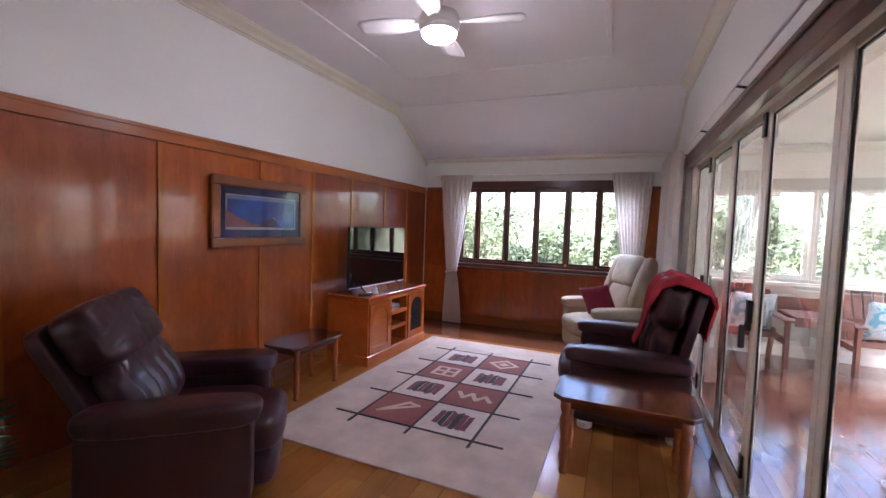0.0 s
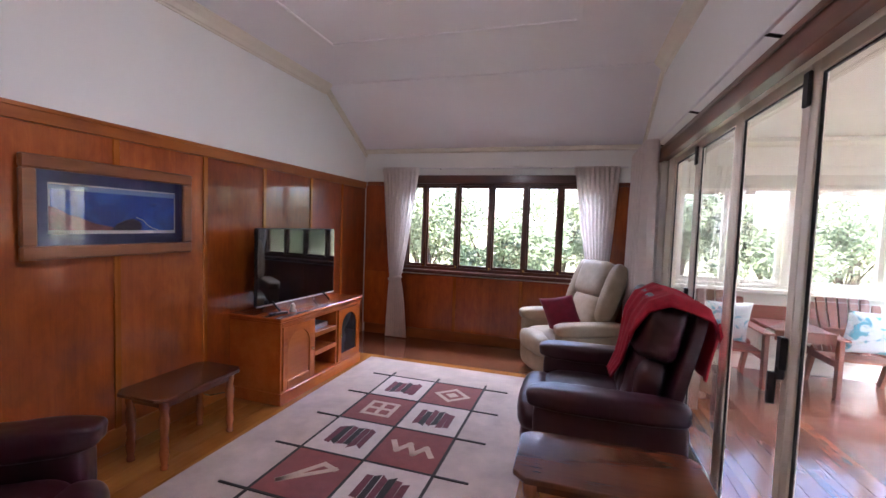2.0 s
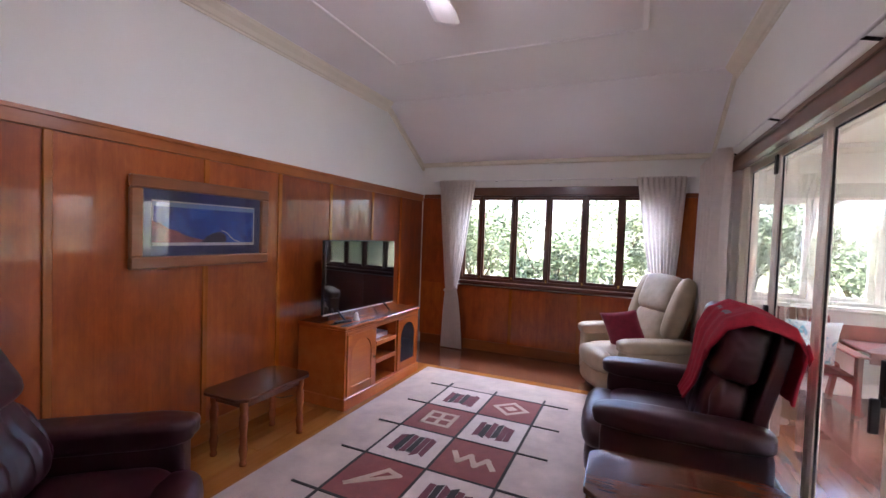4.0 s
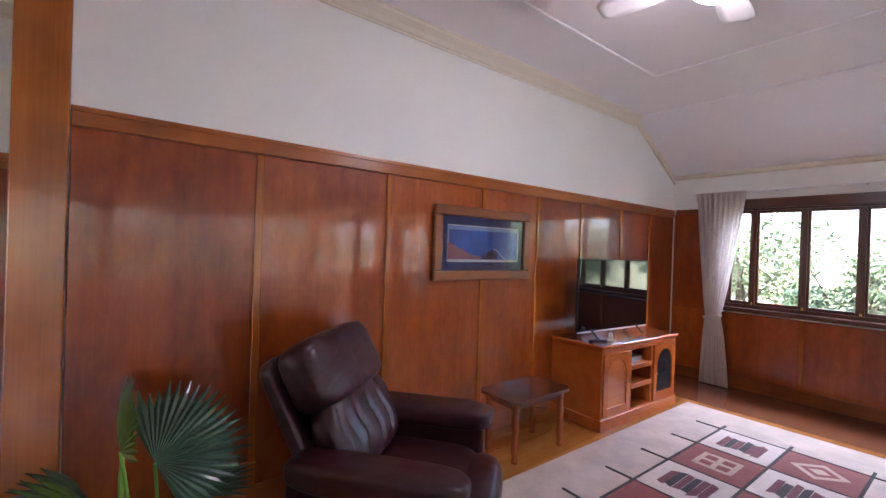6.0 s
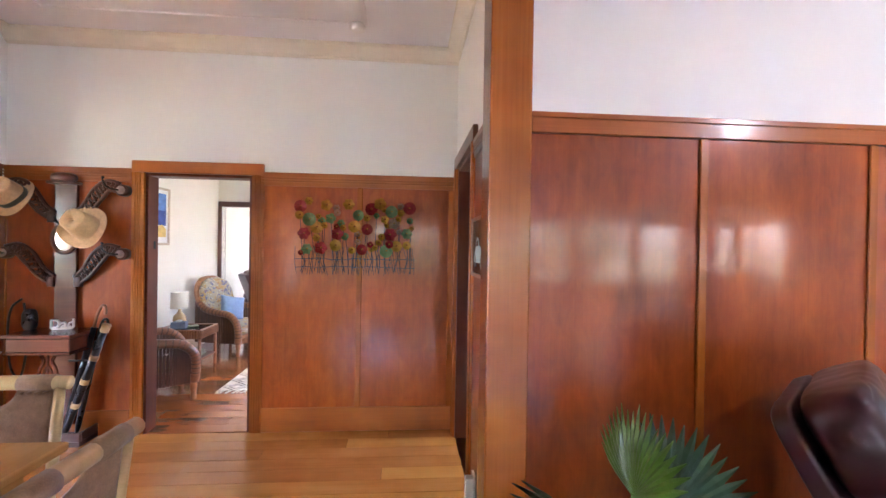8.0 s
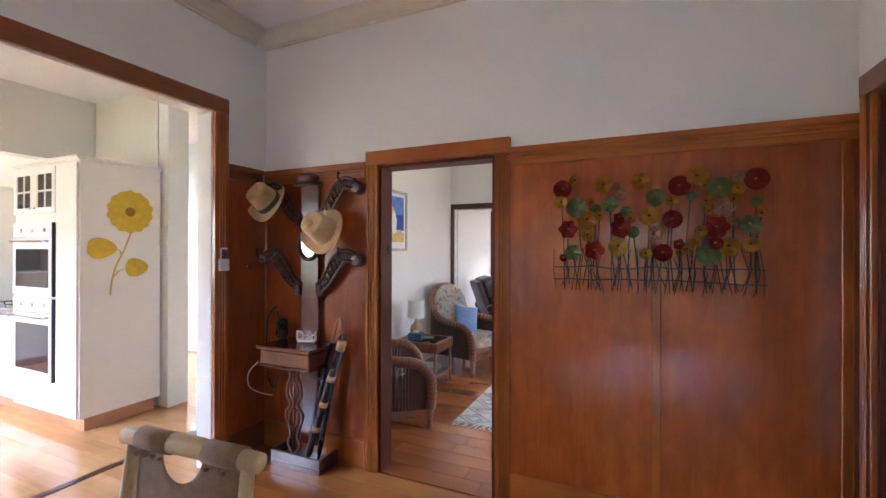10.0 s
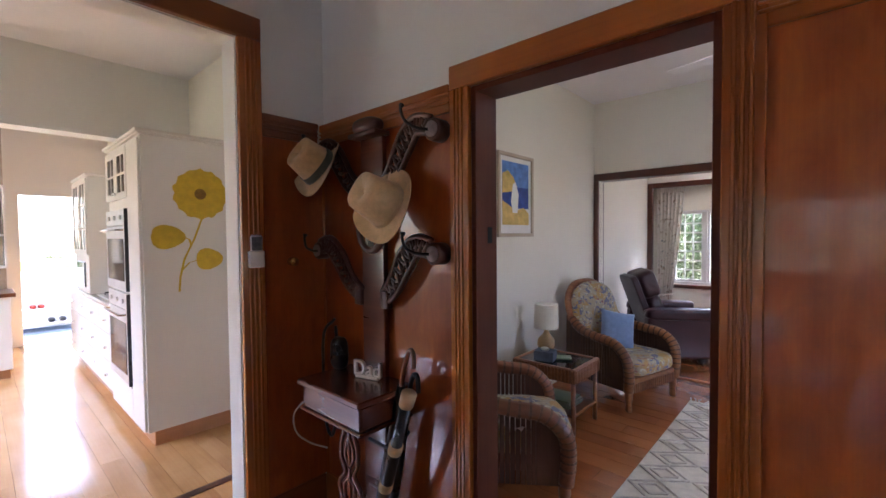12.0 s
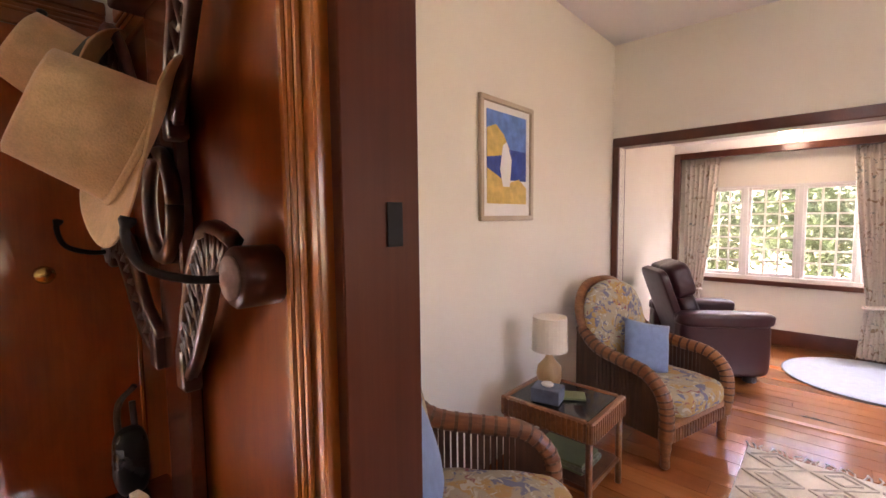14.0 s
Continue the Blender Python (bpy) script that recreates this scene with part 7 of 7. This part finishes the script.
for k in range(2):
    y0 = -6.71 + 0.40 * k
    d = part("door", boxes((-3.62, -3.602, y0, y0 + 0.05, 1.30, 2.07), (-3.62, -3.602, y0 + 0.34, y0 + 0.39, 1.30, 2.07), (-3.62, -3.602, y0 + 0.05, y0 + 0.34, 1.30, 1.35), (-3.62, -3.602, y0 + 0.05, y0 + 0.34, 2.02, 2.07), (-3.617, -3.604, y0 + 0.187, y0 + 0.203, 1.35, 2.02), (-3.617, -3.604, y0 + 0.05, y0 + 0.34, 1.56, 1.576), (-3.617, -3.604, y0 + 0.05, y0 + 0.34, 1.79, 1.806), bevel=0.002), M["melamine"], hutch, "small-paned cabinet door")
    part("pane", a_box(-3.613, -3.609, y0 + 0.05, y0 + 0.34, 1.35, 2.02), M["oven_glass"], d)
part("niche_door", a_box(-3.62, -3.606, -6.55, -6.12, 0.96, 1.22, 0.003), M["oven_glass"], hutch)
rack = thing("plate_rack_cabinet", pose(-0.47, 0, 0), "white wall cabinet with a plate rack and shelf", "cabinet")
part("case", boxes((-2.62, -2.60, -7.35, -7.0, 1.15, 2.05), (-1.9, -1.88, -7.35, -7.0, 1.15, 2.05), (-2.60, -1.9, -7.35, -7.0, 2.03, 2.05), (-2.60, -1.9, -7.35, -7.0, 1.50, 1.52), (-2.60, -1.9, -7.35, -7.0, 1.15, 1.17)), M["melamine"], rack)
for k in range(10):
    part("dowel", tube([(-2.56 + 0.07 * k, -7.05, 1.52), (-2.56 + 0.07 * k, -7.05, 2.03)], 0.008, 6), M["melamine"], rack)
structure(part("rack_wall", a_box(-3.09, -0.95, -7.46, -7.352, 0.0, 2.95), M["tile"]), "tiled kitchen return wall", "wall")
peninsula = thing("sink_cabinet", pose(-0.47, 0, 0), "white sink cabinet under a timber-edged bench", "cabinet")
part("carcass", a_box(-2.62, -1.9, -7.35, -6.75, 0.10, 0.86, 0.003), M["melamine"], peninsula)
part("bench", a_box(-2.66, -1.88, -7.35, -6.72, 0.861, 0.90, 0.004), M["frame_wood"], peninsula)
part("kickboard", a_box(-2.60, -1.9, -7.33, -6.80, 0, 0.10), M["kick"], peninsula)
structure(part("threshold_strip", a_box(-4.2, -1.0, -3.12, -3.06, 0.0005, 0.004, 0.001), M["darkwood"]), "dark timber strip across the kitchen floor", "trim")
klamp = thing("ceiling_spot", pose(-3.35, -6.2, 2.90), "white ceiling spot lamp", "lamp")
part("body", lathe([(0.04, 0), (0.05, 0.02), (0.05, 0.058)], 14), M["lamp_glow"], klamp)
# porch beyond the kitchen door
structure(part("porch_floor", a_box(-4.4, -1.8, -10.2, -8.56, -0.10, -0.02), M["slate"]), "blue-grey porch floor", "floor")
structure(part("porch_wall", boxes((-4.4, -1.8, -10.3, -10.2, -0.1, 0.95)), M["white"]), "low white porch wall", "wall")
shoe = thing("shoe_rack", pose(-3.62, -9.9, -0.019), "white shoe rack with shelves on the porch", "shoe rack")
for x in (-0.42, 0.42):
    part("side", boxes((x - 0.012, x + 0.012, -0.14, -0.12, 0, 0.62), (x - 0.012, x + 0.012, 0.12, 0.14, 0, 0.62)), M["white_plastic"], shoe)
for z in (0.10, 0.34, 0.58):
    part("shelf", a_box(-0.42, 0.42, -0.14, 0.14, z, z + 0.02, 0.003), M["white_plastic"], shoe)
for x, z, mm in ((-0.20, 0.12, "black"), (-0.06, 0.12, "black"), (0.06, 0.36, "ruby"), (0.16, 0.36, "ruby")):
    sh = thing("shoe", pose(-3.62 + x, -9.9, z - 0.019 + 0.0005), "worn slip-on shoe on the rack", "shoe", "shoes on the rack")
    part("upper", cushion(0, 0, 0.035, 0.09, 0.24, 0.07, 2.6, 0, 0.02, 2, n=8), M[mm], sh, smooth=True)
planter = thing("planter_box", pose(-3.66, -10.25, 0.951), "timber planter box with green plants on the porch wall", "planter")
part("trough", a_box(-0.30, 0.30, -0.09, 0.09, 0, 0.16, 0.006), M["rattan"], planter)
part("plant", sheet(lambda u, v: (-0.28 + 0.56 * u, -0.08 + 0.16 * v, 0.16 + 0.09 * abs(noise.noise(Vector((u * 14, v * 5, 1)))) + 0.02), 40, 10), M["leaf_b"], planter)
structure(part("passage_pillar", a_box(-4.46, -4.262, -3.94, -3.80, 0, 2.95, 0.003), M["white"]), "white passage pillar", "pillar")
structure(part("passage_door", a_box(-5.79, -5.75, -5.40, -5.17, 0.0, 2.02, 0.004), M["kick"]), "pinkish timber door at the passage end", "door")

# ---- garden ----
ground = structure(part("ground", a_box(-300, 300, -300, 300, -0.75, -0.55), M["lawn"]), "dry lawn round the house", "ground")


def shrub(x, y, h, r, n, mat, seed, label, trunk=True, leaf=0.085):
    """A tapered trunk with limbs, and an uneven crown of many leaves in clumps."""
    g = random.Random(seed)
    t = thing("tree", pose(x, y, -0.56), label, "tree", "garden trees")
    bm = tube([(0, 0, 0), (0.05 * h, 0.02, h * 0.3), (0.02, 0.06, h * 0.62)], [0.05 * r + 0.03, 0.04 * r + 0.02, 0.02], 8)
    clumps = []
    for k in range(12):
        a, e = g.uniform(0, 6.283), g.uniform(0.15, 1.0)
        c = Vector((math.cos(a) * r * g.uniform(0.2, 0.85), math.sin(a) * r * g.uniform(0.2, 0.85), h * (0.35 + 0.55 * e) * g.uniform(0.75, 1.05)))
        clumps.append((c, r * g.uniform(0.28, 0.5)))
        tube([(0, 0, h * 0.2), (c.x * 0.5, c.y * 0.5, (h * 0.25 + c.z) / 2), tuple(c)], [0.025, 0.016, 0.006], 5, bm)
    part("trunk", bm, M["bark"], t, smooth=True)
    verts, faces = [], []
    for i in range(n):
        c, cr = clumps[g.randrange(len(clumps))]
        d = Vector((g.gauss(0, 1), g.gauss(0, 1), g.gauss(0, 0.8))).normalized() * cr * g.random() ** 0.4
        p = c + d
        u = Vector((g.gauss(0, 1), g.gauss(0, 1), g.gauss(0, 0.7))).normalized()
        v = u.orthogonal().normalized()
        s = leaf * g.uniform(0.6, 1.4)
        b = len(verts)
        verts += [tuple(p - u * s), tuple(p + v * s * 0.4), tuple(p + u * s), tuple(p - v * s * 0.4)]
        faces.append((b, b + 1, b + 2, b + 3))
    me = bpy.data.meshes.new("crown")
    me.from_pydata(verts, [], faces)
    me.materials.append(mat)
    ob = new("crown", me)
    ob.parent = t
    tagged(ob, kind="stuff")


for i, (x, y, h, r) in enumerate(((-3.2, 11.5, 3.4, 1.5), (-1.2, 10.6, 2.7, 1.3), (-0.1, 13.5, 4.2, 1.7), (-5.5, 12.5, 4.0, 1.8), (2.2, 12.5, 3.3, 1.4), (4.0, 11.0, 3.6, 1.5), (6.0, 13.0, 4.2, 1.8), (3.2, 15.5, 4.5, 2.0), (9.5, 6.5, 4.0, 1.8), (9.0, 3.4, 3.4, 1.6), (9.8, 0.6, 3.8, 1.8), (9.2, -2.2, 3.4, 1.6))):
    shrub(x, y, h, r, 9000, M["leaf_a"] if i % 2 else M["leaf_b"], 30 + i, "leafy garden tree in full daylight outside the window", leaf=0.055)
for i, (x, y, h, r) in enumerate(((-12.2, -2.8, 2.8, 1.2), (-12.6, -1.0, 3.0, 1.3), (-12.3, 0.8, 2.6, 1.2), (-14.5, -3.5, 4.0, 1.8), (-14.5, 0.2, 3.6, 1.7))):
    shrub(x, y, h, r, 9000, M["leaf_a"] if i % 2 else M["leaf_b"], 50 + i, "dense garden shrub outside the bay window", leaf=0.055)
for i, (x, y, h, r) in enumerate(((-3.0, -12.5, 2.0, 0.9), (-1.5, -13.5, 2.6, 1.2))):
    shrub(x, y, h, r, 1200, M["leaf_b"], 70 + i, "garden shrub beyond the porch")
# ---- floor boards ----
boards(floor, -2.49, 0.88, -2.42, 6.08, 0.145, M["board"], 1)
boards(floor, -4.10, -2.49, -2.42, 0.99, 0.145, M["board"], 2)
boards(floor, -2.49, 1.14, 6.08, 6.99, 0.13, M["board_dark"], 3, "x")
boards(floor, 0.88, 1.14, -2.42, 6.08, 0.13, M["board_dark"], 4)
boards(floor_sitting, -7.60, -4.12, -2.39, 1.7, 0.145, M["board_red"], 5)
boards(floor_sitting, -9.82, -7.60, -2.39, 1.7, 0.145, M["board_red"], 6)
boards(floor_kitchen, -5.8, -0.9, -8.55, -2.43, 0.13, M["board_pale"], 7, gap=0.0006)
boards(floor_sunroom, 1.16, 4.85, -2.42, 7.30, 0.13, M["board_gloss"], 8)
